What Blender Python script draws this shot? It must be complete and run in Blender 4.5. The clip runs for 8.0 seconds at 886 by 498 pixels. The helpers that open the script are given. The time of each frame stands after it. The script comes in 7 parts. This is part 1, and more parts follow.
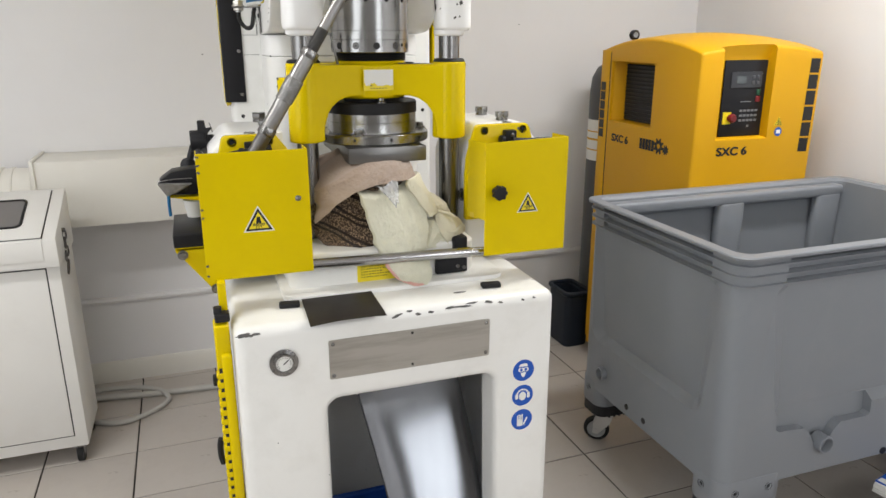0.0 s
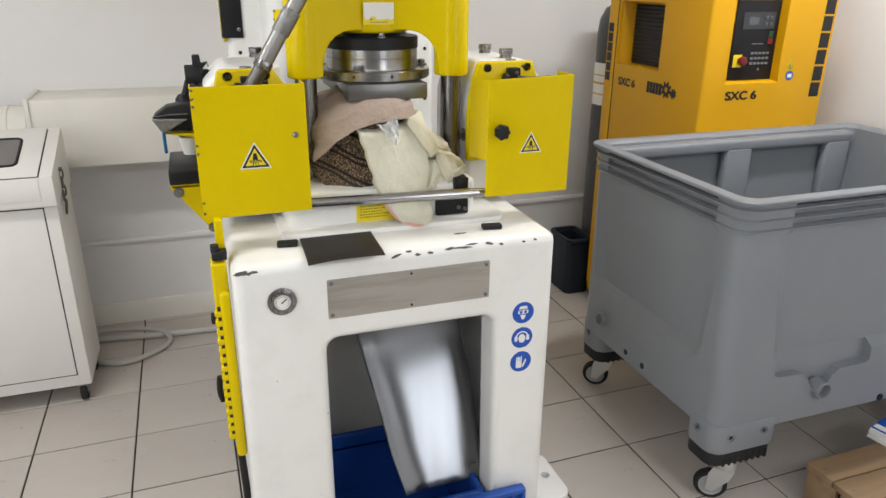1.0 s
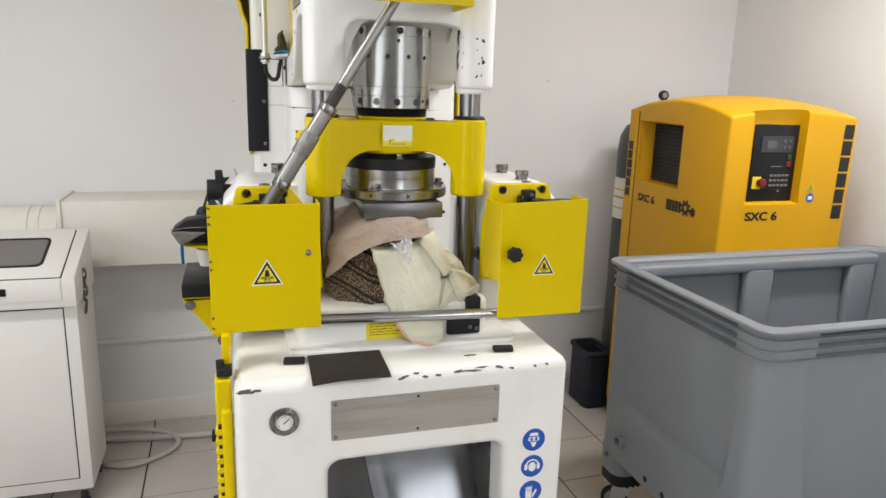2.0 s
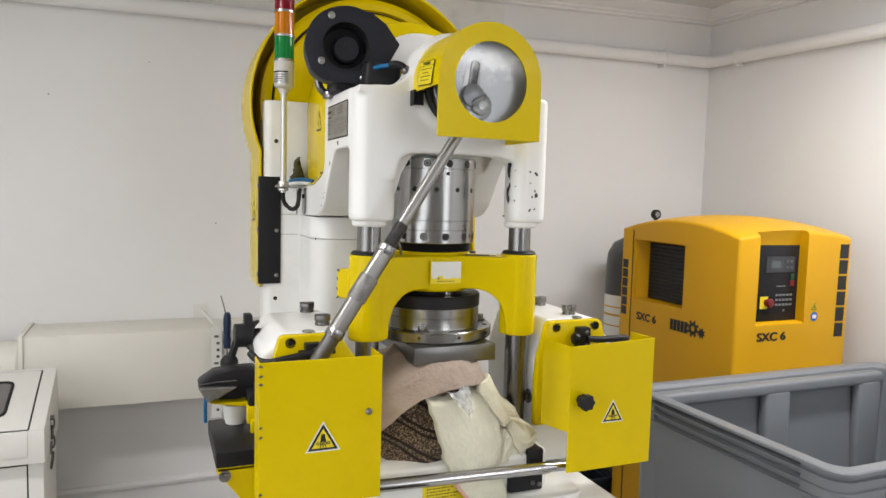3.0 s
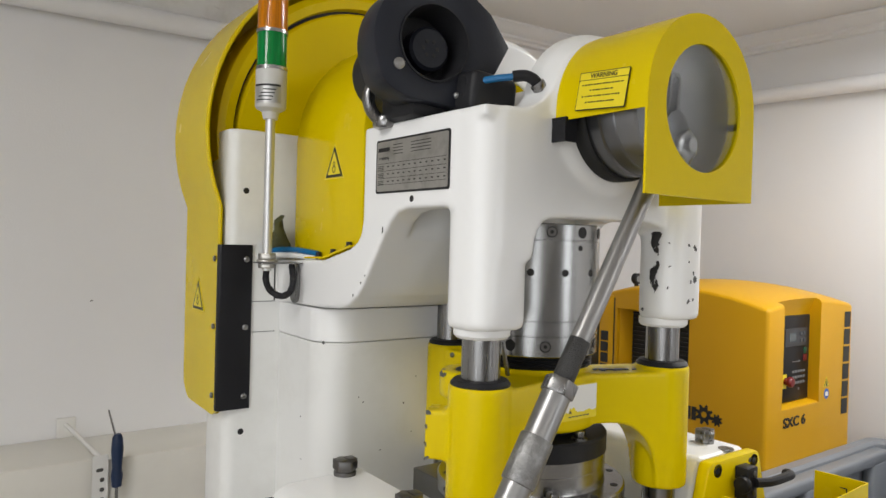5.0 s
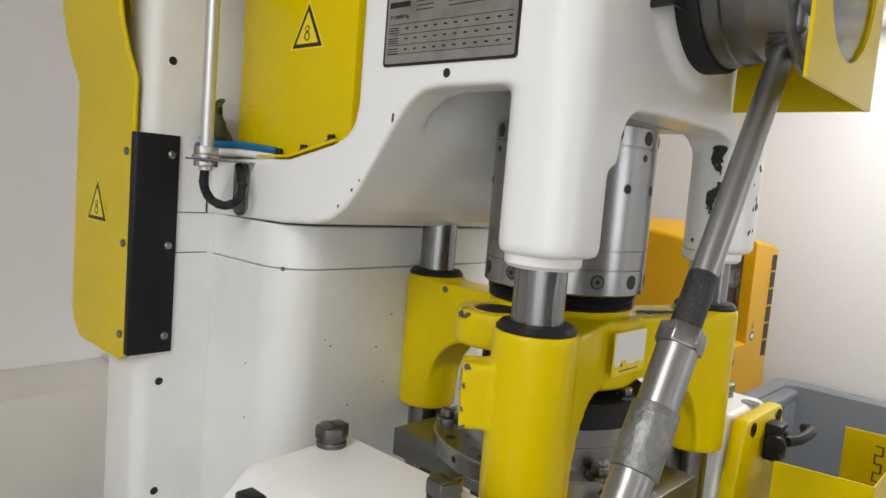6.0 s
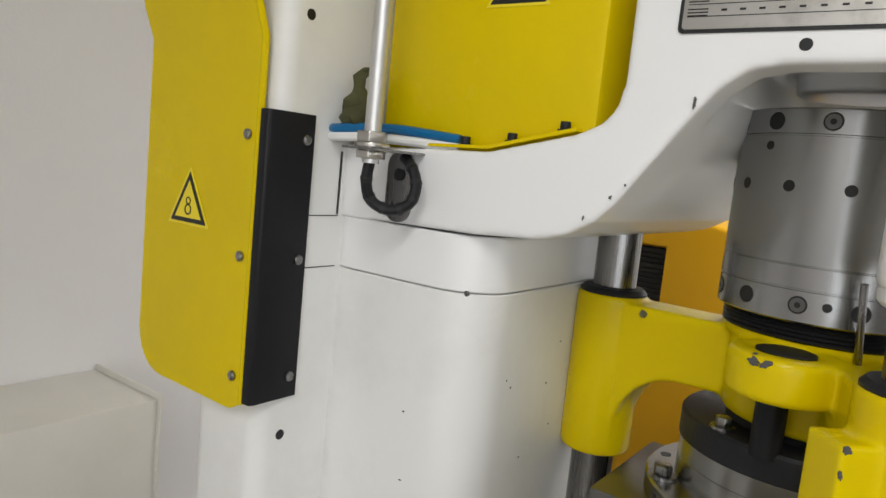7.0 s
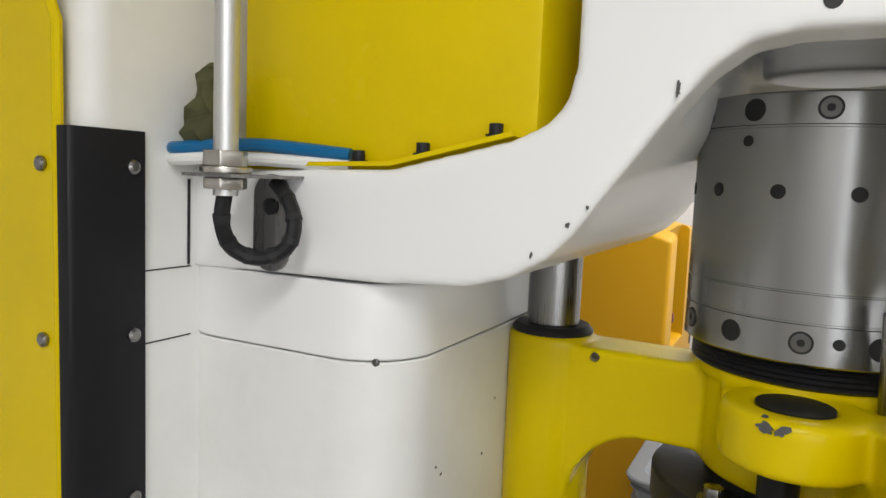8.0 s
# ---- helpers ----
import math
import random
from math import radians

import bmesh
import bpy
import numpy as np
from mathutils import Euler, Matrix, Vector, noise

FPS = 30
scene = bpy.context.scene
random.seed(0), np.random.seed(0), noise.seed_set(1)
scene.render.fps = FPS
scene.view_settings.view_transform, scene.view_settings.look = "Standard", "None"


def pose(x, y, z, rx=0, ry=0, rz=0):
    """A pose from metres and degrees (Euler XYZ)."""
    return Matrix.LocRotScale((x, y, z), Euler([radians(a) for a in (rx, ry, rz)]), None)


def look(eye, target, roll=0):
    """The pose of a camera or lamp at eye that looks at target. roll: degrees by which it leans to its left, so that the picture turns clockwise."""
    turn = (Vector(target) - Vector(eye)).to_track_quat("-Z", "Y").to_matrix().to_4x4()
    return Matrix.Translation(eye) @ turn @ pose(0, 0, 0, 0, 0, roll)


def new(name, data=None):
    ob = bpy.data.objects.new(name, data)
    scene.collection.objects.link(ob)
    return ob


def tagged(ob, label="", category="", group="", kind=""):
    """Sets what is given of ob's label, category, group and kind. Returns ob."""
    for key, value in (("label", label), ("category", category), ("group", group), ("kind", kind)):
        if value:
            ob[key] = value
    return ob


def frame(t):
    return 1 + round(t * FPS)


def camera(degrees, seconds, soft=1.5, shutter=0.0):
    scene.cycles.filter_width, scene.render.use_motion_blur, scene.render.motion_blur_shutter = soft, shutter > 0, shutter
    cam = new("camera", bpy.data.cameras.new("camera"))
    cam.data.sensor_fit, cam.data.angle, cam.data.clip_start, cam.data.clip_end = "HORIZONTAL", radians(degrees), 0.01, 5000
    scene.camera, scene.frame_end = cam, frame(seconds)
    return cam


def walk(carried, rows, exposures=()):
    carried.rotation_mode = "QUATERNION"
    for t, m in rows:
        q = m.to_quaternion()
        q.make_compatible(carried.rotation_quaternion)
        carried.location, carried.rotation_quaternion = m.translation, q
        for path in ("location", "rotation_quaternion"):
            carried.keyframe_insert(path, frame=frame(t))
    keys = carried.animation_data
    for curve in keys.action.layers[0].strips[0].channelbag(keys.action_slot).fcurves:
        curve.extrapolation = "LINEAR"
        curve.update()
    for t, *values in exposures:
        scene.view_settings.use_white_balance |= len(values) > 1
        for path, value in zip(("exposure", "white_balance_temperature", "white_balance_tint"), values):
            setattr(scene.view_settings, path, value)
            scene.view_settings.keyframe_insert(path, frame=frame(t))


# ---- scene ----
cam = camera(64.7, 8.0)
PATH = [
    (0, (-0.013, 0.061, 1.543), (0.624, 1.865, 0.962), 0.0),
    (0.5, (-0.012, 0.068, 1.54), (0.624, 1.848, 0.887), 0.1),
    (1, (-0.002, 0.074, 1.515), (0.613, 1.837, 0.798), 0.5),
    (1.5, (0.009, 0.076, 1.525), (0.601, 1.875, 0.882), 1.1),
    (2, (0.037, 0.093, 1.565), (0.605, 1.956, 1.109), 1.7),
    (2.2, (0.031, 0.111, 1.572), (0.609, 1.988, 1.193), 1.8),
    (3.3, (-0.263, 0.434, 1.636), (0.588, 2.239, 1.511), 1.3),
    (3.5, (-0.279, 0.503, 1.635), (0.615, 2.289, 1.529), 1.2),
    (4, (-0.291, 0.728, 1.664), (0.661, 2.487, 1.639), 0.9),
    (4.5, (-0.316, 0.898, 1.677), (0.725, 2.606, 1.703), 0.9),
    (4.7, (-0.352, 0.982, 1.679), (0.748, 2.651, 1.703), 1.1),
    (5.8, (-0.336, 1.369, 1.626), (1.085, 2.765, 1.453), 3.9),
    (6, (-0.323, 1.429, 1.62), (1.145, 2.775, 1.432), 4.7),
    (6.5, (-0.371, 1.668, 1.595), (1.197, 2.888, 1.36), 6.0),
    (7, (-0.376, 1.819, 1.616), (1.237, 2.978, 1.38), 5.8),
    (7.5, (-0.303, 1.881, 1.63), (1.335, 3.011, 1.423), 4.2),
    (8, (-0.225, 1.933, 1.629), (1.551, 2.83, 1.429), 2.4),
]
walk(cam, [(t, look(eye, target, roll)) for t, eye, target, roll in PATH], [(0.0, 0.02), (2.0, 0.05), (3.5, -0.09), (4.0, -0.17), (4.5, -0.23), (6.0, -0.33), (6.5, -0.34), (7.0, -0.28), (7.5, -0.22), (8.0, -0.16)])

# ---- light ----
world = bpy.data.worlds.new("world")
scene.world = world
world.use_nodes = True
world.node_tree.nodes["Background"].inputs[0].default_value = (0.75, 0.85, 1.0, 1)
world.node_tree.nodes["Background"].inputs[1].default_value = 0.15


def area_lamp(name, eye, target, sx, sy, watts, colour):
    data = bpy.data.lights.new(name, "AREA")
    data.shape, data.size, data.size_y, data.energy, data.color = "RECTANGLE", sx, sy, watts, colour
    ob = new(name, data)
    ob.matrix_world = look(eye, target)
    return ob


# ---- materials ----
def material(name, colour, rough=0.5, metal=0.0, vary=0.08, scale=6.0, bump=0.0, bump_scale=60.0, dirt=None, dirt_amount=0.3,
             dirt_scale=3.0, coat=0.0, stretch=(1, 1, 1), rough_vary=0.1, random_value=0.0, trans=0.0, ior=1.45, spec=0.5):
    """A painted, plastic or metal surface: base colour with broad and fine variation, grain and stains."""
    mat = bpy.data.materials.new(name)
    mat.use_nodes = True
    nt = mat.node_tree
    n, l = nt.nodes, nt.links
    b = n["Principled BSDF"]
    tc = n.new("ShaderNodeTexCoord")
    mp = n.new("ShaderNodeMapping")
    mp.inputs["Scale"].default_value = stretch
    l.new(tc.outputs["Object"], mp.inputs[0])
    big = n.new("ShaderNodeTexNoise")
    big.inputs["Scale"].default_value, big.inputs["Detail"].default_value = scale, 5
    fine = n.new("ShaderNodeTexNoise")
    fine.inputs["Scale"].default_value, fine.inputs["Detail"].default_value = bump_scale, 4
    l.new(mp.outputs[0], big.inputs["Vector"])
    l.new(mp.outputs[0], fine.inputs["Vector"])
    mix = n.new("ShaderNodeMix")
    mix.data_type = "RGBA"
    mix.inputs[6].default_value = (*[c * (1 - vary) for c in colour], 1)
    mix.inputs[7].default_value = (*[min(1, c * (1 + vary)) for c in colour], 1)
    l.new(big.outputs["Fac"], mix.inputs[0])
    out = mix.outputs[2]
    if dirt:
        spot = n.new("ShaderNodeTexNoise")
        spot.inputs["Scale"].default_value, spot.inputs["Detail"].default_value, spot.inputs["Roughness"].default_value = dirt_scale, 8, 0.65
        l.new(mp.outputs[0], spot.inputs["Vector"])
        ramp = n.new("ShaderNodeValToRGB")
        ramp.color_ramp.elements[0].position, ramp.color_ramp.elements[1].position = 0.5, 0.92
        ramp.color_ramp.elements[1].color = (dirt_amount,) * 3 + (1,)
        l.new(spot.outputs["Fac"], ramp.inputs[0])
        mix2 = n.new("ShaderNodeMix")
        mix2.data_type = "RGBA"
        mix2.inputs[7].default_value = (*dirt, 1)
        l.new(ramp.outputs[0], mix2.inputs[0])
        l.new(out, mix2.inputs[6])
        out = mix2.outputs[2]
    if random_value:
        info = n.new("ShaderNodeObjectInfo")
        hsv = n.new("ShaderNodeHueSaturation")
        rng = n.new("ShaderNodeMapRange")
        rng.inputs[3].default_value, rng.inputs[4].default_value = 1 - random_value, 1 + random_value
        l.new(info.outputs["Random"], rng.inputs[0])
        l.new(rng.outputs[0], hsv.inputs["Value"])
        l.new(out, hsv.inputs["Color"])
        out = hsv.outputs[0]
    l.new(out, b.inputs["Base Color"])
    rr = n.new("ShaderNodeMapRange")
    rr.inputs[3].default_value, rr.inputs[4].default_value = max(0.02, rough - rough_vary), min(1, rough + rough_vary)
    l.new(fine.outputs["Fac"] if metal > 0.5 else big.outputs["Fac"], rr.inputs[0])
    l.new(rr.outputs[0], b.inputs["Roughness"])
    b.inputs["Metallic"].default_value = metal
    b.inputs["Coat Weight"].default_value = coat
    b.inputs["Transmission Weight"].default_value = trans
    b.inputs["IOR"].default_value = ior
    b.inputs["Specular IOR Level"].default_value = spec
    if bump:
        bp = n.new("ShaderNodeBump")
        bp.inputs["Strength"].default_value, bp.inputs["Distance"].default_value = bump, 0.002
        l.new(fine.outputs["Fac"], bp.inputs["Height"])
        l.new(bp.outputs[0], b.inputs["Normal"])
    return mat


WALL = material("wall_paint", (0.81, 0.805, 0.81), 0.75, vary=0.025, scale=1.2, bump=0.25, bump_scale=180, dirt=(0.45, 0.42, 0.38), dirt_amount=0.12, dirt_scale=1.5)
WALL_OLD = material("old_wall_paint", (0.78, 0.765, 0.74), 0.8, vary=0.06, scale=3, bump=0.5, bump_scale=90, dirt=(0.3, 0.235, 0.17), dirt_amount=0.8, dirt_scale=3.4)
CEIL = material("ceiling_paint", (0.76, 0.745, 0.73), 0.85, vary=0.03, scale=1.0, bump=0.2, bump_scale=120)
TILE = material("floor_tile", (0.50, 0.46, 0.42), 0.3, vary=0.06, scale=5, bump=0.06, bump_scale=40, dirt=(0.28, 0.24, 0.2), dirt_amount=0.3, dirt_scale=9, random_value=0.035)
GROUT = material("grout", (0.03, 0.026, 0.023), 0.9, vary=0.2, scale=20)
WHITE = material("white_enamel", (0.84, 0.84, 0.83), 0.3, vary=0.02, scale=1.5, bump=0.04, bump_scale=40, rough_vary=0.02, coat=0.2)
BASE_WHITE = material("worn_white_enamel", (0.81, 0.81, 0.785), 0.34, vary=0.03, scale=2.5, bump=0.05, bump_scale=40, rough_vary=0.05, coat=0.1, dirt=(0.45, 0.43, 0.37), dirt_amount=0.3, dirt_scale=7)
CABINET_WHITE = material("cabinet_paint", (0.77, 0.76, 0.73), 0.38, vary=0.03, scale=5, bump=0.05, bump_scale=70, dirt=(0.5, 0.46, 0.4), dirt_amount=0.25, dirt_scale=4)
CREAM = material("duct_paint", (0.78, 0.76, 0.70), 0.5, vary=0.03, scale=3, bump=0.05, bump_scale=60, dirt=(0.5, 0.45, 0.37), dirt_amount=0.25, dirt_scale=4)
YELLOW = material("yellow_enamel", (0.7, 0.53, 0.0), 0.24, vary=0.03, scale=5, bump=0.08, bump_scale=60, dirt=(0.4, 0.29, 0.01), dirt_amount=0.25, dirt_scale=6, coat=0.02, spec=0.2)
ORANGE = material("orange_yellow_plastic", (0.62, 0.325, 0.002), 0.42, vary=0.03, scale=4, bump=0.1, bump_scale=220, spec=0.35)
STEEL = material("ground_steel", (0.25, 0.246, 0.242), 0.28, 1.0, vary=0.3, scale=45, rough_vary=0.05, bump=0.03, bump_scale=220, stretch=(1, 1, 0.04), dirt=(0.1, 0.09, 0.08), dirt_amount=0.25, dirt_scale=4)
ALU = material("turned_aluminium", (0.34, 0.338, 0.333), 0.25, 1.0, vary=0.03, scale=9, bump=0.008, bump_scale=160, rough_vary=0.03, stretch=(0.15, 0.15, 1), dirt=(0.34, 0.33, 0.31), dirt_amount=0.15, dirt_scale=6)
SHEET = material("galvanised_sheet", (0.22, 0.227, 0.242), 0.16, 1.0, vary=0.06, scale=30, bump=0.012, bump_scale=120, rough_vary=0.05, stretch=(1, 0.06, 0.06))
DARKSTEEL = material("dark_steel", (0.16, 0.155, 0.15), 0.38, 1.0, vary=0.15, scale=20, bump=0.2, bump_scale=150)
PLATE = material("brushed_plate", (0.5, 0.49, 0.46), 0.38, 1.0, vary=0.1, scale=9, bump=0.1, bump_scale=200, stretch=(0.1, 1, 1), dirt=(0.2, 0.18, 0.15), dirt_amount=0.9, dirt_scale=22)
BLACK = material("black_plastic", (0.018, 0.018, 0.02), 0.45, vary=0.15, scale=15, bump=0.15, bump_scale=250, spec=0.25)
BLACKMETAL = material("black_painted_steel", (0.014, 0.014, 0.016), 0.4, vary=0.15, scale=12, bump=0.08, bump_scale=120, spec=0.22)
RUBBER = material("rubber", (0.02, 0.02, 0.02), 0.7, vary=0.2, scale=20, spec=0.25)
GREY = material("grey_polyethylene", (0.205, 0.22, 0.243), 0.42, vary=0.05, scale=4, bump=0.12, bump_scale=240, dirt=(0.3, 0.3, 0.3), dirt_amount=0.25, dirt_scale=6)
BLUE = material("blue_polypropylene", (0.012, 0.075, 0.36), 0.45, vary=0.1, scale=8, bump=0.1, bump_scale=200)
SIGNBLUE = material("sign_blue", (0.01, 0.085, 0.44), 0.4, vary=0.03)
SIGNYELLOW = material("sign_yellow", (0.82, 0.66, 0.02), 0.4, vary=0.03)
# black for print, and for the painted dark of holes and gaps
INK_AND_HOLES = material("black_ink_and_holes", (0.012, 0.012, 0.012), 0.5, vary=0.05)
PAPER = material("white_vinyl", (0.8, 0.8, 0.77), 0.5, vary=0.03)
CHIP = material("bare_chipped_metal", (0.085, 0.083, 0.08), 0.6, vary=0.3, scale=40, bump=0.3, bump_scale=200)
HOSE = material("grey_hose", (0.5, 0.49, 0.46), 0.55, vary=0.08, scale=10)
BLUEHOSE = material("blue_air_hose", (0.0, 0.12, 0.3), 0.35, vary=0.05)
POLISHED = material("polished_bar", (0.42, 0.42, 0.42), 0.2, 1.0, vary=0.03, scale=6, rough_vary=0.03, stretch=(0.1, 1, 1))
GRIP = material("rough_sleeve", (0.24, 0.237, 0.232), 0.46, 0.9, vary=0.25, scale=60, bump=0.8, bump_scale=200, dirt=(0.5, 0.5, 0.49), dirt_amount=0.7, dirt_scale=60)
ROD = material("brushed_rod", (0.32, 0.317, 0.31), 0.36, 1.0, vary=0.1, scale=30, bump=0.05, bump_scale=180, rough_vary=0.06, dirt=(0.22, 0.21, 0.2), dirt_amount=0.4, dirt_scale=12)
CRANK = material("crank_grey", (0.17, 0.172, 0.178), 0.36, 1.0, vary=0.15, scale=6, bump=0.05, bump_scale=120, stretch=(1, 0.1, 1))
PRINT_GREY = material("faded_print", (0.1, 0.095, 0.07), 0.6, vary=0.2, scale=60)
KNURL = material("dark_knurl", (0.07, 0.069, 0.068), 0.42, 0.9, vary=0.15, scale=60, bump=1.0, bump_scale=520)
# dark colour for the unseen rear wall, so that metal reflects more contrast
WALL_DARKENED = material("darkened_rear_wall", (0.2, 0.19, 0.18), 0.8, vary=0.08, scale=1.5, bump=0.2, bump_scale=120)
NAVY = material("navy_plastic", (0.018, 0.024, 0.036), 0.45, vary=0.15, scale=15, bump=0.1, bump_scale=200, spec=0.3)
TAPE = material("cloth_tape", (0.025, 0.025, 0.026), 0.6, vary=0.3, scale=80, bump=0.3, bump_scale=300, spec=0.3)
NICKEL = material("nickel_plated", (0.5, 0.48, 0.44), 0.3, 1.0, vary=0.12, scale=60, rough_vary=0.06)
DIE = material("ground_die_plate", (0.2, 0.198, 0.195), 0.33, 1.0, vary=0.12, scale=14, rough_vary=0.05, bump=0.04, bump_scale=90)


# ---- mesh tools ----
def bevelled(bm, width, seg=2, angle=28):
    if width:
        bm.normal_update()
        edges = [e for e in bm.edges if len(e.link_faces) == 2 and e.calc_face_angle(0) > radians(angle)]
        bmesh.ops.bevel(bm, geom=edges, offset=width, segments=seg, profile=0.5, affect="EDGES", clamp_overlap=True)
    return bm


def box(x0, x1, y0, y1, z0, z1, bev=0.0, seg=2):
    bm = bmesh.new()
    bmesh.ops.create_cube(bm, size=1.0)
    for v in bm.verts:
        v.co = Vector(((x0 + x1) / 2 + v.co.x * (x1 - x0), (y0 + y1) / 2 + v.co.y * (y1 - y0), (z0 + z1) / 2 + v.co.z * (z1 - z0)))
    return bevelled(bm, bev, seg)


def rod(p, q, r, r2=None, seg=24, bev=0.0):
    """A cylinder or cone from p to q."""
    p, q = Vector(p), Vector(q)
    bm = bmesh.new()
    bmesh.ops.create_cone(bm, cap_ends=True, segments=seg, radius1=r, radius2=r if r2 is None else r2, depth=(q - p).length)
    m = Matrix.Translation((p + q) / 2) @ (q - p).to_track_quat("Z", "Y").to_matrix().to_4x4()
    bmesh.ops.transform(bm, matrix=m, verts=bm.verts)
    if bev:
        bevelled(bm, bev, 2, 50)
    return bm


def lay(u, v, w, axis):
    """A point with u, v in the plane across the axis and w along it."""
    return {"x": (w, u, v), "y": (u, w, v), "z": (u, v, w)}[axis]


def prism(poly, lo, hi, axis="y", bev=0.0, seg=2, holes=()):
    """A flat outline with holes, pulled from lo to hi along the axis."""
    bm = bmesh.new()
    edges = []
    for loop in (poly, *holes):
        vs = [bm.verts.new(lay(u, v, lo, axis)) for u, v in loop]
        edges += [bm.edges.new((vs[i], vs[(i + 1) % len(vs)])) for i in range(len(vs))]
    if holes:
        bmesh.ops.triangle_fill(bm, use_beauty=True, use_dissolve=False, edges=edges)
    else:
        bm.faces.new(bm.verts[:])
    made = bmesh.ops.extrude_face_region(bm, geom=bm.faces[:])
    step = Vector(lay(0, 0, hi - lo, axis))
    bmesh.ops.translate(bm, vec=step, verts=[g for g in made["geom"] if isinstance(g, bmesh.types.BMVert)])
    bmesh.ops.recalc_face_normals(bm, faces=bm.faces)
    return bevelled(bm, bev, seg)


def lathe(profile, centre, axis="z", seg=40):
    """A turned body: (radius, height) pairs round an axis through centre."""
    bm = bmesh.new()
    rings = []
    for r, h in profile:
        if r < 1e-6:
            rings.append([bm.verts.new(Vector(centre) + Vector(lay(0, 0, h, axis)))])
        else:
            rings.append([bm.verts.new(Vector(centre) + Vector(lay(r * math.cos(2 * math.pi * i / seg), r * math.sin(2 * math.pi * i / seg), h, axis))) for i in range(seg)])
    for a, b in zip(rings, rings[1:]):
        for i in range(seg):
            j = (i + 1) % seg
            quad = [a[i % len(a)], a[j % len(a)], b[j % len(b)], b[i % len(b)]]
            quad = list(dict.fromkeys(quad))
            if len(quad) > 2:
                bm.faces.new(quad)
    bmesh.ops.recalc_face_normals(bm, faces=bm.faces)
    return bm


def tube(points, r, seg=10, closed=False):
    """A round bar swept along points."""
    pts = [Vector(p) for p in points]
    bm = bmesh.new()
    rings = []
    n = len(pts)
    side = None
    for i, p in enumerate(pts):
        a, b = pts[(i - 1) % n if closed else max(i - 1, 0)], pts[(i + 1) % n if closed else min(i + 1, n - 1)]
        t = (b - a).normalized()
        if side is None:
            side = t.orthogonal().normalized()
        side = (side - side.dot(t) * t).normalized()
        up = t.cross(side)
        rings.append([bm.verts.new(p + r * (math.cos(2 * math.pi * k / seg) * side + math.sin(2 * math.pi * k / seg) * up)) for k in range(seg)])
    pairs = list(zip(rings, rings[1:])) + ([(rings[-1], rings[0])] if closed else [])
    for a, b in pairs:
        for k in range(seg):
            bm.faces.new((a[k], a[(k + 1) % seg], b[(k + 1) % seg], b[k]))
    if not closed:
        bm.faces.new(rings[0])
        bm.faces.new(rings[-1])
    bmesh.ops.recalc_face_normals(bm, faces=bm.faces)
    return bm


def curve(points, steps=8):
    """A smooth line through points."""
    pts = [Vector(p) for p in points]
    pts = [2 * pts[0] - pts[1]] + pts + [2 * pts[-1] - pts[-2]]
    out = []
    for a, b, c, d in zip(pts, pts[1:], pts[2:], pts[3:]):
        for i in range(steps):
            t = i / steps
            out.append(0.5 * ((2 * b) + (c - a) * t + (2 * a - 5 * b + 4 * c - d) * t * t + (3 * b - a - 3 * c + d) * t ** 3))
    return out + [pts[-2]]


def merge(*bms):
    """Several bodies of one part as one bmesh."""
    out = bmesh.new()
    for bm in bms:
        me = bpy.data.meshes.new("tmp")
        bm.to_mesh(me)
        out.from_mesh(me)
        bm.free()
        bpy.data.meshes.remove(me)
    return out


def moved(bm, m):
    bmesh.ops.transform(bm, matrix=m, verts=bm.verts)
    return bm


def arc(cx, cy, r, a0, a1, n=12, ry=None):
    return [(cx + r * math.cos(radians(a0 + (a1 - a0) * i / n)), cy + (ry or r) * math.sin(radians(a0 + (a1 - a0) * i / n))) for i in range(n + 1)]


def ring(cx, cy, r, n=32, ry=None):
    return arc(cx, cy, r, 0, 360 - 360 / n, n - 1, ry)


def rounded(x0, x1, y0, y1, r, n=5):
    """A rectangle with round corners."""
    return arc(x1 - r, y1 - r, r, 0, 90, n) + arc(x0 + r, y1 - r, r, 90, 180, n) + arc(x0 + r, y0 + r, r, 180, 270, n) + arc(x1 - r, y0 + r, r, 270, 360, n)


def loft(loops):
    """A wall through stacked loops of (outline, z)."""
    bm = bmesh.new()
    rings = [[bm.verts.new((x, y, z)) for x, y in poly] for poly, z in loops]
    n = len(rings[0])
    for a, b in zip(rings, rings[1:]):
        for i in range(n):
            bm.faces.new((a[i], a[(i + 1) % n], b[(i + 1) % n], b[i]))
    return bm, rings


ROOT = {}


def thing(name, at, label, category, group="", kind=""):
    ob = new(name)
    ob.location = at
    ob.empty_display_size = 0.05
    ROOT[ob] = Vector(at)
    return tagged(ob, label, category, group, kind)


def mesh_of(name, bm, mat, smooth=35):
    me = bpy.data.meshes.new(name)
    bm.to_mesh(me)
    bm.free()
    me.materials.append(mat)
    me.polygons.foreach_set("use_smooth", [True] * len(me.polygons))
    me.set_sharp_from_angle(angle=radians(smooth))
    return me


def part(name, bm, mat, parent, label="", smooth=35):
    """Links a bmesh, built in world places, as one mesh under a thing or a part."""
    origin = ROOT[parent]
    bmesh.ops.translate(bm, vec=-origin, verts=bm.verts)
    ob = new(name, mesh_of(name, bm, mat, smooth))
    ob.parent = parent
    ROOT[ob] = origin
    return tagged(ob, label)


def single(name, bm, mat, at, label, category, group="", kind="", smooth=35):
    """A thing of one mesh."""
    bmesh.ops.translate(bm, vec=-Vector(at), verts=bm.verts)
    ob = new(name, mesh_of(name, bm, mat, smooth))
    ob.location = at
    ROOT[ob] = Vector(at)
    return tagged(ob, label, category, group, kind)


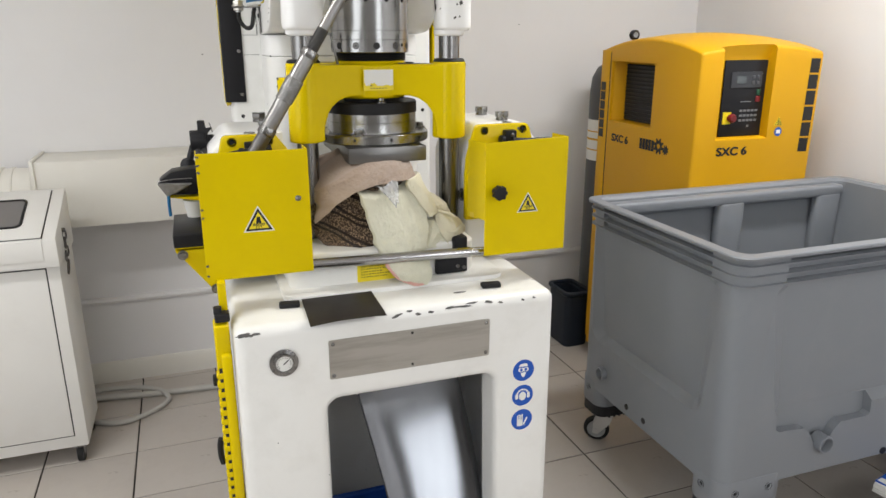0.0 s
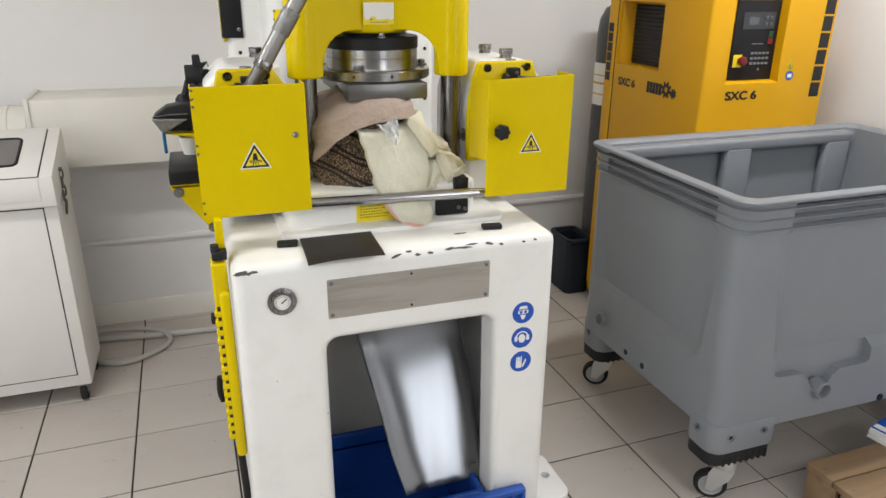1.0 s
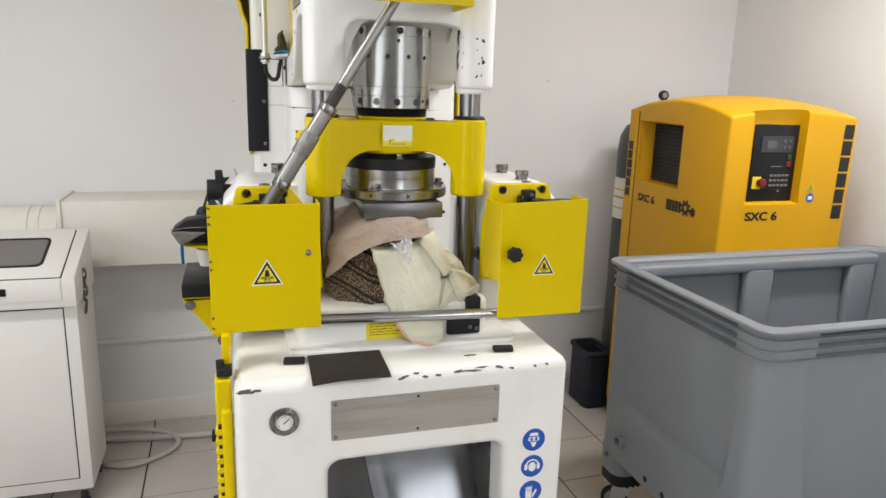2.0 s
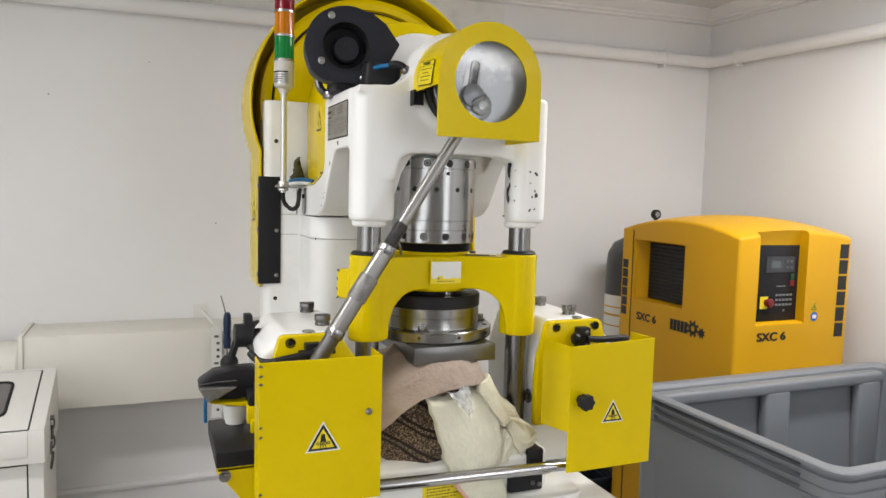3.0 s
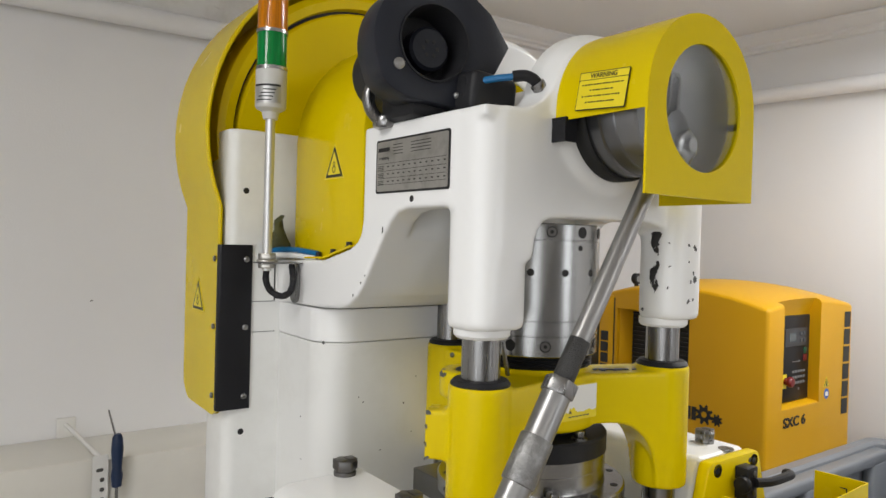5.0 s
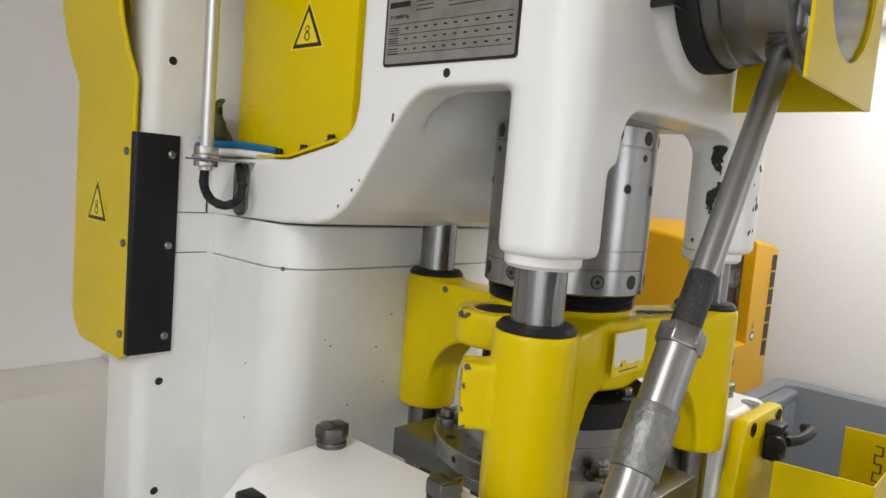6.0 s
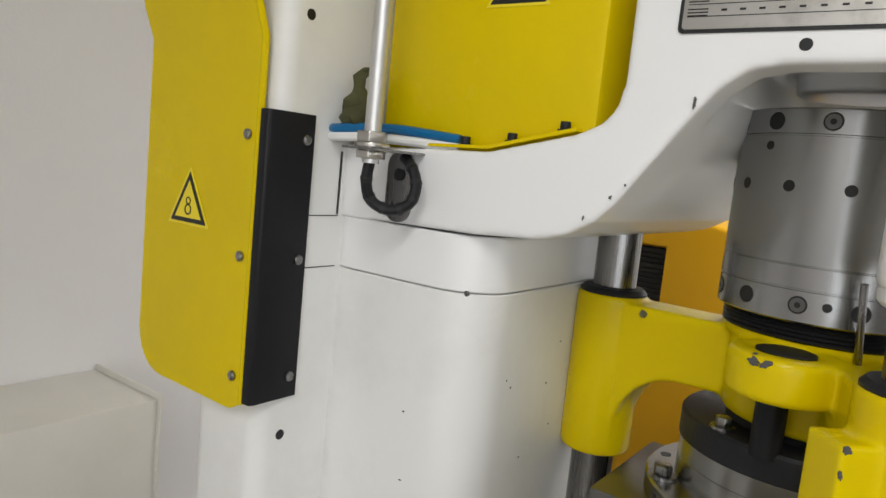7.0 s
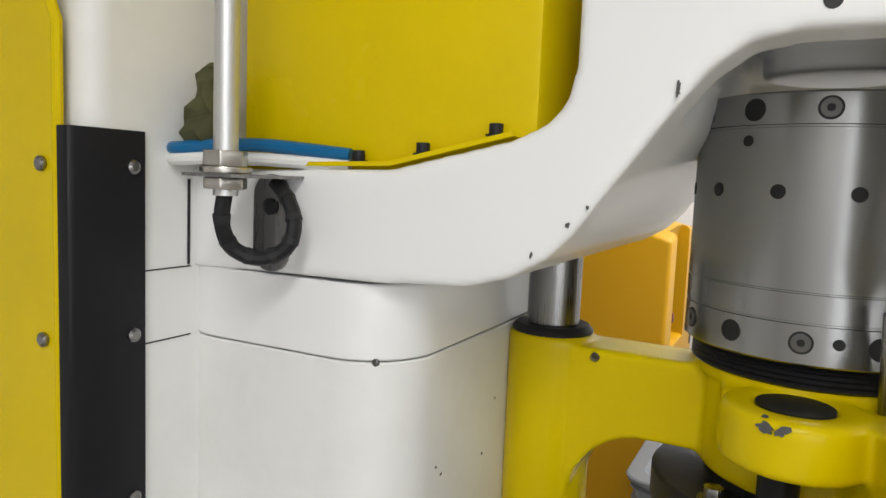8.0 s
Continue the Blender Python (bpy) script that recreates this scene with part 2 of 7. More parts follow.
def carve(bm, cutters):
    """A solid with other solids cut out of it."""
    def body(b):
        bmesh.ops.recalc_face_normals(b, faces=b.faces)
        me = bpy.data.meshes.new("tmp")
        b.to_mesh(me)
        b.free()
        ob = bpy.data.objects.new("tmp", me)
        scene.collection.objects.link(ob)
        return ob
    base_ob = body(bm)
    tools = [body(c) for c in cutters]
    for c in tools:
        md = base_ob.modifiers.new("cut", "BOOLEAN")
        md.operation, md.solver, md.object = "DIFFERENCE", "EXACT", c
    bpy.context.view_layer.update()
    me = bpy.data.meshes.new_from_object(base_ob.evaluated_get(bpy.context.evaluated_depsgraph_get()))
    out = bmesh.new()
    out.from_mesh(me)
    bpy.data.meshes.remove(me)
    for ob in [base_ob] + tools:
        data = ob.data
        bpy.data.objects.remove(ob)
        bpy.data.meshes.remove(data)
    return out


def lettering(text, size, m, deep=0.0006, bold=0.0, shear=0.0):
    """Words in the built-in font, in the plane of m."""
    cu = bpy.data.curves.new("words", "FONT")
    cu.body, cu.size, cu.extrude, cu.offset, cu.shear = text, size, deep, bold, shear
    cu.align_x, cu.align_y = "CENTER", "CENTER"
    ob = bpy.data.objects.new("words", cu)
    me = bpy.data.meshes.new_from_object(ob)
    bm = bmesh.new()
    bm.from_mesh(me)
    bpy.data.objects.remove(ob)
    bpy.data.meshes.remove(me)
    bmesh.ops.transform(bm, matrix=m, verts=bm.verts)
    return bm


def bold_type(text, size, m, deep=0.0006, weight=0.0016):
    """Heavy words: the same outline laid down several times, a little apart."""
    return merge(*[lettering(text, size, m @ Matrix.Translation((a * weight, b * weight * 0.7, 0.00005 * k)), deep) for k, (a, b) in enumerate(((-1, 0), (1, 0), (0, -1), (0, 1), (0, 0)))])


# planes to stick things on: local x to the right, local y up, local z towards the viewer
def facing_front(x, y, z):
    return Matrix.Translation((x, y, z)) @ Matrix.Rotation(radians(90), 4, "X")


def facing_west(x, y, z):
    return Matrix.Translation((x, y, z)) @ Matrix.Rotation(radians(-90), 4, "Z") @ Matrix.Rotation(radians(90), 4, "X")


def flat(poly, m, deep=0.0008, holes=()):
    """A thin label of that outline on a plane."""
    return moved(prism(poly, 0.0, deep, "z", holes=holes), m)


def strips(rects, m, deep=0.001):
    return merge(*[moved(box(a, b, c, d, 0, deep), m) for a, b, c, d in rects])


def hex_bolt(c, axis, r, h, washer=True):
    """A hexagon head with its washer, standing up from c along the axis."""
    c = Vector(c)
    up = Vector(lay(0, 0, 1, axis[-1])) * (-1 if axis[0] == "-" else 1)
    bms = [rod(c + up * (h * 0.25 if washer else 0), c + up * h, r, seg=6, bev=r * 0.12)]
    if washer:
        bms.append(rod(c, c + up * h * 0.25, r * 1.45, seg=20))
    return merge(*bms)


def screw(c, axis, r=0.0045, h=0.003):
    c = Vector(c)
    up = Vector(lay(0, 0, 1, axis[-1])) * (-1 if axis[0] == "-" else 1)
    return merge(rod(c, c + up * h * 0.6, r, seg=14), rod(c + up * h * 0.6, c + up * h, r, r * 0.6, seg=14))


def flake(m, rx, ry, seed, deep=0.0006):
    """A chip in paint with a ragged outline."""
    rng = random.Random(seed)
    n = 20
    wob, skew = 6.3 * rng.random(), 0.8 * (rng.random() - 0.5)
    rad = [0.52 + 0.42 * rng.random() + 0.16 * math.sin(2 * 2 * math.pi * i / n + wob) for i in range(n)]
    poly = [(rx * r * math.cos(2 * math.pi * i / n) + skew * rx * r * math.sin(2 * math.pi * i / n), ry * r * math.sin(2 * math.pi * i / n)) for i, r in enumerate(rad)]
    return flat(poly, m, deep)


def warning_triangle(parent, m, s, sign="gears", white=True):
    """A yellow triangle with a black border and a pictogram."""
    def tri(k):
        return [(-k * s / 2, -k * s * 0.289), (k * s / 2, -k * s * 0.289), (0, k * s * 0.577)]
    up = lambda d: m @ Matrix.Translation((0, 0, d))
    plate = part("warning_sign", flat(tri(1.16), m, 0.0006), PAPER if white else SIGNYELLOW, parent, "triangular warning sticker, black on yellow")
    part("border", flat(tri(1.0), up(0.0006), 0.0004), INK_AND_HOLES, plate)
    part("field", flat(tri(0.74), up(0.001), 0.0004), SIGNYELLOW, plate)
    if sign == "gears":
        s *= 1.22
        bars = [flat([(-0.05 * s, 0.2 * s), (0.04 * s, 0.2 * s), (0.08 * s, -0.0 * s), (-0.08 * s, 0.0 * s)], up(0.0014), 0.0004)]
        for k in range(4):
            x = (-0.14 + 0.095 * k) * s
            bars.append(flat(ring(x, -0.045 * s, 0.045 * s, 12), up(0.0014), 0.0004, holes=[ring(x, -0.045 * s, 0.022 * s, 10)]))
        for k in range(3):
            x = (-0.06 + 0.06 * k) * s
            bars.append(flat([(x - 0.016 * s, -0.09 * s), (x + 0.016 * s, -0.09 * s), (x * 1.4 + 0.01 * s, -0.17 * s), (x * 1.4 - 0.01 * s, -0.17 * s)], up(0.0014), 0.0004))
        part("pictogram", merge(*bars), INK_AND_HOLES, plate)
    else:
        part("pictogram", merge(flat(ring(0, 0.08 * s, 0.07 * s, 16), up(0.0014), 0.0004, holes=[ring(0, 0.08 * s, 0.045 * s, 14)]),
                                flat(ring(0, -0.07 * s, 0.095 * s, 16), up(0.0014), 0.0004, holes=[ring(0, -0.07 * s, 0.068 * s, 14)])), INK_AND_HOLES, plate)
    return plate


# ---- the room ----
XW, XE, YS, YN, ZC = -1.95, 2.61, -2.3, 3.36, 2.622
floor = single("floor", box(XW, XE, YS, YN, -0.12, -0.004), GROUT, (0, 0, 0), "beige ceramic tile floor with dark joints", "floor", kind="structure")
wall_north = single("wall_north", box(XW - 0.12, XE + 0.12, YN, YN + 0.12, -0.12, ZC + 0.04), WALL, (0, YN, 0), "white painted plaster wall behind the press", "wall", kind="structure")
wall_east = single("wall_east", box(XE, XE + 0.12, YS, YN, -0.12, ZC + 0.04), WALL, (XE, 0, 0), "white painted plaster wall beside the compressor", "wall", kind="structure")
WY0, WY1, WZ0, WZ1 = -1.3, 1.3, 0.95, 2.25
wall_west = single("wall_west", prism([(YS, -0.12), (YN, -0.12), (YN, ZC + 0.04), (YS, ZC + 0.04)], XW - 0.12, XW, "x", holes=[[(WY0, WZ0), (WY1, WZ0), (WY1, WZ1), (WY0, WZ1)]]), WALL, (XW, 0, 0), "plain white plaster wall", "wall", kind="structure")
# unseen wall added to close the room, darkened to shape reflections
SX0, SX1, SZ0, SZ1 = 0.95, 2.05, 0.95, 2.2
wall_south = single("wall_south", prism([(XW - 0.12, -0.12), (XE + 0.12, -0.12), (XE + 0.12, ZC + 0.04), (XW - 0.12, ZC + 0.04)], YS - 0.12, YS, "y", holes=[[(SX0, SZ0), (SX1, SZ0), (SX1, SZ1), (SX0, SZ1)]]), WALL_DARKENED, (0, YS, 0), "unseen rear wall, kept dark grey for contrast in the metal's reflections", "wall", kind="structure")


def sag(x, y):
    """The height of the ceiling, which falls a little away from the far corner."""
    return ZC + 0.03 * (x - XE) + 0.02 * (y - YN)


def sagging(bm):
    for v in bm.verts:
        v.co.z += sag(v.co.x, v.co.y) - ZC
    return bm


ceiling = single("ceiling", sagging(box(XW - 0.05, XE + 0.05, YS - 0.05, YN + 0.05, ZC, ZC + 0.1)), CEIL, (0, 0, ZC), "off-white painted plaster ceiling", "ceiling", kind="structure")
# stepped cornice along two walls
corn = [(0, 0.01), (0.1, 0.01), (0.1, -0.006), (0.088, -0.012), (0.08, -0.024), (0.06, -0.036), (0.046, -0.04), (0.046, -0.05), (0.03, -0.056), (0.03, -0.066), (0, -0.068)]
single("cornice_north", sagging(prism([(YN - a, ZC - 0.002 + b) for a, b in corn], XW, 1.3, "x")), WALL_OLD, (0, YN, ZC), "stepped plaster cornice with cracked old paint", "cornice", kind="structure")
single("cornice_north_right", sagging(prism([(YN - a, ZC - 0.002 + b) for a, b in corn], 1.302, XE - 0.001, "x")), WALL, (1.9, YN, ZC), "stepped plaster cornice", "cornice", kind="structure")
single("cornice_east", sagging(prism([(XE - a, ZC - 0.003 + b) for a, b in corn], YS, YN - 0.001, "y")), WALL, (XE, 0, ZC), "stepped plaster cornice", "cornice", kind="structure")
# heating pipe under the cornice
def pipe_z(x, y):
    """The height of the pipe's middle: it falls a little from the corner both ways."""
    return 2.352 - 0.0165 * (XE - x) - 0.02 * (YN - y)


PZ = 2.352
PR = 0.031
pipe = thing("wall_pipe", (0, YN, PZ), "white painted heating pipe clipped under the ceiling", "pipe", kind="structure")
bend = [(XE - 0.105 + 0.06 * math.sin(a), YN - 0.105 + 0.06 * math.cos(a)) for a in [math.pi / 2 * i / 8 for i in range(9)]]
part("pipe", tube([(x, y, pipe_z(x, y)) for x, y in [(XW, YN - 0.045)] + bend + [(XE - 0.045, YS)]], PR, 20), WALL, pipe)
for i, (x, y, ax) in enumerate([(XE - 0.34, YN, "y"), (XE, YN - 0.24, "x"), (-1.2, YN, "y"), (XE, 1.6, "x")]):
    PZ = pipe_z(x, y)
    if ax == "y":
        clip = merge(rod((x - 0.008, y - 0.045, PZ), (x + 0.008, y - 0.045, PZ), 0.0345, seg=24), box(x - 0.007, x + 0.007, y - 0.05, y - 0.001, PZ - 0.046, PZ - 0.03), box(x - 0.007, x + 0.007, y - 0.05, y - 0.001, PZ + 0.03, PZ + 0.046))
    else:
        clip = merge(rod((x - 0.045, y - 0.008, PZ), (x - 0.045, y + 0.008, PZ), 0.0345, seg=24), box(x - 0.05, x - 0.001, y - 0.007, y + 0.007, PZ - 0.046, PZ - 0.03), box(x - 0.05, x - 0.001, y - 0.007, y + 0.007, PZ + 0.03, PZ + 0.046))
    part("pipe_clip", clip, WALL, pipe)
def flaking_frieze(x0, x1):
    """A coat of old paint whose lower hem has broken away in scallops, with blisters."""
    rng = random.Random(17)
    n = 150
    low = [(x0 + (x1 - x0) * i / n, 2.368 + 0.0165 * (x0 + (x1 - x0) * i / n - XE) + 0.012 + 0.006 * noise.noise(Vector((i * 0.35, 3, 1))) + 0.004 * rng.random()) for i in range(n + 1)]
    top = [(x, sag(x, YN) - 0.074) for x in (x1, (x0 + x1) / 2, x0)]
    bm = prism(low + top, YN - 0.006, YN - 0.001, "y")
    for k in range(26):
        x, z = x0 + (x1 - x0) * rng.random(), 2.40 + 0.05 * rng.random()
        bm = merge(bm, flake(facing_front(x, YN - 0.006, z + 0.0165 * (x - XE)), 0.008 + 0.02 * rng.random(), 0.003 + 0.006 * rng.random(), 600 + k, 0.0025))
    return bm


single("plaster_frieze", flaking_frieze(XW, 1.35), WALL_OLD, (0, YN, 2.4), "stained plaster frieze with cracked paint", "trim", kind="structure")
single("baseboard", prism([(YN - 0.001, 0.0), (YN - 0.016, 0.0), (YN - 0.016, 0.085), (YN - 0.008, 0.1), (YN - 0.001, 0.1)], XW, XE, "x"), CREAM, (0, YN, 0), "yellowed skirting along the wall", "baseboard", kind="structure")
single("wall_trim", prism([(YN - 0.001, 0.385), (YN - 0.012, 0.388), (YN - 0.016, 0.4), (YN - 0.012, 0.412), (YN - 0.001, 0.415)], XW, XE, "x"), WALL, (0, YN, 0.4), "thin painted conduit running low along the wall", "trim", kind="structure")
# assumed window in the side wall, out of view, added as side light
win = thing("unseen_window_1", (XW, 0, WZ0), "white framed window with frosted panes, out of view and assumed", "window", kind="structure")
part("window_frame", prism([(WY0, WZ0), (WY1, WZ0), (WY1, WZ1), (WY0, WZ1)], XW - 0.09, XW - 0.03, "x", holes=[[(a + 0.05, WZ0 + 0.05), (a + 1.2, WZ0 + 0.05), (a + 1.2, WZ1 - 0.05), (a + 0.05, WZ1 - 0.05)] for a in (WY0, WY0 + 1.35)]), CABINET_WHITE, win)
part("window_sill", box(XW - 0.02, XW + 0.12, WY0 - 0.05, WY1 + 0.05, WZ0 - 0.03, WZ0 - 0.002, 0.004), CABINET_WHITE, win)
FROSTED = material("frosted_glass", (0.9, 0.92, 0.93), 0.5, vary=0.02, trans=1.0, bump=0.1, bump_scale=300)
for a in (WY0, WY0 + 1.35):
    part("pane", box(XW - 0.063, XW - 0.058, a + 0.048, a + 1.202, WZ0 + 0.048, WZ1 - 0.048), FROSTED, win)
area_lamp("window_light", (XW - 0.02, 0.0, 1.6), (XW + 1, 0.0, 1.6), 2.5, 1.25, 27, (0.94, 0.97, 1.0))
# second assumed window, unseen, added for front light and the chute's reflection
win = thing("unseen_window_2", (1.5, YS, SZ0), "white framed window with frosted panes, out of view and assumed", "window", kind="structure")
part("window_frame", prism([(SX0, SZ0), (SX1, SZ0), (SX1, SZ1), (SX0, SZ1)], YS - 0.09, YS - 0.03, "y", holes=[[(a + 0.05, SZ0 + 0.05), (a + 0.5, SZ0 + 0.05), (a + 0.5, SZ1 - 0.05), (a + 0.05, SZ1 - 0.05)] for a in (SX0, SX0 + 0.55)]), CABINET_WHITE, win)
part("window_sill", box(SX0 - 0.05, SX1 + 0.05, YS - 0.02, YS + 0.12, SZ0 - 0.03, SZ0 - 0.002, 0.004), CABINET_WHITE, win)
for a in (SX0, SX0 + 0.55):
    part("pane", box(a + 0.048, a + 0.502, YS - 0.063, YS - 0.058, SZ0 + 0.048, SZ1 - 0.048), FROSTED, win)
area_lamp("window_light", (1.5, YS - 0.02, 1.575), (1.5, YS + 1, 1.575), 1.0, 1.15, 14, (0.94, 0.97, 1.0))
# assumed ceiling lamps, never in view; places and watts balance the brightness
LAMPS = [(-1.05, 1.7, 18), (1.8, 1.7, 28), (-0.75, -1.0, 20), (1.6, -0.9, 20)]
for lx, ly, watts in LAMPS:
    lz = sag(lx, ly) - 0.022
    lamp = thing("unseen_ceiling_lamp", (lx, ly, lz), "white ceiling luminaire, unseen and assumed, added to light the room", "ceiling lamp", "ceiling lamps")
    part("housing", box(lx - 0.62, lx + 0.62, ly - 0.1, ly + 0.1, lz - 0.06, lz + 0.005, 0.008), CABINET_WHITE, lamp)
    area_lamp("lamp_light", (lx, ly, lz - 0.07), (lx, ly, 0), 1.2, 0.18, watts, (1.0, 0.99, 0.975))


# ---- the press ----
CX = 0.433           # middle of the press
RX, RY = 0.44, 1.917  # axis of the ram
press = thing("power_press", (CX, 1.9, 0.0), "white and yellow eccentric power press with chipped enamel paint", "press")

# lower casting: an upright box with an open mouth in front
def mouth_cutter():
    """The open mouth, with its front edge rounded outwards."""
    bm, rings = loft([(rounded(0.2135 - o, 0.6225 + o, -0.2, 0.754 + o, 0.03 + o, 8), y) for y, o in ((1.44, 0.022), (1.475, 0.0215), (1.4765, 0.015), (1.4795, 0.0085), (1.4845, 0.004), (1.491, 0.0012), (1.5, 0.0), (1.6, 0.0))])
    bm.faces.new(rings[0])
    bm.faces.new(rings[-1])
    for v in bm.verts:
        x, z, y = v.co
        v.co = (x + 0.012 * (1 - z / 0.72) * (x - 0.2) / 0.42, y, z)
    bmesh.ops.recalc_face_normals(bm, faces=bm.faces)
    return bm


shape = prism([(0.014, 0.0), (0.782, 0.0), (0.778, 0.955), (0.022, 0.955)], 1.475, 2.2, "y", 0.026, 5)
shape = carve(shape, [mouth_cutter(), box(0.06, 0.74, 1.56, 1.98, -0.1, 0.80)])
base = part("base_casting", shape, BASE_WHITE, press, "white cast base with chipped edges and an open front", 40)

part("rear_casting", box(0.08, 0.76, 2.19, 2.52, 0.0, 1.0, 0.03, 3), WHITE, press)
for sx, x0, x1 in ((1, 0.775, 0.952), (-1, -0.115, 0.025)):
    foot = prism(rounded(min(x0, x1), max(x0, x1), 1.58, 1.80, 0.04), 0.0, 0.045, "z", 0.006, 2, holes=[ring((x0 + x1) / 2 + 0.05 * sx, 1.69, 0.014, 14)])
    part("foot", foot, WHITE, base, "flanged foot with a bolt hole")
# chipped paint along the front edge of the deck
rng = random.Random(5)
for k, (x, w) in enumerate([(0.042, 0.022), (0.06, 0.02), (0.378, 0.014), (0.408, 0.008), (0.427, 0.009), (0.457, 0.011), (0.505, 0.018), (0.535, 0.028), (0.56, 0.018), (0.602, 0.012), (0.632, 0.008), (0.69, 0.006), (0.72, 0.006)]):
    lean = radians(48 + 22 * rng.random())
    m = Matrix.Translation((x, 1.501 - 0.026 * math.sin(lean), 0.929 + 0.026 * math.cos(lean))) @ Matrix.Rotation(lean, 4, "X") @ Matrix.Translation((0, 0, -0.0006))
    part("paint_chip", flake(m, w * 0.95, 0.003 + 0.0025 * rng.random(), k, 0.0012), CHIP, base)
part("paint_chip", flake(Matrix.Translation((0.55, 1.535, 0.9552)), 0.022, 0.006, 31), CHIP, base)
# specks in the enamel of the frame
rng = random.Random(21)
for k in range(16):
    part("paint_chip", flake(facing_front(0.25 + 0.16 * rng.random(), 2.1837, 1.08 + 0.38 * rng.random()) if k % 3 else facing_west(0.2037, 2.25 + 0.1 * rng.random(), 1.1 + 0.36 * rng.random()), 0.0012 + 0.0016 * rng.random(), 0.001 + 0.001 * rng.random(), 200 + k, 0.0004), CHIP, base)
for k in range(10):
    part("paint_chip", flake(facing_front(0.05 + 0.7 * rng.random(), 1.4747, 0.25 + 0.52 * rng.random()), 0.001 + 0.0012 * rng.random(), 0.001 + 0.0015 * rng.random(), 230 + k, 0.0004), CHIP, base) if k % 3 else None
# pressure gauge
gauge = part("pressure_gauge", lathe([(0, 0.0), (0.031, 0.0), (0.031, -0.004), (0.023, -0.006), (0.0225, -0.011), (0.019, -0.011), (0.018, -0.006), (0, -0.006)], (0.121, 1.474, 0.868), "y", 36), STEEL, base, "round pressure gauge with a steel rim")
part("dial", rod((0.121, 1.4675, 0.868), (0.121, 1.4668, 0.868), 0.0178), PAPER, gauge)
part("needle", moved(box(-0.0012, 0.0012, -0.003, 0.012, 0, 0.0006), facing_front(0.121, 1.4664, 0.868) @ Matrix.Rotation(radians(-50), 4, "Z")), INK_AND_HOLES, gauge)
ticks = [moved(box(-0.0005, 0.0005, 0.0125, 0.0155, 0, 0.0005), facing_front(0.121, 1.4666, 0.868) @ Matrix.Rotation(radians(a), 4, "Z")) for a in range(-130, 131, 20)]
part("scale", merge(*ticks), INK_AND_HOLES, gauge)
for a in (90, 210, 330):
    part("screw", screw((0.121 + 0.027 * math.cos(radians(a)), 1.4695, 0.868 + 0.027 * math.sin(radians(a))), "-y", 0.003, 0.002), DARKSTEEL, gauge)
# blank name plate
plate = part("name_plate", flat(rounded(-0.192, 0.192, -0.047, 0.047, 0.004, 3), facing_front(0.411, 1.4748, 0.857), 0.002), PLATE, base, "blank brushed steel plate with faded stains")
for px, pz in ((-0.183, 0.038), (0.183, 0.038), (-0.183, -0.038), (0.183, -0.038)):
    part("rivet", screw((0.411 + px, 1.4728, 0.857 + pz), "-y", 0.0045), STEEL, plate)
for pz in (0.039, -0.039):
    part("rivet", screw((0.411, 1.4728, 0.857 + pz), "-y", 0.0028), INK_AND_HOLES, plate)
# three round blue safety signs
for k, z in enumerate((0.753, 0.684, 0.616)):
    m = facing_front(0.697, 1.4748, z)
    s = part("safety_sign", flat(ring(0, 0, 0.0305, 36), m, 0.0006), PAPER, base, "round blue mandatory protection sticker")
    up = m @ Matrix.Translation((0, 0, 0.0006))
    part("field", flat(ring(0, 0, 0.0288, 36), up, 0.0003), SIGNBLUE, s)
    up = m @ Matrix.Translation((0, 0, 0.0009))
    dark = m @ Matrix.Translation((0, 0, 0.0013))
    if k == 0:
        part("pictogram", merge(flat(rounded(-0.014, 0.014, -0.003, 0.007, 0.004), up, 0.0003), flat([(-0.012, 0.010), (0.012, 0.010), (0.009, 0.018), (-0.009, 0.018)], up, 0.0003), flat([(-0.008, -0.006), (0.008, -0.006), (0.003, -0.018), (-0.003, -0.018)], up, 0.0003)), PAPER, s)
        part("pictogram_dark", merge(flat(ring(-0.006, 0.002, 0.004, 12), dark, 0.0002), flat(ring(0.006, 0.002, 0.004, 12), dark, 0.0002)), SIGNBLUE, s)
    elif k == 1:
        band = arc(0, 0.0, 0.018, 20, 160, 10) + arc(0, 0.0, 0.0145, 160, 20, 10)
        part("pictogram", merge(flat(band, up, 0.0003), flat(rounded(-0.02, -0.012, -0.009, 0.006, 0.003), up, 0.0003), flat(rounded(0.012, 0.02, -0.009, 0.006, 0.003), up, 0.0003), flat(ring(0, -0.002, 0.0095, 18, 0.012), up, 0.0003)), PAPER, s)
    else:
        part("pictogram", merge(flat(rounded(-0.013, 0.003, -0.018, 0.002, 0.003), up, 0.0003), *[flat(rounded(-0.013 + 0.0042 * q, -0.0098 + 0.0042 * q, 0.0, 0.013 + 0.002 * (q % 2), 0.0015), up, 0.0003) for q in range(4)], flat([(0.004, -0.012), (0.013, 0.006), (0.016, 0.002), (0.006, -0.018)], up, 0.0003)), PAPER, s)

# bolster on the deck
bolster = part("bolster", merge(prism(rounded(0.145, 0.70, 1.60, 2.15, 0.035), 0.95, 0.966, "z", 0.004, 2), prism(rounded(0.165, 0.64, 1.655, 2.12, 0.035), 0.96, 1.048, "z", 0.009, 3)), BASE_WHITE, press, "white raised bolster on the deck")
part("notice", flat(rounded(-0.05, 0.05, -0.024, 0.024, 0.001, 1), facing_front(0.378, 1.6548, 0.991) , 0.0008), SIGNYELLOW, bolster, "yellow notice with small print")
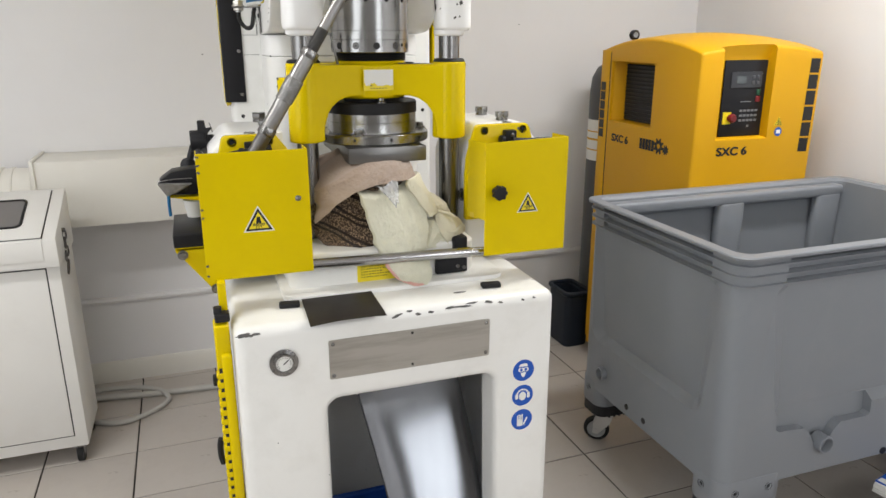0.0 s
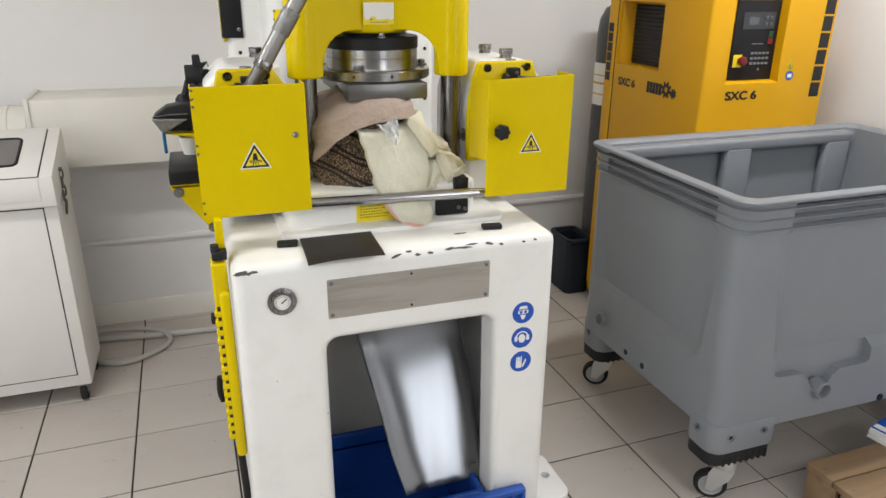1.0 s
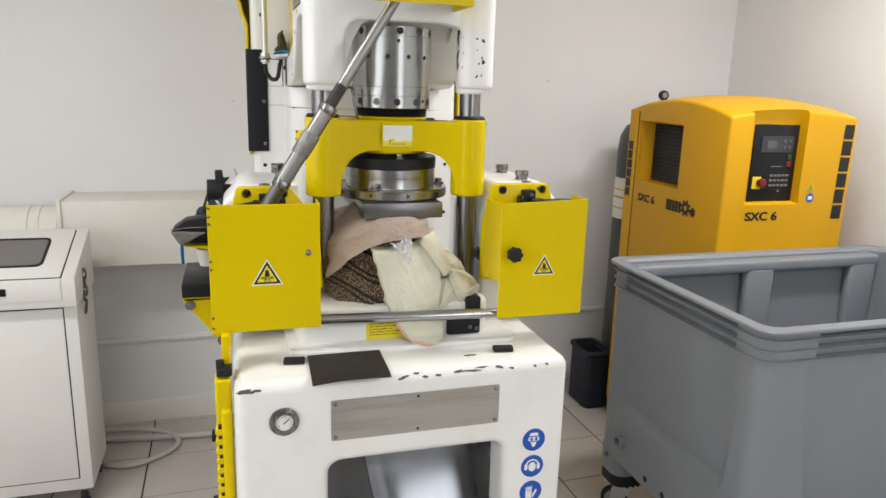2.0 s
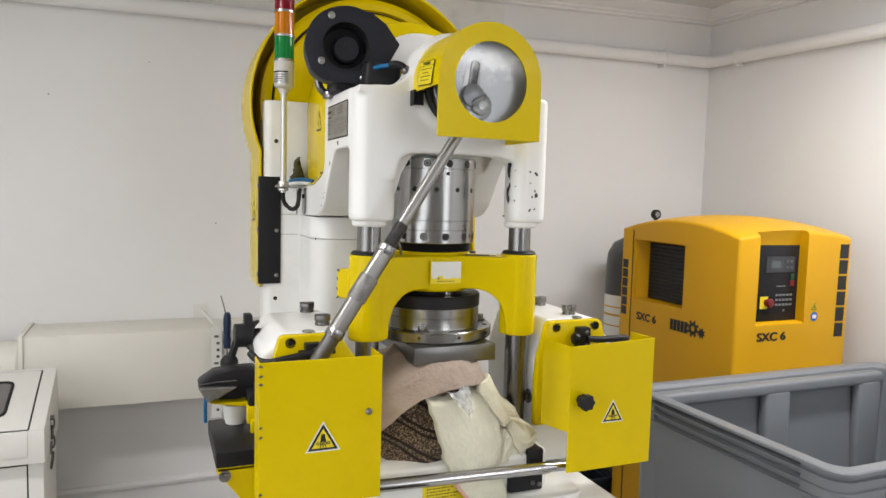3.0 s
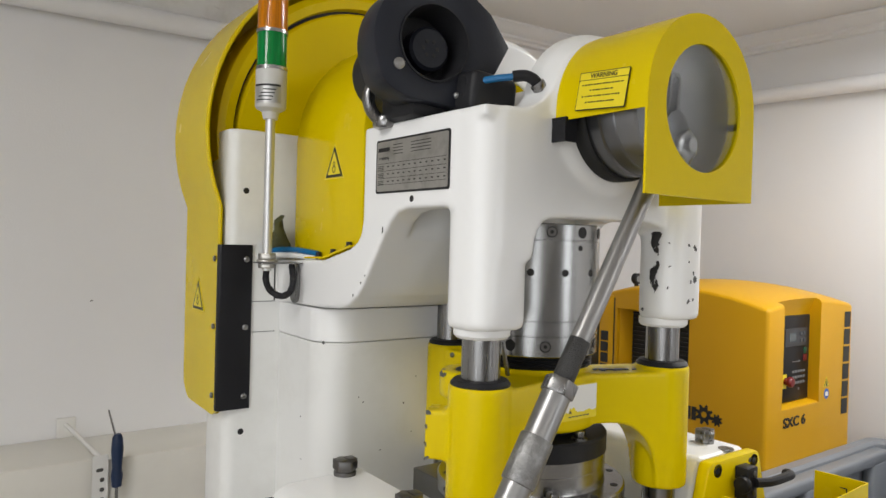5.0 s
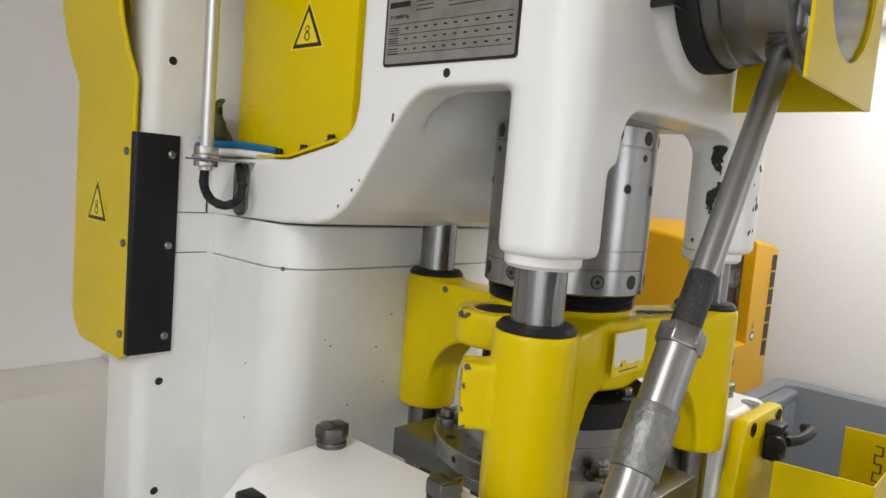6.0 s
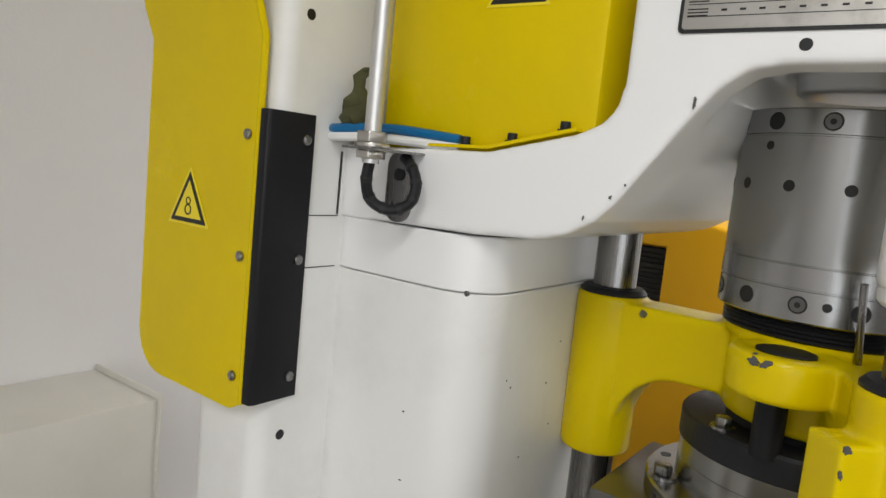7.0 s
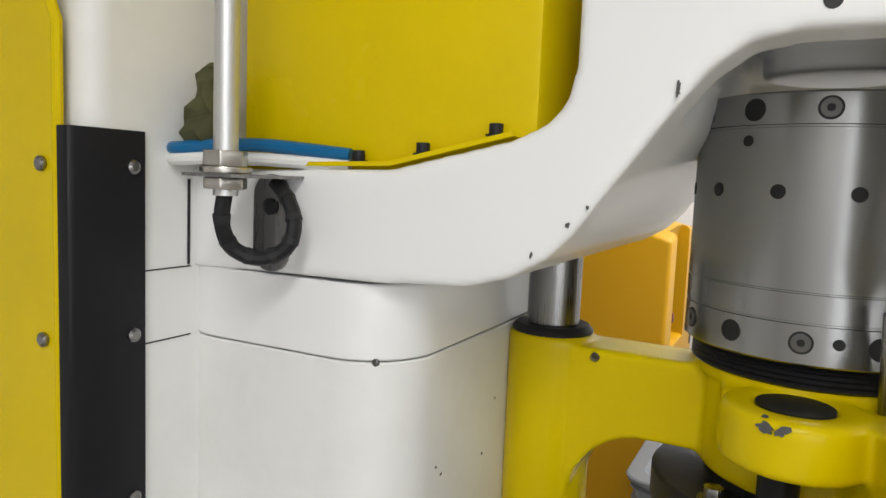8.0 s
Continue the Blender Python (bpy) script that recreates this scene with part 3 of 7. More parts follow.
part("print", strips([(-0.041 + 0.0068 * q, -0.0362 + 0.0068 * q - 0.001 * ((q + k) % 3), 0.0135 - 0.0068 * k, 0.0156 - 0.0068 * k) for k in range(5) for q in range(12 - 2 * (k % 3))], facing_front(0.378, 1.654, 0.991)), INK_AND_HOLES, bolster)
for x, y, w in ((0.152, 1.575, 0.046), (0.635, 1.545, 0.048)):
    part("rubber_stop", moved(box(-w / 2, w / 2, -0.011, 0.011, 0, 0.012, 0.003), Matrix.Translation((x, y, 0.9552)) @ Matrix.Rotation(radians(-8), 4, "Z")), RUBBER, base)
part("guard_bar", merge(rod((0.19, 1.640, 1.030), (0.605, 1.612, 1.0288), 0.0128, seg=28), rod((0.6, 1.6125, 1.0288), (0.72, 1.604, 1.0285), 0.0105, seg=28)), POLISHED, press, "round polished steel bar across the front")
lock = part("locking_block", merge(box(0.528, 0.612, 1.642, 1.70, 0.967, 1.006, 0.004), box(0.575, 0.612, 1.642, 1.70, 1.0, 1.06, 0.005)), BLACKMETAL, press)
for dx, dz in ((0.585, 0.985), (0.602, 0.98)):
    part("bolt", screw((dx, 1.642, dz), "-y", 0.005, 0.004), DARKSTEEL, lock)

# upright frame behind the ram
def upright(z0, z1, grow=0.0):
    return prism(rounded(0.204 - grow, 0.664 + grow, 2.184 - grow, 2.42, 0.06, 10), z0, z1, "z", 0.0015, 1)


part("frame_column", upright(0.96, 1.488), BASE_WHITE, press, "white enamelled frame column")
part("frame_spacer", upright(1.4893, 1.548), WHITE, press)
rear = part("rear_plate", prism(rounded(0.105, 0.765, 2.385, 2.5, 0.022, 6), 0.3, 1.872, "z", 0.003, 1), BASE_WHITE, press, "tall white rear plate of the frame")
# black discs paint the shade inside the tapped holes
for z in (1.757, 1.302, 1.137):
    part("tapped_hole", rod((0.137, 2.3849, z), (0.137, 2.3843, z), 0.0058, seg=16), INK_AND_HOLES, rear)
    part("tapped_hole", rod((0.733, 2.3849, z), (0.733, 2.3843, z), 0.0058, seg=16), INK_AND_HOLES, rear)
part("screw", screw((0.2165, 2.2085, 1.4885), "-x", 0.003), DARKSTEEL, rear)
for z in (1.5475, 1.4893):
    part("seam", box(0.115, 0.2, 2.3842, 2.3848, z - 0.0005, z + 0.0005), INK_AND_HOLES, rear)
part("seam", box(0.1965, 0.1985, 2.3835, 2.3848, 1.549, 1.62), INK_AND_HOLES, rear)

def cast_smooth(ob, voxel, turns):
    """Fuses the bodies of a casting and rounds its inner and outer corners."""
    md = ob.modifiers.new("fuse", "REMESH")
    md.mode, md.voxel_size, md.use_smooth_shade = "VOXEL", voxel, True
    md = ob.modifiers.new("round", "SMOOTH")
    md.factor, md.iterations = 0.5, turns


# head casting: arm, block, legs and crank boss
arm = [(1.828, 1.845), (2.063, 1.845), (2.063, 1.70), (2.068, 1.68), (2.08, 1.666), (2.102, 1.656), (2.195, 1.634), (2.388, 1.629), (2.388, 1.547), (2.2, 1.551), (2.13, 1.556), (2.10, 1.565), (2.075, 1.58), (2.058, 1.598), (2.005, 1.672), (1.985, 1.697), (1.965, 1.712), (1.94, 1.717), (1.828, 1.718)]
under = arm[:15] + [(2.0, 1.69), (1.992, 1.745), (1.828, 1.745)]
head_arm = merge(prism(arm, 0.203, 0.25, "x"), prism(under, 0.246, 0.62, "x"), prism(arm, 0.616, 0.668, "x"), rod((0.433, 1.91, 1.722), (0.433, 1.91, 1.76), 0.06, seg=32))
front_wall = [(0.24, 1.845), (0.64, 1.845), (0.64, 1.62), (0.608, 1.62), (0.606, 1.655), (0.592, 1.688), (0.57, 1.703), (0.54, 1.709), (0.37, 1.709), (0.325, 1.706), (0.309, 1.697), (0.3, 1.68), (0.296, 1.65), (0.24, 1.65)]
flare = prism([(0.26, 1.725), (0.375, 1.725), (0.345, 1.7), (0.325, 1.665), (0.302, 1.59), (0.26, 1.585)], 1.822, 1.86, "y")
head_front = prism(front_wall, 1.773, 1.832, "y")
legs = []
for x0, x1, y0, y1 in ((0.205, 0.302, 1.774, 1.86), (0.578, 0.669, 1.754, 1.836)):
    legs.append(prism(rounded(x0, x1, y0, y1, 0.034, 6), 1.557, 1.845, "z", 0.008, 2))
boss = lathe([(0, 1.765), (0.095, 1.765), (0.112, 1.772), (0.122, 1.80), (0.122, 1.825), (0.1, 1.838), (0.068, 1.85), (0.062, 1.865), (0.062, 2.05), (0.088, 2.05), (0.096, 2.0), (0.154, 1.998), (0.162, 2.006), (0.162, 2.09), (0, 2.09)], (CX + 0.004, 0, 1.857), "y", 48)
gusset = prism([(0.208, 1.83), (0.345, 1.83), (0.352, 1.925), (0.335, 1.905), (0.322, 1.88), (0.305, 1.862), (0.28, 1.85), (0.208, 1.846)], 1.775, 1.828, "y")
head = part("head_casting", merge(head_arm, gusset, head_front, flare, boss, *legs), WHITE, press, "white cast press head with chipped legs", 180)
cast_smooth(head, 0.004, 5)
for lx, ly in ((0.25, 1.82), (0.617, 1.80)):
    part("leg_collar", lathe([(0, 0), (0.034, 0), (0.038, 0.004), (0.0385, 0.014), (0, 0.014)], (lx, ly, 1.545), "z", 32), WHITE, head)
for k, (x, z, rx, ry) in enumerate([(0.63, 1.672, 0.005, 0.006), (0.632, 1.622, 0.005, 0.008), (0.621, 1.618, 0.003, 0.004), (0.628, 1.59, 0.003, 0.003), (0.615, 1.65, 0.002, 0.002)]):
    part("paint_chip", flake(facing_front(x, 1.7546, z), rx, ry, 50 + k, 0.001), CHIP, head)
for k, (y, z, ry, rz) in enumerate([(2.001, 1.686, 0.002, 0.006), (2.062, 1.603, 0.0015, 0.003), (2.085, 1.582, 0.001, 0.003), (2.05, 1.615, 0.001, 0.002)]):
    part("paint_chip", flake(facing_west(0.2028, y, z), ry, rz, 70 + k, 0.001), CHIP, head)
rng = random.Random(44)
for k in range(12):
    z = 1.685 - 0.0088 * k + 0.003 * rng.random()
    lean = radians(-58 + 10 * rng.random())
    corner = Matrix.Translation((0.612 + 0.0342 * math.sin(lean), 1.788 - 0.0342 * math.cos(lean), z)) @ Matrix.Rotation(lean, 4, "Z") @ Matrix.Rotation(radians(90), 4, "X")
    if k % 4 == 1:
        part("paint_chip", flake(corner, 0.0015 + 0.001 * rng.random(), 0.0015 + 0.001 * rng.random(), 400 + k, 0.0008), CHIP, head)
# two large ragged chips round the flank of a leg
def ragged_patch(cx_, cy_, r, a0, z0, w, h, seed):
    """A patch of bare metal with a torn outline on a round leg."""
    bm, nu, nv = bmesh.new(), 30, 44
    grid = {}

    def corner(i, j):
        if (i, j) not in grid:
            a = a0 + (i / nu - 0.5) * 2 * w / r
            grid[i, j] = bm.verts.new((cx_ + r * math.cos(a), cy_ + r * math.sin(a), z0 + (j / nv - 0.5) * 2 * h))
        return grid[i, j]
    for i in range(nu):
        for j in range(nv):
            u, v = (i + 0.5) / nu * 2 - 1, (j + 0.5) / nv * 2 - 1
            tear = 0.62 + 0.6 * noise.noise(Vector((u * 1.6 + seed, v * 2.2, seed))) + 0.3 * noise.noise(Vector((u * 5, v * 7, seed + 9)))
            if math.hypot(u + 0.25 * math.sin(4 * v + seed), v) < tear:
                bm.faces.new((corner(i, j), corner(i + 1, j), corner(i + 1, j + 1), corner(i, j + 1)))
    bmesh.ops.solidify(bm, geom=bm.faces[:], thickness=0.003)
    return bm


for k, (a, z, w, h) in enumerate([(182, 1.688, 0.0135, 0.033), (179, 1.625, 0.0145, 0.031)]):
    part("paint_chip", ragged_patch(0.612, 1.79, 0.0353, radians(a), z, w, h, 3.0 + 5 * k), CHIP, head)
part("paint_chip", flake(facing_west(0.5786, 1.812, 1.572), 0.003, 0.003, 489, 0.0012), CHIP, head)
for k, (x, z, r) in enumerate([(0.614, 1.676, 0.003), (0.616, 1.588, 0.004), (0.628, 1.632, 0.003)]):
    part("paint_chip", flake(facing_front(x, 1.7546, z), r, r * 1.2, 430 + k, 0.001), CHIP, head)
# data plate on the side
m = facing_west(0.2032, 1.93, 1.781)
data = part("data_plate", flat(rounded(-0.0925, 0.0925, -0.04, 0.04, 0.004, 3), m, 0.0016), INK_AND_HOLES, head, "grey aluminium data plate with engraved tables")
up = m @ Matrix.Translation((0, 0, 0.0016))
part("field", flat(rounded(-0.0895, 0.0895, -0.037, 0.037, 0.003, 3), up, 0.0004), PLATE, data)
up = m @ Matrix.Translation((0, 0, 0.002))
rows = [(-0.086, 0.086, z, z + 0.0006) for z in (0.004, -0.007, -0.018, -0.0275)]
rows += [(-0.045 + 0.042 * (q % 2) * 1.1, -0.02 + 0.07 * (q % 2), 0.03 - 0.0045 * (q // 2), 0.031 - 0.0045 * (q // 2)) for q in range(8)]
for r0 in range(3):
    rows += [(-0.086, -0.07, 0.0 - 0.011 * r0 + d, 0.001 - 0.011 * r0 + d) for d in (0, -0.0025, -0.005)]
    rows += [(-0.06 + 0.014 * q, -0.0555 + 0.014 * q, -0.0015 - 0.011 * r0, 0.0002 - 0.011 * r0) for q in range(11)]
part("engraving", strips(rows, up, 0.0003), INK_AND_HOLES, data)
part("lettering", merge(lettering("P=30000 kg", 0.006, up @ Matrix.Translation((-0.07, 0.012, 0)), 0.0003), strips([(-0.086, -0.055, 0.022, 0.028)], up, 0.0003)), INK_AND_HOLES, data)
part("tapped_hole", rod((0.2037, 1.926, 1.731), (0.2025, 1.926, 1.731), 0.0048, seg=16), INK_AND_HOLES, head)

# yellow cap over the crank, with a window
cz, cr = 1.8525, 0.1155
CAPX = CX + 0.0095
arch = [(CAPX - cr, 1.735)] + [(CAPX - cr * math.cos(radians(a)), cz + cr * math.sin(radians(a))) for a in range(0, 181, 9)] + [(CAPX + cr, 1.735)]
cap_front = prism(arch, 1.622, 1.6255, "y", holes=[ring(CAPX + 0.001, 1.849, 0.081, 40)])
inner = [(CAPX - (cr - 0.003) * math.cos(radians(a)), cz + (cr - 0.003) * math.sin(radians(a))) for a in range(0, 181, 9)]
band = [(CAPX - cr, 1.8365)] + arch[1:-1] + [(CAPX + cr, 1.8365), (CAPX - 0.003 + cr, 1.8365)] + inner[::-1] + [(CAPX + 0.003 - cr, 1.8365)]
cap_band = prism(band, 1.6255, 1.77, "y")
cap = part("crank_cap", merge(cap_front, cap_band, box(CAPX + cr - 0.003, CAPX + cr, 1.6255, 1.77, 1.735, 1.846)), YELLOW, press, "yellow sheet cap with a round window")
pane = part("pane", prism(ring(CAPX + 0.001, 1.849, 0.0835, 40), 1.6258, 1.6285, "y"), material("clear_acrylic", (0.82, 0.84, 0.86), 0.1, vary=0.03, trans=1.0, ior=1.45, rough_vary=0.04), cap, "clear plastic window")
pane.visible_shadow = False
m = facing_west(CAPX - cr - 0.0002, 1.691, 1.8665) @ Matrix.Rotation(radians(-7), 4, "X") @ Matrix.Rotation(radians(-4), 4, "Z") @ Matrix.Diagonal((0.94, 0.95, 1, 1))
warn = part("notice", flat(rounded(-0.043, 0.043, -0.026, 0.026, 0.001, 1), m, 0.0012), INK_AND_HOLES, cap, "yellow warning notice with small print")
part("field", flat(rounded(-0.0418, 0.0418, -0.0248, 0.0145, 0.001, 1), m @ Matrix.Translation((0, 0, 0.0012)), 0.0003), SIGNYELLOW, warn)
part("field", flat(rounded(-0.0418, 0.0418, 0.0155, 0.0248, 0.001, 1), m @ Matrix.Translation((0, 0, 0.0012)), 0.0003), SIGNYELLOW, warn)
part("lettering", merge(bold_type("WARNING", 0.0095, m @ Matrix.Translation((0, 0.0198, 0.0015)), 0.0002, 0.0003), strips([(q * 0.0052 - half, q * 0.0052 - half + 0.0036 + 0.0008 * (q % 3 - 1), zr, zr + 0.0019) for zr, half, count in ((0.0072, 0.036, 14), (-0.0005, 0.021, 8), (-0.0085, 0.0335, 13), (-0.0165, 0.026, 10)) for q in range(count)], m @ Matrix.Translation((0, 0, 0.0015)), 0.0002)), INK_AND_HOLES, warn)
part("cap_bracket", merge(box(0.322, 0.344, 1.7475, 1.7505, 1.808, 1.84), box(0.3225, 0.326, 1.7505, 1.7725, 1.808, 1.84), box(0.322, 0.35, 1.7505, 1.7725, 1.836, 1.84)), BLACKMETAL, cap)
# crank under the cap: ring, disc with a slot, arm and nut
crank = part("crank_disc", lathe([(0.06, 1.7), (0.082, 1.7), (0.084, 1.703), (0.084, 1.722), (0.087, 1.724), (0.087, 1.742), (0.06, 1.742)], (CAPX, 0, 1.8555), "y", 56), CRANK, press, "dark steel crank disc behind the window")
part("seal_ring", lathe([(0.06, 1.742), (0.0905, 1.742), (0.0925, 1.745), (0.0925, 1.766), (0.06, 1.766)], (CAPX, 0, 1.8555), "y", 56), RUBBER, crank, "black rubber seal ring")
part("disc_face", merge(lathe([(0, 1.662), (0.08, 1.662), (0.082, 1.665), (0.082, 1.70), (0, 1.702)], (CAPX, 0, 1.8555), "y", 48), lathe([(0, 1.656), (0.1, 1.656), (0.1, 1.6605), (0, 1.6605)], (CAPX + 0.006, 0, 1.855), "y", 48)), material("crank_face", (0.27, 0.27, 0.276), 0.34, 1.0, vary=0.06, scale=6, rough_vary=0.03), crank)
part("scale_strip", moved(box(-0.005, 0.005, -0.032, 0.032, 0, 0.0015), facing_front(0.3985, 1.6558, 1.846) @ Matrix.Rotation(radians(-8), 4, "Z")), PLATE, crank)
part("scale_marks", strips([(-0.005, 0.001 if k % 2 else 0.004, -0.029 + 0.0058 * k, -0.0282 + 0.0058 * k) for k in range(11)], facing_front(0.3985, 1.6542, 1.846) @ Matrix.Rotation(radians(-8), 4, "Z"), 0.0003), INK_AND_HOLES, crank)
part("slot", moved(prism(rounded(-0.011, 0.011, -0.045, 0.045, 0.0105), 0, 0.004, "z", holes=[rounded(-0.0065, 0.0065, -0.04, 0.04, 0.0062)]), facing_front(0.417, 1.6556, 1.852) @ Matrix.Rotation(radians(-8), 4, "Z")), DARKSTEEL, crank)
part("slot_floor", moved(prism(rounded(-0.0065, 0.0065, -0.04, 0.04, 0.0062), 0, 0.0012, "z"), facing_front(0.417, 1.6556, 1.852) @ Matrix.Rotation(radians(-8), 4, "Z")), BLACK, crank)
part("crank_pin", merge(rod((0.427, 1.665, 1.802), (0.427, 1.645, 1.802), 0.03, seg=28, bev=0.003), rod((0.427, 1.646, 1.802), (0.427, 1.634, 1.802), 0.021, seg=6, bev=0.002), rod((0.427, 1.634, 1.802), (0.427, 1.628, 1.802), 0.009)), ALU, crank)

# slanting connecting rod
pa, pb = Vector((0.1121, 1.6665, 1.3)), Vector((0.3965, 1.6718, 1.75))
at = lambda k: pa + (pb - pa) * k
link = part("connecting_rod", rod(at(0.45), at(1.12), 0.0122, seg=24), ROD, press, "slanting steel connecting rod with a knurled sleeve")
part("rod_end", rod(at(-0.04), at(0.08), 0.016, seg=24), DARKSTEEL, link)
part("lock_nut", rod(at(0.075), at(0.112), 0.0203, seg=6, bev=0.002), STEEL, link)
part("sleeve", rod(at(0.112), at(0.235), 0.0172, seg=28), ROD, link)
part("knurled_grip", rod(at(0.235), at(0.34), 0.0198, seg=28, bev=0.002), GRIP, link)
part("sleeve", rod(at(0.34), at(0.44), 0.0172, seg=28), ROD, link)
part("lock_nut", rod(at(0.44), at(0.476), 0.0208, seg=6, bev=0.002), STEEL, link)
part("knurled_neck", rod(at(0.476), at(0.575), 0.0131, seg=28, bev=0.001), KNURL, link)
clevis = merge(box(0.39, 0.436, 1.648, 1.69, 1.788, 1.832, 0.008, 3), rod(at(1.05), at(1.09), 0.0165, seg=24))
part("clevis", merge(clevis, rod((0.413, 1.642, 1.822), (0.413, 1.70, 1.822), 0.024, seg=28, bev=0.002)), CRANK, link, "forged steel clevis at the crank end")

# guide columns
for cx_, cy_, z0, z1 in ((0.25, 1.82, 0.985, 1.56), (0.617, 1.80, 0.985, 1.56), (0.448, 2.145, 0.985, 1.60)):
    col = part("guide_column", rod((cx_, cy_, z0), (cx_, cy_, z1), 0.0262, seg=32), STEEL, press, "ground steel guide column")
    part("wiper_ring", lathe([(0.0265, 0.0), (0.040, 0.0), (0.0405, 0.004), (0.036, 0.009), (0.0265, 0.01)], (cx_, cy_, 1.481), "z", 32), BLACK, col)

# yellow moving yoke on three sleeves
def web(p, q, half, top, low, arch):
    """A curved arm of the yoke from the hub at p to a sleeve at q: a slab with an arch below."""
    p, q = Vector(p), Vector(q)
    length = (q - p).length
    turnin = [math.pi / 2 * i / 10 for i in range(1, 11)]
    poly = [(0, top), (length, top), (length, low), (length - 0.03, low)] + [(length - 0.03 - 0.085 * (1 - math.cos(a) ** 0.85), low + (arch - low) * math.sin(a) ** 0.8) for a in turnin[:-1]] + [(length - 0.115, arch), (0, arch)]
    bm = prism(poly, -half, half, "y")
    d = (q - p).normalized()
    return moved(bm, Matrix.Translation(p) @ Matrix.Rotation(math.atan2(d.y, d.x), 4, "Z"))


SLEEVES = ((0.25, 1.82, 1.292), (0.617, 1.80, 1.29), (0.448, 2.145, 1.284))
yoke_bits = []
for cx_, cy_, z0 in SLEEVES:
    yoke_bits.append(prism(ring(cx_, cy_, 0.043, 36), z0, 1.483, "z", 0.004, 2))
    yoke_bits.append(web((RX - 0.006, 1.872 if cy_ < 2 else 1.90, 0), (cx_, cy_, 0), 0.041 if cy_ < 2 else 0.032, 1.477, z0 + 0.004, 1.4))
yoke_bits.append(prism(ring(RX - 0.003, 1.905, 0.0935, 56), 1.392, 1.477, "z", 0.008, 3))
yoke_bits.append(prism(ring(RX, RY, 0.09, 56), 1.474, 1.4865, "z", 0.003, 2))
yoke_bits.append(prism(ring(0.322, 1.924, 0.05, 36), 1.438, 1.480, "z", 0.006, 2, holes=[ring(0.322, 1.924, 0.025, 28)]))
yoke_bits.append(prism([(0.345, 1.975), (0.345, 1.875), (0.40, 1.86), (0.40, 1.98)], 1.434, 1.476, "z"))
yoke_bits.append(moved(box(0.0, 0.07, -0.02, 0.02, 1.381, 1.447), Matrix.Translation((0.25, 1.82, 0)) @ Matrix.Rotation(radians(132), 4, "Z")))
yoke = part("yoke", merge(*yoke_bits), YELLOW, press, "yellow cast yoke on three guide sleeves", 180)
cast_smooth(yoke, 0.0032, 3)
# stem below the ear, coloured black for the shadow it stands in
part("ear_stud", rod((0.33, 1.93, 1.375), (0.33, 1.93, 1.445), 0.0145, seg=20), BLACKMETAL, yoke)
# black plugs fill the bores in place of the shade inside them
part("bore", rod((0.322, 1.924, 1.44), (0.322, 1.924, 1.4797), 0.0262, seg=28), INK_AND_HOLES, yoke)
part("bore", rod((0.54, 1.93, 1.460), (0.54, 1.93, 1.4782), 0.022, seg=24), INK_AND_HOLES, yoke)
for k, (u, z, w, hh) in enumerate([(0.067, 1.444, 0.006, 0.0035), (0.069, 1.425, 0.002, 0.005), (0.0695, 1.402, 0.002, 0.004), (0.068, 1.3835, 0.004, 0.003)]):
    lug = Matrix.Translation((0.25, 1.82, 0)) @ Matrix.Rotation(radians(132), 4, "Z") @ Matrix.Translation((u - 0.001, 0.0195, z)) @ Matrix.Rotation(radians(-90), 4, "X")
    part("paint_chip", flake(lug, w, hh, 540 + k, 0.0012), CHIP, yoke)
for k, (x, y, rx, ry) in enumerate([(0.281, 1.942, 0.004, 0.003)]):
    part("paint_chip", flake(Matrix.Translation((x, y, 1.4795)), rx, ry, 90 + k), CHIP, yoke)
for k, (x, y, w, d) in enumerate([(0.497, 1.836, 0.006, 0.004), (0.506, 1.829, 0.009, 0.009), (0.518, 1.825, 0.008, 0.006), (0.528, 1.819, 0.009, 0.008), (0.54, 1.815, 0.009, 0.005), (0.556, 1.807, 0.004, 0.003), (0.655, 1.782, 0.003, 0.003)]):
    part("paint_chip", flake(Matrix.Translation((x, y, 1.4705)) @ Matrix.Rotation(math.atan2(-0.072, 0.184), 4, "Z"), w, d, 500 + k, 0.0082), CHIP, yoke)
for k, (a, w) in enumerate([(160, 0.007), (172, 0.0055)]):
    edge = Matrix.Translation((0.322, 1.924, 1.4735)) @ Matrix.Rotation(radians(a), 4, "Z") @ Matrix.Translation((0.0494, 0, 0)) @ Matrix.Rotation(radians(74), 4, "Y") @ Matrix.Rotation(radians(90), 4, "Z")
    part("paint_chip", flake(edge, w, 0.005, 520 + k, 0.0015), CHIP, yoke)
part("screw", rod((0.412, 2.092, 1.468), (0.410, 2.09, 1.471), 0.0042, seg=14), ROD, yoke)
m = facing_front(0.4335, 1.8108, 1.4395)
tag = part("sticker", flat(rounded(-0.0385, 0.0385, -0.026, 0.026, 0.001, 1), m, 0.0012), SIGNYELLOW, yoke, "worn white and yellow sticker")
rng = random.Random(12)
worn = [(-0.0365, 0.0245), (0.0375, 0.0245), (0.0375, -0.013)] + [(0.0375 - 0.074 * q / 22, -0.012 - 0.004 * rng.random() + (0.006 if 13 < q < 18 else 0)) for q in range(1, 22)] + [(-0.0365, -0.006)]
part("worn_field", flat(worn, m @ Matrix.Translation((0, 0, 0.0012)), 0.0003), PAPER, tag)
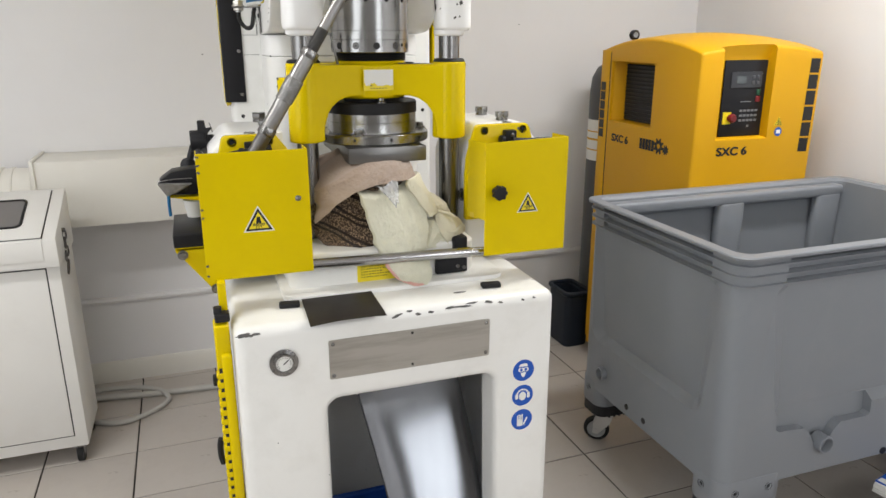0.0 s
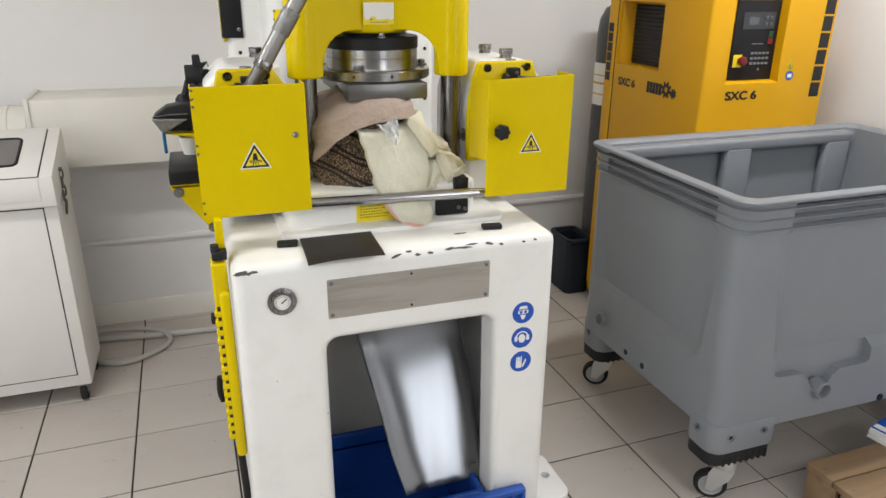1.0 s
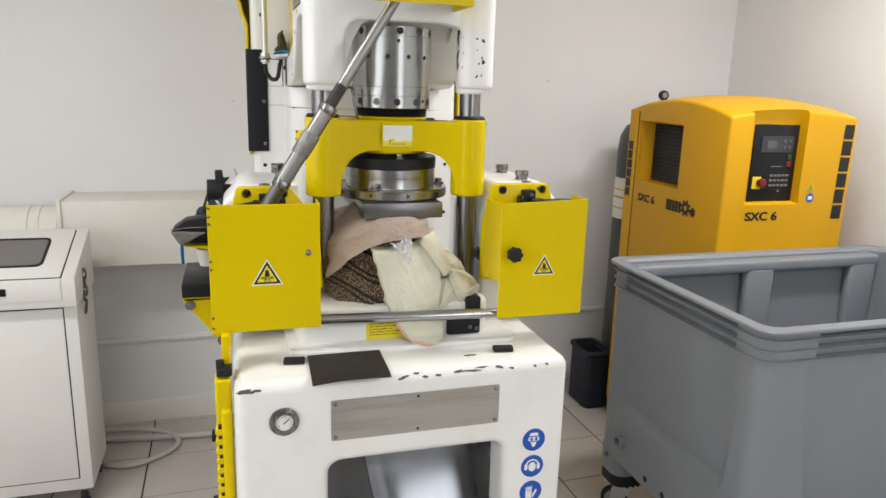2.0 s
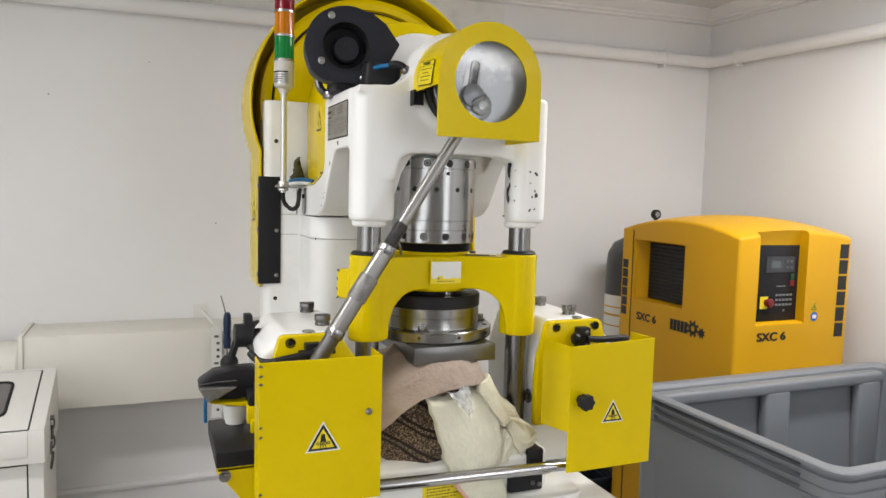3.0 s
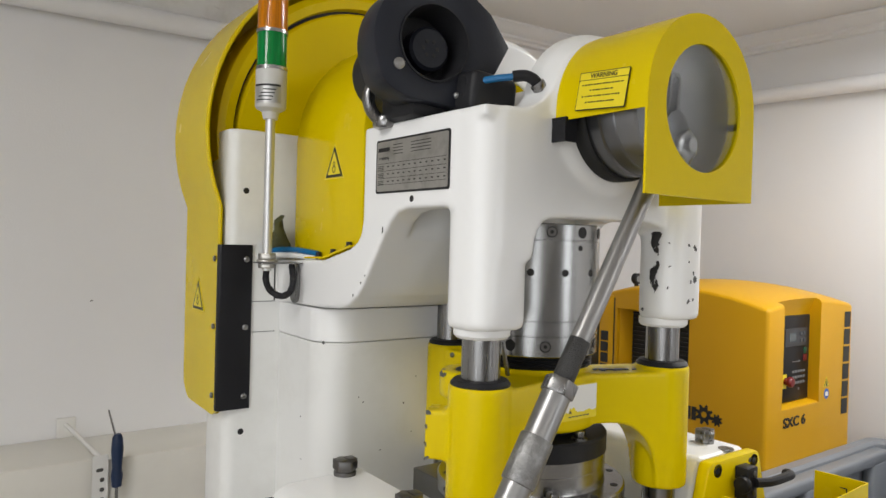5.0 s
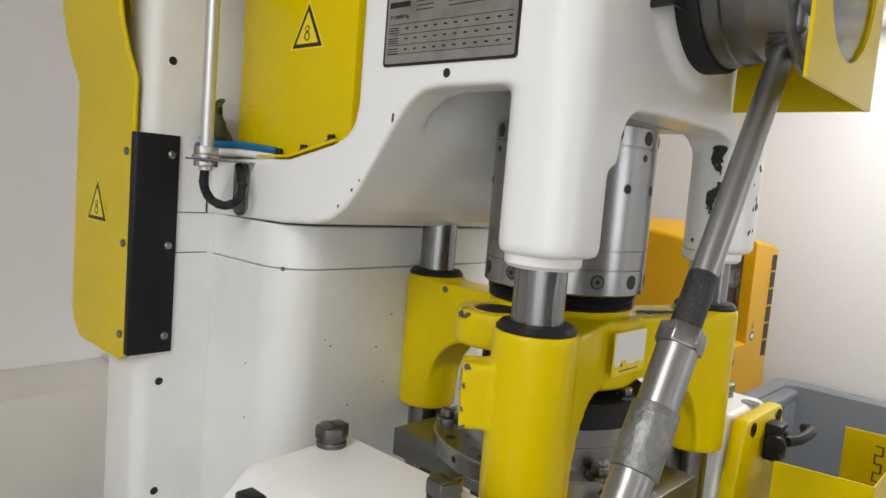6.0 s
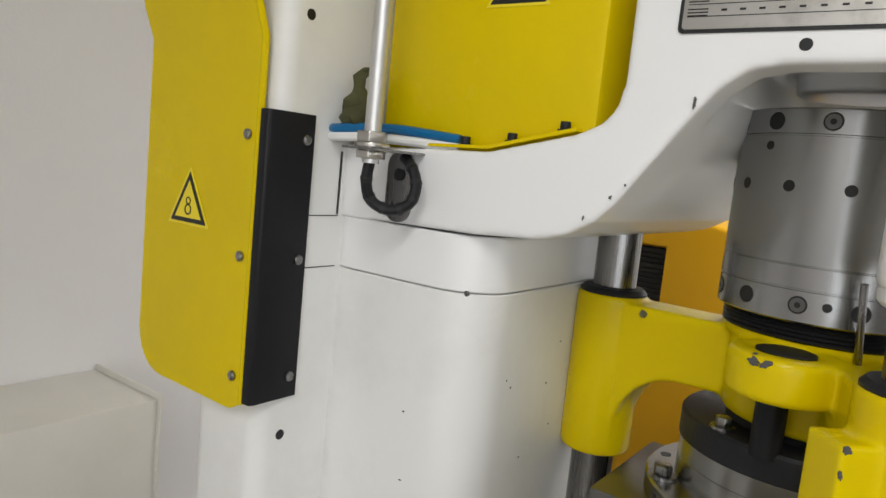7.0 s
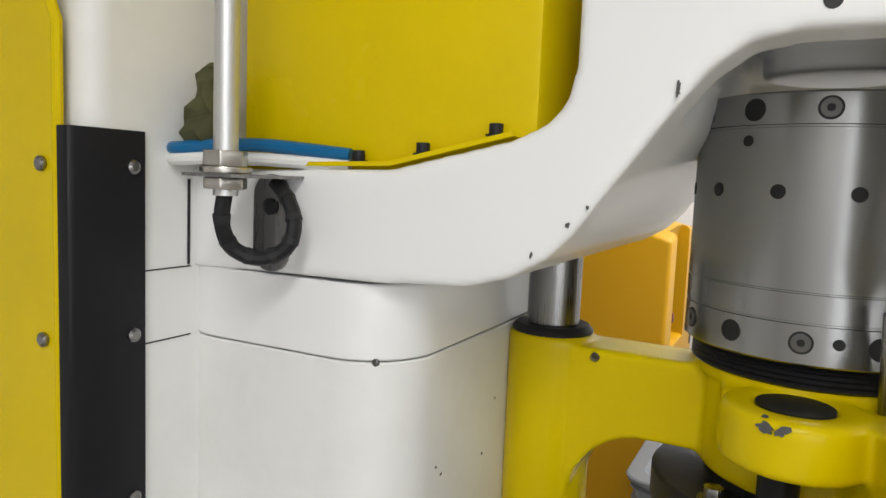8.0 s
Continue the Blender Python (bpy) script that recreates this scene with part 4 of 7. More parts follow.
part("print", strips([(-0.022 + 0.0075 * q, -0.0165 + 0.0075 * q, -0.0215, -0.0198) for q in range(6)] + [(-0.0215, -0.0165, -0.0155, -0.0135), (-0.0205, -0.0175, -0.0135, -0.0115)], m @ Matrix.Translation((0, 0, 0.0015)), 0.0003), PRINT_GREY, tag)

# ram cylinder with rings of holes
ram = part("ram_cylinder", lathe([(0, 1.504), (0.0985, 1.504), (0.1, 1.5055), (0.1, 1.534), (0.0988, 1.5345), (0.0988, 1.5358), (0.1, 1.5363), (0.1, 1.5565), (0.0994, 1.557), (0.0994, 1.558), (0.1, 1.5585), (0.1, 1.6765), (0.0982, 1.677), (0.0982, 1.6785), (0.1, 1.679), (0.1, 1.701), (0.0985, 1.7025), (0, 1.7025)], (RX, RY, 0), "z", 96), ALU, press, "turned aluminium ram cylinder with drilled rings")
part("threaded_collar", lathe([(0, 1.483)] + [(0.0905 + 0.0022 * (q % 2), 1.484 + 0.0021 * q) for q in range(10)] + [(0, 1.5035)], (RX, RY, 0), "z", 60), BLACKMETAL, ram)
# holes are black discs that stand in for their shaded depth
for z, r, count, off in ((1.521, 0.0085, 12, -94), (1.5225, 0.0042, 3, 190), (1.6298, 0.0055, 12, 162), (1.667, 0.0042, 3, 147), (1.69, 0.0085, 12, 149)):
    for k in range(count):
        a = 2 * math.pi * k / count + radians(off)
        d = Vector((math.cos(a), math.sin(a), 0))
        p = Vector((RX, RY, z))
        part("bolt_hole", rod(p + d * 0.0985, p + d * 0.1003, r, seg=18), INK_AND_HOLES, ram)
        if r > 0.008 and k % 2:
            part("socket_screw", moved(lathe([(0.0028, 0.0), (r * 0.8, 0.0), (r * 0.8, 0.0012), (0.0028, 0.0012)], (0, 0, 0), "z", 16), Matrix.Translation(p + d * 0.0997) @ d.to_track_quat("Z", "Y").to_matrix().to_4x4()), DARKSTEEL, ram)
part("index_pin", rod((0.344, 1.869, 1.474), (0.33, 1.873, 1.551), 0.0034, seg=12, bev=0.0006), STEEL, press)

# chuck under the yoke
chuck = part("chuck", lathe([(0, 1.279), (0.146, 1.279), (0.149, 1.282), (0.149, 1.302), (0.1465, 1.3045), (0.1185, 1.305), (0.1178, 1.308), (0.1178, 1.331), (0.1172, 1.3315), (0.1178, 1.332), (0.1178, 1.354), (0, 1.354)], (RX, RY, 0), "z", 72), ALU, press, "turned aluminium chuck with a bolted flange")
part("clamp_ring", lathe([(0, 1.353), (0.1195, 1.353), (0.1195, 1.379), (0.117, 1.382), (0.075, 1.382), (0.073, 1.40), (0, 1.40)], (RX, RY, 0), "z", 64), BLACK, chuck, "black clamping ring")
# bolt holes of the flange: black discs in place of shaded depth
for k in range(12):
    a = 2 * math.pi * k / 12 + radians(0.5)
    x, y = RX + 0.134 * math.cos(a), RY + 0.134 * math.sin(a)
    if k % 4 == 0:
        part("bolt", hex_bolt((x, y, 1.3045), "+z", 0.0105, 0.014), STEEL, chuck)
    else:
        part("bolt_hole", rod((x, y, 1.304), (x, y, 1.3054), 0.006, seg=14), INK_AND_HOLES, chuck)
for k in range(10):
    a = 2 * math.pi * k / 10 + 0.4
    d = Vector((math.cos(a), math.sin(a), 0))
    part("bolt_hole", rod(Vector((RX, RY, 1.293)) + d * 0.1485, Vector((RX, RY, 1.293)) + d * 0.1494, 0.0038, seg=12), INK_AND_HOLES, chuck)
for a in (-90, 146, 24):
    x, y = RX + 0.104 * math.cos(radians(a)), RY + 0.104 * math.sin(radians(a))
    part("bolt", hex_bolt((x, y, 1.3815), "+z", 0.0085, 0.013), STEEL, chuck)
part("die_plate", box(0.339, 0.54, 1.755, 2.1, 1.24, 1.2785, 0.002), DIE, press, "thick ground steel die plate")

# flywheel guard, flywheel and clutch cover
GX, GZ, GR = CX + 0.004, 1.869, 0.372
def horse(r, xin):
    a0 = math.degrees(math.acos(xin / r))
    line = [(GX + xin, 1.33 if xin else 0)]
    up = [(GX + r * math.cos(radians(a)), GZ + r * math.sin(radians(a))) for a in np.linspace(-a0, 180 + a0, 41)]
    return up


outer, inn = horse(GR, 0.344), horse(GR - 0.004, 0.34)
guard_poly = [(GX + 0.344, 1.385)] + outer + [(GX - 0.344, 1.385), (GX - 0.34, 1.385)] + inn[::-1] + [(GX + 0.34, 1.385)]
skirt = [(2.4, 1.385), (2.4, 1.342), (2.42, 1.332), (2.54, 1.335)] + arc(2.55, 1.385, 0.05, 270, 360, 6)
lip_line = [(2.4, 1.3425), (2.42, 1.3325), (2.54, 1.3325)] + arc(2.55, 1.382, 0.0495, 270, 360, 6)
lip = prism(lip_line + [(2.5 + (y - 2.5) * 0.96, 1.40 + (z - 1.40) * 0.94) for y, z in lip_line[::-1]], GX - 0.34, GX - 0.27, "x")
guard = part("flywheel_guard", merge(prism(guard_poly, 2.4, 2.60, "y"), prism([(GX - 0.342, 1.383)] + horse(GR - 0.002, 0.342)[::-1] + [(GX + 0.342, 1.383)], 2.60, 2.604, "y"), tube([(x, 2.402, z) for x, z in [(GX + 0.342, 1.342)] + horse(GR - 0.002, 0.342) + [(GX - 0.342, 1.342)]], 0.004, 8),
                                   prism(skirt, GX - 0.344, GX - 0.34, "x"), prism(skirt, GX + 0.34, GX + 0.344, "x"), lip), YELLOW, press, "large yellow sheet guard round the flywheel")
warning_triangle(guard, facing_west(GX - 0.3445, 2.512, 1.543), 0.066, "loops", False)
strip = part("edge_strip", prism([(0.088, 2.394), (0.088, 2.3825), (0.093, 2.38), (0.151, 2.38), (0.151, 2.3848), (0.093, 2.3848), (0.091, 2.394)], 1.346, 1.655, "z", 0.0006, 1), BLACKMETAL, guard, "black steel edge strip with screws")
for z in (1.628, 1.5, 1.37):
    part("screw", screw((0.139, 2.38, z), "-y", 0.0055, 0.004), STEEL, strip)
    part("screw", screw((GX - 0.3445, 2.4165, z), "-x", 0.0055, 0.004), STEEL, guard)
part("flywheel", lathe([(0, 2.45), (0.29, 2.45), (0.295, 2.455), (0.297, 2.47), (0.303, 2.47), (0.305, 2.45), (0.322, 2.445), (0.336, 2.45), (0.338, 2.58), (0, 2.58)], (GX, 0, GZ), "y", 72), YELLOW, press, "yellow flywheel inside its guard")
# black sheet on the groove's floor paints the shade in the gap
part("flywheel_gap", lathe([(0.2965, 2.4695), (0.3035, 2.4695)], (GX, 0, GZ), "y", 72), INK_AND_HOLES, press)
clutch = [(GX - 0.2195, 1.62)] + [(GX - 0.22 * math.cos(radians(a)), 1.848 + 0.216 * math.sin(radians(a))) for a in range(0, 181, 9)] + [(GX + 0.2195, 1.62)]
cover = part("clutch_cover", prism(clutch, 2.09, 2.345, "y", 0.006, 2), YELLOW, press, "yellow arched sheet cover over the clutch")
warning_triangle(cover, facing_west(0.2168, 2.186, 1.795), 0.062, "loops", False)
part("hub_recess", lathe([(0.066, 2.044), (0.086, 2.044), (0.0925, 2.002)], (CX + 0.004, 0, 1.857), "y", 48), YELLOW, cover)
# foot flange of the cover, which follows the top of the arm, with cap screws
foot_line = [(2.345, 1.632), (2.195, 1.6365), (2.102, 1.6585)]
part("flange", prism(foot_line + [(y + 0.0012, z + 0.0032) for y, z in foot_line[::-1]], 0.2035, 0.222, "x"), YELLOW, cover)
for y, z in ((2.30, 1.6365), (2.226, 1.6387), (2.172, 1.645), (2.117, 1.6585)):
    part("cap_screw", merge(rod((0.2105, y, z), (0.2105, y, z + 0.0085), 0.0048, seg=14, bev=0.0006), rod((0.2105, y, z), (0.2105, y, z + 0.0012), 0.007, seg=16)), BLACK, cover)
rag = lathe([(0, 0), (0.015, 0.004), (0.019, 0.014), (0.015, 0.03), (0.011, 0.045), (0.007, 0.06), (0.004, 0.068), (0, 0.07)], (0.194, 2.361, 1.645), "z", 26)
bmesh.ops.subdivide_edges(rag, edges=rag.edges[:], cuts=1, use_grid_fill=True)
for v in rag.verts:
    v.co += 0.012 * Vector((noise.noise(v.co * 60), noise.noise(v.co * 60 + Vector((5, 2, 8))), noise.noise(v.co * 45 + Vector((1, 9, 3)))))
part("dark_cloth", rag, material("olive_cloth", (0.075, 0.075, 0.03), 0.9, vary=0.6, scale=40, bump=0.8, bump_scale=90), cover, "crumpled olive rag stuffed beside the cover")

# black centrifugal blower
BLOWER = material("blue_black_plastic", (0.014, 0.0155, 0.022), 0.42, vary=0.12, scale=15, bump=0.1, bump_scale=250, spec=0.3)
bx, by, bz = 0.211, 1.9, 1.944
snail = [(bx + 0.122, bz + 0.012), (bx + 0.09, bz + 0.055), (bx + 0.062, bz + 0.074)] + [(bx + r * math.cos(radians(a)), bz + r * math.sin(radians(a))) for a, r in [(a, 0.905 * float(np.interp(a, (62, 80, 100, 140, 180, 205, 218, 230, 245, 265), (0.1, 0.098, 0.0965, 0.0985, 0.1, 0.101, 0.106, 0.102, 0.096, 0.09)))) for a in range(62, 266, 7)]] + [(bx + 0.05, bz - 0.085), (bx + 0.075, bz - 0.05), (bx + 0.1, bz - 0.028)]
tilt = Matrix.Translation((bx, by, bz)) @ Matrix.Rotation(radians(-8), 4, "Z") @ Matrix.Translation((-bx, -by, -bz))
blower = part("blower", moved(prism(snail, by - 0.012, by + 0.05, "y", 0.002, 2, holes=[ring(bx, bz, 0.0525, 48)]), tilt), BLOWER, press, "black plastic centrifugal blower")
part("intake", moved(lathe([(0.0535, by - 0.011), (0.0535, by - 0.0145), (0.0515, by - 0.0145), (0.050, by - 0.006), (0.0485, by + 0.042), (0, by + 0.042)], (bx, 0, bz), "y", 48), tilt), BLACK, blower)
part("impeller_hub", moved(lathe([(0, by + 0.01), (0.027, by + 0.01), (0.031, by + 0.014), (0.031, by + 0.042), (0, by + 0.042)], (bx + 0.004, 0, bz - 0.002), "y", 32), tilt), BLOWER, blower)
# hub holes: shade painted as small black discs
for k in range(6):
    a = math.pi / 3 * k
    part("hub_hole", moved(rod((bx + 0.004 + 0.011 * math.cos(a), by + 0.0098, bz - 0.002 + 0.011 * math.sin(a)), (bx + 0.004 + 0.011 * math.cos(a), by + 0.0092, bz - 0.002 + 0.011 * math.sin(a)), 0.003, seg=8), tilt), INK_AND_HOLES, blower)
for x, z in ((0.178, 2.008), (0.157, 1.908), (0.247, 1.876)):
    part("screw", moved(merge(screw((x, by - 0.012, z), "-y", 0.008 if z > 1.9 else 0.005, 0.004), screw((x, by - 0.015, z), "-y", 0.0045 if z > 1.9 else 0.003, 0.003)), tilt), ROD, blower)
part("blower_motor", merge(box(0.19, 0.33, 1.91, 2.0, 1.845, 1.9, 0.012), rod((0.24, 1.95, 1.93), (0.24, 2.08, 1.93), 0.055, seg=28, bev=0.006)), BLACK, blower)
part("lifting_eye", merge(tube([(0.203 + 0.031 * math.sin(a), 2.0, 1.879 + 0.031 * math.cos(a)) for a in [2 * math.pi * i / 28 for i in range(28)]], 0.0095, 12, True), rod((0.203, 2.0, 1.838), (0.203, 2.0, 1.856), 0.02, bev=0.004)), STEEL, head, "cast steel lifting eye")
boot = merge(moved(box(-0.042, 0.04, -0.028, 0.03, -0.032, 0.028, 0.011, 3), Matrix.Translation((0.286, 1.872, 1.879)) @ Matrix.Rotation(radians(6), 4, "Y")), rod((0.245, 1.88, 1.885), (0.325, 1.87, 1.882), 0.022, seg=20, bev=0.006))
for v in boot.verts:
    v.co += 0.004 * noise.noise(v.co * 40) * Vector((0.5, 0.5, 1))
part("outlet_boot", boot, BLACK, blower, "creased black rubber boot")
part("air_hose", tube(curve([(0.25, 1.865, 1.89), (0.272, 1.836, 1.896), (0.294, 1.811, 1.8985)]), 0.005, 8), BLUEHOSE, blower)
part("hose_elbow", tube(curve([(0.288, 1.815, 1.898), (0.301, 1.805, 1.8995), (0.312, 1.799, 1.895), (0.32, 1.797, 1.887)]), 0.0078, 12), BLACK, blower)
part("hose_fitting", merge(rod((0.3165, 1.798, 1.891), (0.323, 1.7965, 1.8835), 0.0105, seg=20, bev=0.001), rod((0.322, 1.797, 1.885), (0.33, 1.795, 1.876), 0.009, seg=6, bev=0.001)), STEEL, blower, "knurled metal hose fitting")

# signal tower on its pole
sx, sy = 0.1415, 2.2895
POLE = material("satin_aluminium", (0.66, 0.66, 0.65), 0.42, 0.85, vary=0.03, scale=20, rough_vary=0.04, stretch=(1, 1, 0.1))
DULL = material("grey_white_plastic", (0.56, 0.55, 0.52), 0.45, vary=0.03, scale=20)
tower = part("signal_tower", rod((sx, sy, 1.611), (sx, sy, 1.90), 0.0085, seg=24), POLE, press, "red, amber and green signal tower on a steel pole")
part("pole_nut", merge(rod((sx, sy, 1.631), (sx, sy, 1.642), 0.0158, seg=6, bev=0.0012), rod((sx, sy, 1.6265), (sx, sy, 1.631), 0.0178, seg=24, bev=0.0008), rod((sx, sy, 1.6155), (sx, sy, 1.6235), 0.0155, seg=6, bev=0.0012)), NICKEL, tower)
part("pole_bracket", merge(box(0.126, 0.203, 2.27, 2.315, 1.6238, 1.6262), prism(rounded(2.281, 2.316, 1.551, 1.627, 0.0165, 6), 0.1988, 0.2022, "x", 0.0005, 1)), STEEL, tower)
part("screw", screw((0.1988, 2.298, 1.602), "-x", 0.0065, 0.004), BLACK, tower)
R = 0.027
part("tower_base", lathe([(0, 1.88), (0.0125, 1.88), (0.015, 1.892), (0.0255, 1.898), (R, 1.902), (R, 1.966), (0, 1.966)], (sx, sy, 0), "z", 36), DULL, tower)
def wrap(z0, z1, a0, a1, r, deep=0.0004, n=16):
    """A thin sheet wrapped round the tower between two bearings."""
    bm = prism([(r * math.cos(radians(a)), r * math.sin(radians(a))) for a in np.linspace(a0, a1, n)] + [((r + deep) * math.cos(radians(a)), (r + deep) * math.sin(radians(a))) for a in np.linspace(a1, a0, n)], z0, z1, "z")
    return moved(bm, Matrix.Translation((sx, sy, 0)))


part("foil_label", wrap(1.905, 1.938, 175, 285, R + 0.0002), material("foil_print", (0.5, 0.5, 0.49), 0.35, 0.7, vary=0.2, scale=90, stretch=(1, 1, 0.2)), tower)
part("label_print", merge(wrap(1.934, 1.9375, 178, 282, R + 0.0007), *[wrap(1.909 + 0.006 * q, 1.911 + 0.006 * q, 190 + 9 * q, 250 + 5 * q, R + 0.0007) for q in range(4)]), INK_AND_HOLES, tower)
for name, z0, col in (("green_lens", 1.971, (0.0, 0.19, 0.035)), ("amber_lens", 2.0355, (0.52, 0.165, 0.001)), ("red_lens", 2.1, (0.2, 0.003, 0.014))):
    # vertical stripes in the colour stand in for light on inner ribs
    lens_mat = material(name, col, 0.1, vary=0.95, scale=170, stretch=(1, 1, 0.02), spec=0.35)
    prof = [(0, z0)] + [(R - 0.001, z0), (R - 0.001, z0 + 0.0585), (0, z0 + 0.0585)]
    lens = lathe(prof, (sx, sy, 0), "z", 112)
    for v in lens.verts:
        a = math.atan2(v.co.y - sy, v.co.x - sx)
        k = 1 + 0.004 * math.cos(28 * a)
        v.co.x, v.co.y = sx + (v.co.x - sx) * k, sy + (v.co.y - sy) * k
    part(name, lens, lens_mat, tower)
    part("ring", lathe([(0, z0 - 0.006), (R + 0.0006, z0 - 0.006), (R + 0.0006, z0), (0, z0)], (sx, sy, 0), "z", 36), ALU, tower)
part("tower_cap", lathe([(0, 2.1585), (R + 0.0006, 2.1585), (R + 0.0006, 2.168), (R - 0.004, 2.175), (0, 2.176)], (sx, sy, 0), "z", 36), PAPER, tower)
cable = curve([(sx, sy, 1.617), (sx + 0.001, sy + 0.004, 1.592), (sx + 0.012, sy + 0.004, 1.573), (sx + 0.024, sy - 0.011, 1.566), (sx + 0.033, sy - 0.027, 1.574), (sx + 0.037, sy - 0.031, 1.592), (sx + 0.04, sy - 0.022, 1.609), (sx + 0.045, sy - 0.006, 1.62)])
part("tower_cable", tube(cable, 0.0058, 10), BLACK, tower, "black taped cable loop")
for k in range(6, 50, 7):
    part("tape_ring", rod(cable[k], cable[k + 2], 0.0066, 0.0059, seg=10), TAPE, tower)
part("cable_grommet", tube([(0.2026, 2.2985 + 0.009 * math.cos(a), 1.5665 + 0.009 * math.sin(a)) for a in [2 * math.pi * i / 20 for i in range(20)]], 0.003, 8, True), BLACK, tower)
for k in range(2):
    part("supply_hose", tube(curve([(0.222, 2.372, 1.638 + 0.0085 * k), (0.19, 2.388, 1.637 + 0.0085 * k), (0.176, 2.374, 1.636 + 0.0085 * k), (0.186, 2.345, 1.638 + 0.0095 * k), (0.2, 2.31, 1.638 + 0.011 * k), (0.208, 2.27, 1.637 + 0.0095 * k), (0.215, 2.236, 1.6355 + 0.008 * k)]), 0.0052, 10), BLUEHOSE if k else PAPER, tower)

# clamping blocks on either side, with lever and swing-out covers
def side_block(name, x0, x1, bolt_x, bolt_y, slant):
    poly = [(x0 + (0.045 if slant < 0 else 0.03), 1.326), (x1 - (0.06 if slant > 0 else 0.0), 1.326), (x1, 1.26 if slant > 0 else 1.326), (x1, 0.97), (x0, 0.97), (x0, 1.285 if slant < 0 else 1.23)]
    blk = part(name, prism(poly, 1.765, 2.022, "y", 0.013, 4), WHITE, press, "white cast clamping block with bolts on top")
    for y in bolt_y:
        part("block_bolt", merge(rod((bolt_x, y, 1.324), (bolt_x, y, 1.332), 0.0165, seg=24, bev=0.001), rod((bolt_x, y, 1.332), (bolt_x, y, 1.3345), 0.0145, seg=24), rod((bolt_x, y, 1.3345), (bolt_x, y, 1.348), 0.0185, seg=6, bev=0.0015), box(bolt_x - 0.016, bolt_x - 0.002, y - 0.009, y + 0.009, 1.347, 1.3495, 0.0008), box(bolt_x + 0.002, bolt_x + 0.016, y - 0.009, y + 0.009, 1.347, 1.3495, 0.0008)), DARKSTEEL if slant < 0 else STEEL, blk)
    return blk


left_block = side_block("clamp_block", 0.012, 0.184, 0.152, (1.838, 2.006), -1)
right_block = side_block("clamp_block", 0.652, 0.875, 0.777, (1.82, 1.965), 1)
for blk, x0, x1, top0, top1 in ((left_block, 0.018, 0.238, 0.05, 0.16), (right_block, 0.645, 0.868, 0.679, 0.815)):
    poly = [(x0, 1.075), (x1, 1.075), (x1 - 0.006, 1.19), (x1 - 0.028, 1.262), (top1 + 0.008, 1.319), (top1, 1.325), (top0, 1.325), (top0 - 0.008, 1.319), (x0 + 0.004, 1.24), (x0, 1.19)]
    fp = part("front_plate", prism(poly, 1.742, 1.764, "y", 0.004, 2), YELLOW, blk, "yellow front plate with black screws")
    for hx, hz in ((top0 + 0.015, 1.31), (top1 - 0.012, 1.31), (x0 + 0.024, 1.09), (x1 - 0.02, 1.09)):
        part("socket_screw", merge(lathe([(0.0105, 1.7405), (0.0105, 1.742), (0.006, 1.742), (0.0055, 1.7412), (0, 1.7412)], (hx, 0, hz), "y", 18)), BLACK, fp)
    part("dowel", rod((top1 - 0.024, 1.742, 1.3125), (top1 - 0.024, 1.7412, 1.3125), 0.004, seg=12), DARKSTEEL, fp)
    c = 0.108 if x0 < 0.1 else 0.76
    lb = part("lever_block", merge(box(c - 0.016, c + 0.016, 1.718, 1.742, 1.256, 1.311, 0.003), rod((c - 0.018, 1.722, 1.285), (c - 0.03, 1.722, 1.285), 0.014, seg=14, bev=0.002)), BLACKMETAL, fp)
    for z in (1.299, 1.268):
        part("screw", screw((c + 0.004, 1.718, z), "-y", 0.0055, 0.003), DARKSTEEL, lb)
    part("countersunk_screw", lathe([(0, 1.3272), (0.013, 1.3272), (0.0135, 1.325), (0, 1.325)], (c + (0.0 if x0 < 0.1 else 0.012), 1.775, 0), "z", 24), STEEL, blk)
part("lever", tube(curve([(0.15, 1.714, 1.297), (0.105, 1.712, 1.293), (0.05, 1.714, 1.284), (0.02, 1.72, 1.278), (0.0, 1.735, 1.28), (-0.012, 1.76, 1.29)]), 0.0075, 10), BLACK, left_block)
part("lever", tube(curve([(0.765, 1.716, 1.285), (0.80, 1.708, 1.283), (0.85, 1.706, 1.284), (0.872, 1.712, 1.282), (0.88, 1.725, 1.279)]), 0.0078, 10), BLACK, right_block)
part("side_bolt", hex_bolt((0.652, 1.79, 1.135), "-x", 0.012, 0.012), STEEL, right_block)

# left cover: folded sheet, open on top
def folded(x0, x1, y0, left, right, t=0.0025):
    """The outline of a sheet folded back at both ends."""
    return [(x0, y0 + left), (x0, y0), (x1, y0), (x1, y0 + right), (x1 - t, y0 + right), (x1 - t, y0 + t), (x0 + t, y0 + t), (x0 + t, y0 + left)]


lc = part("left_cover", prism(folded(-0.018, 0.214, 1.592, 0.055, 0.07), 1.03, 1.31, "z", 0.0006, 1), YELLOW, press, "yellow folded sheet cover with chipped paint")
warning_triangle(lc, facing_front(0.1, 1.5918, 1.153), 0.058)
part("screw", merge(screw((0.188, 1.592, 1.202), "-y", 0.0065, 0.005), screw((0.188, 1.588, 1.202), "-y", 0.0035, 0.003)), STEEL, lc)
for k, z in enumerate((1.303, 1.285, 1.27, 1.19, 1.172, 1.065, 1.042)):
    part("paint_chip", flake(facing_front(-0.0145, 1.5917, z), 0.0045, 0.0035, 120 + k), CHIP, lc)
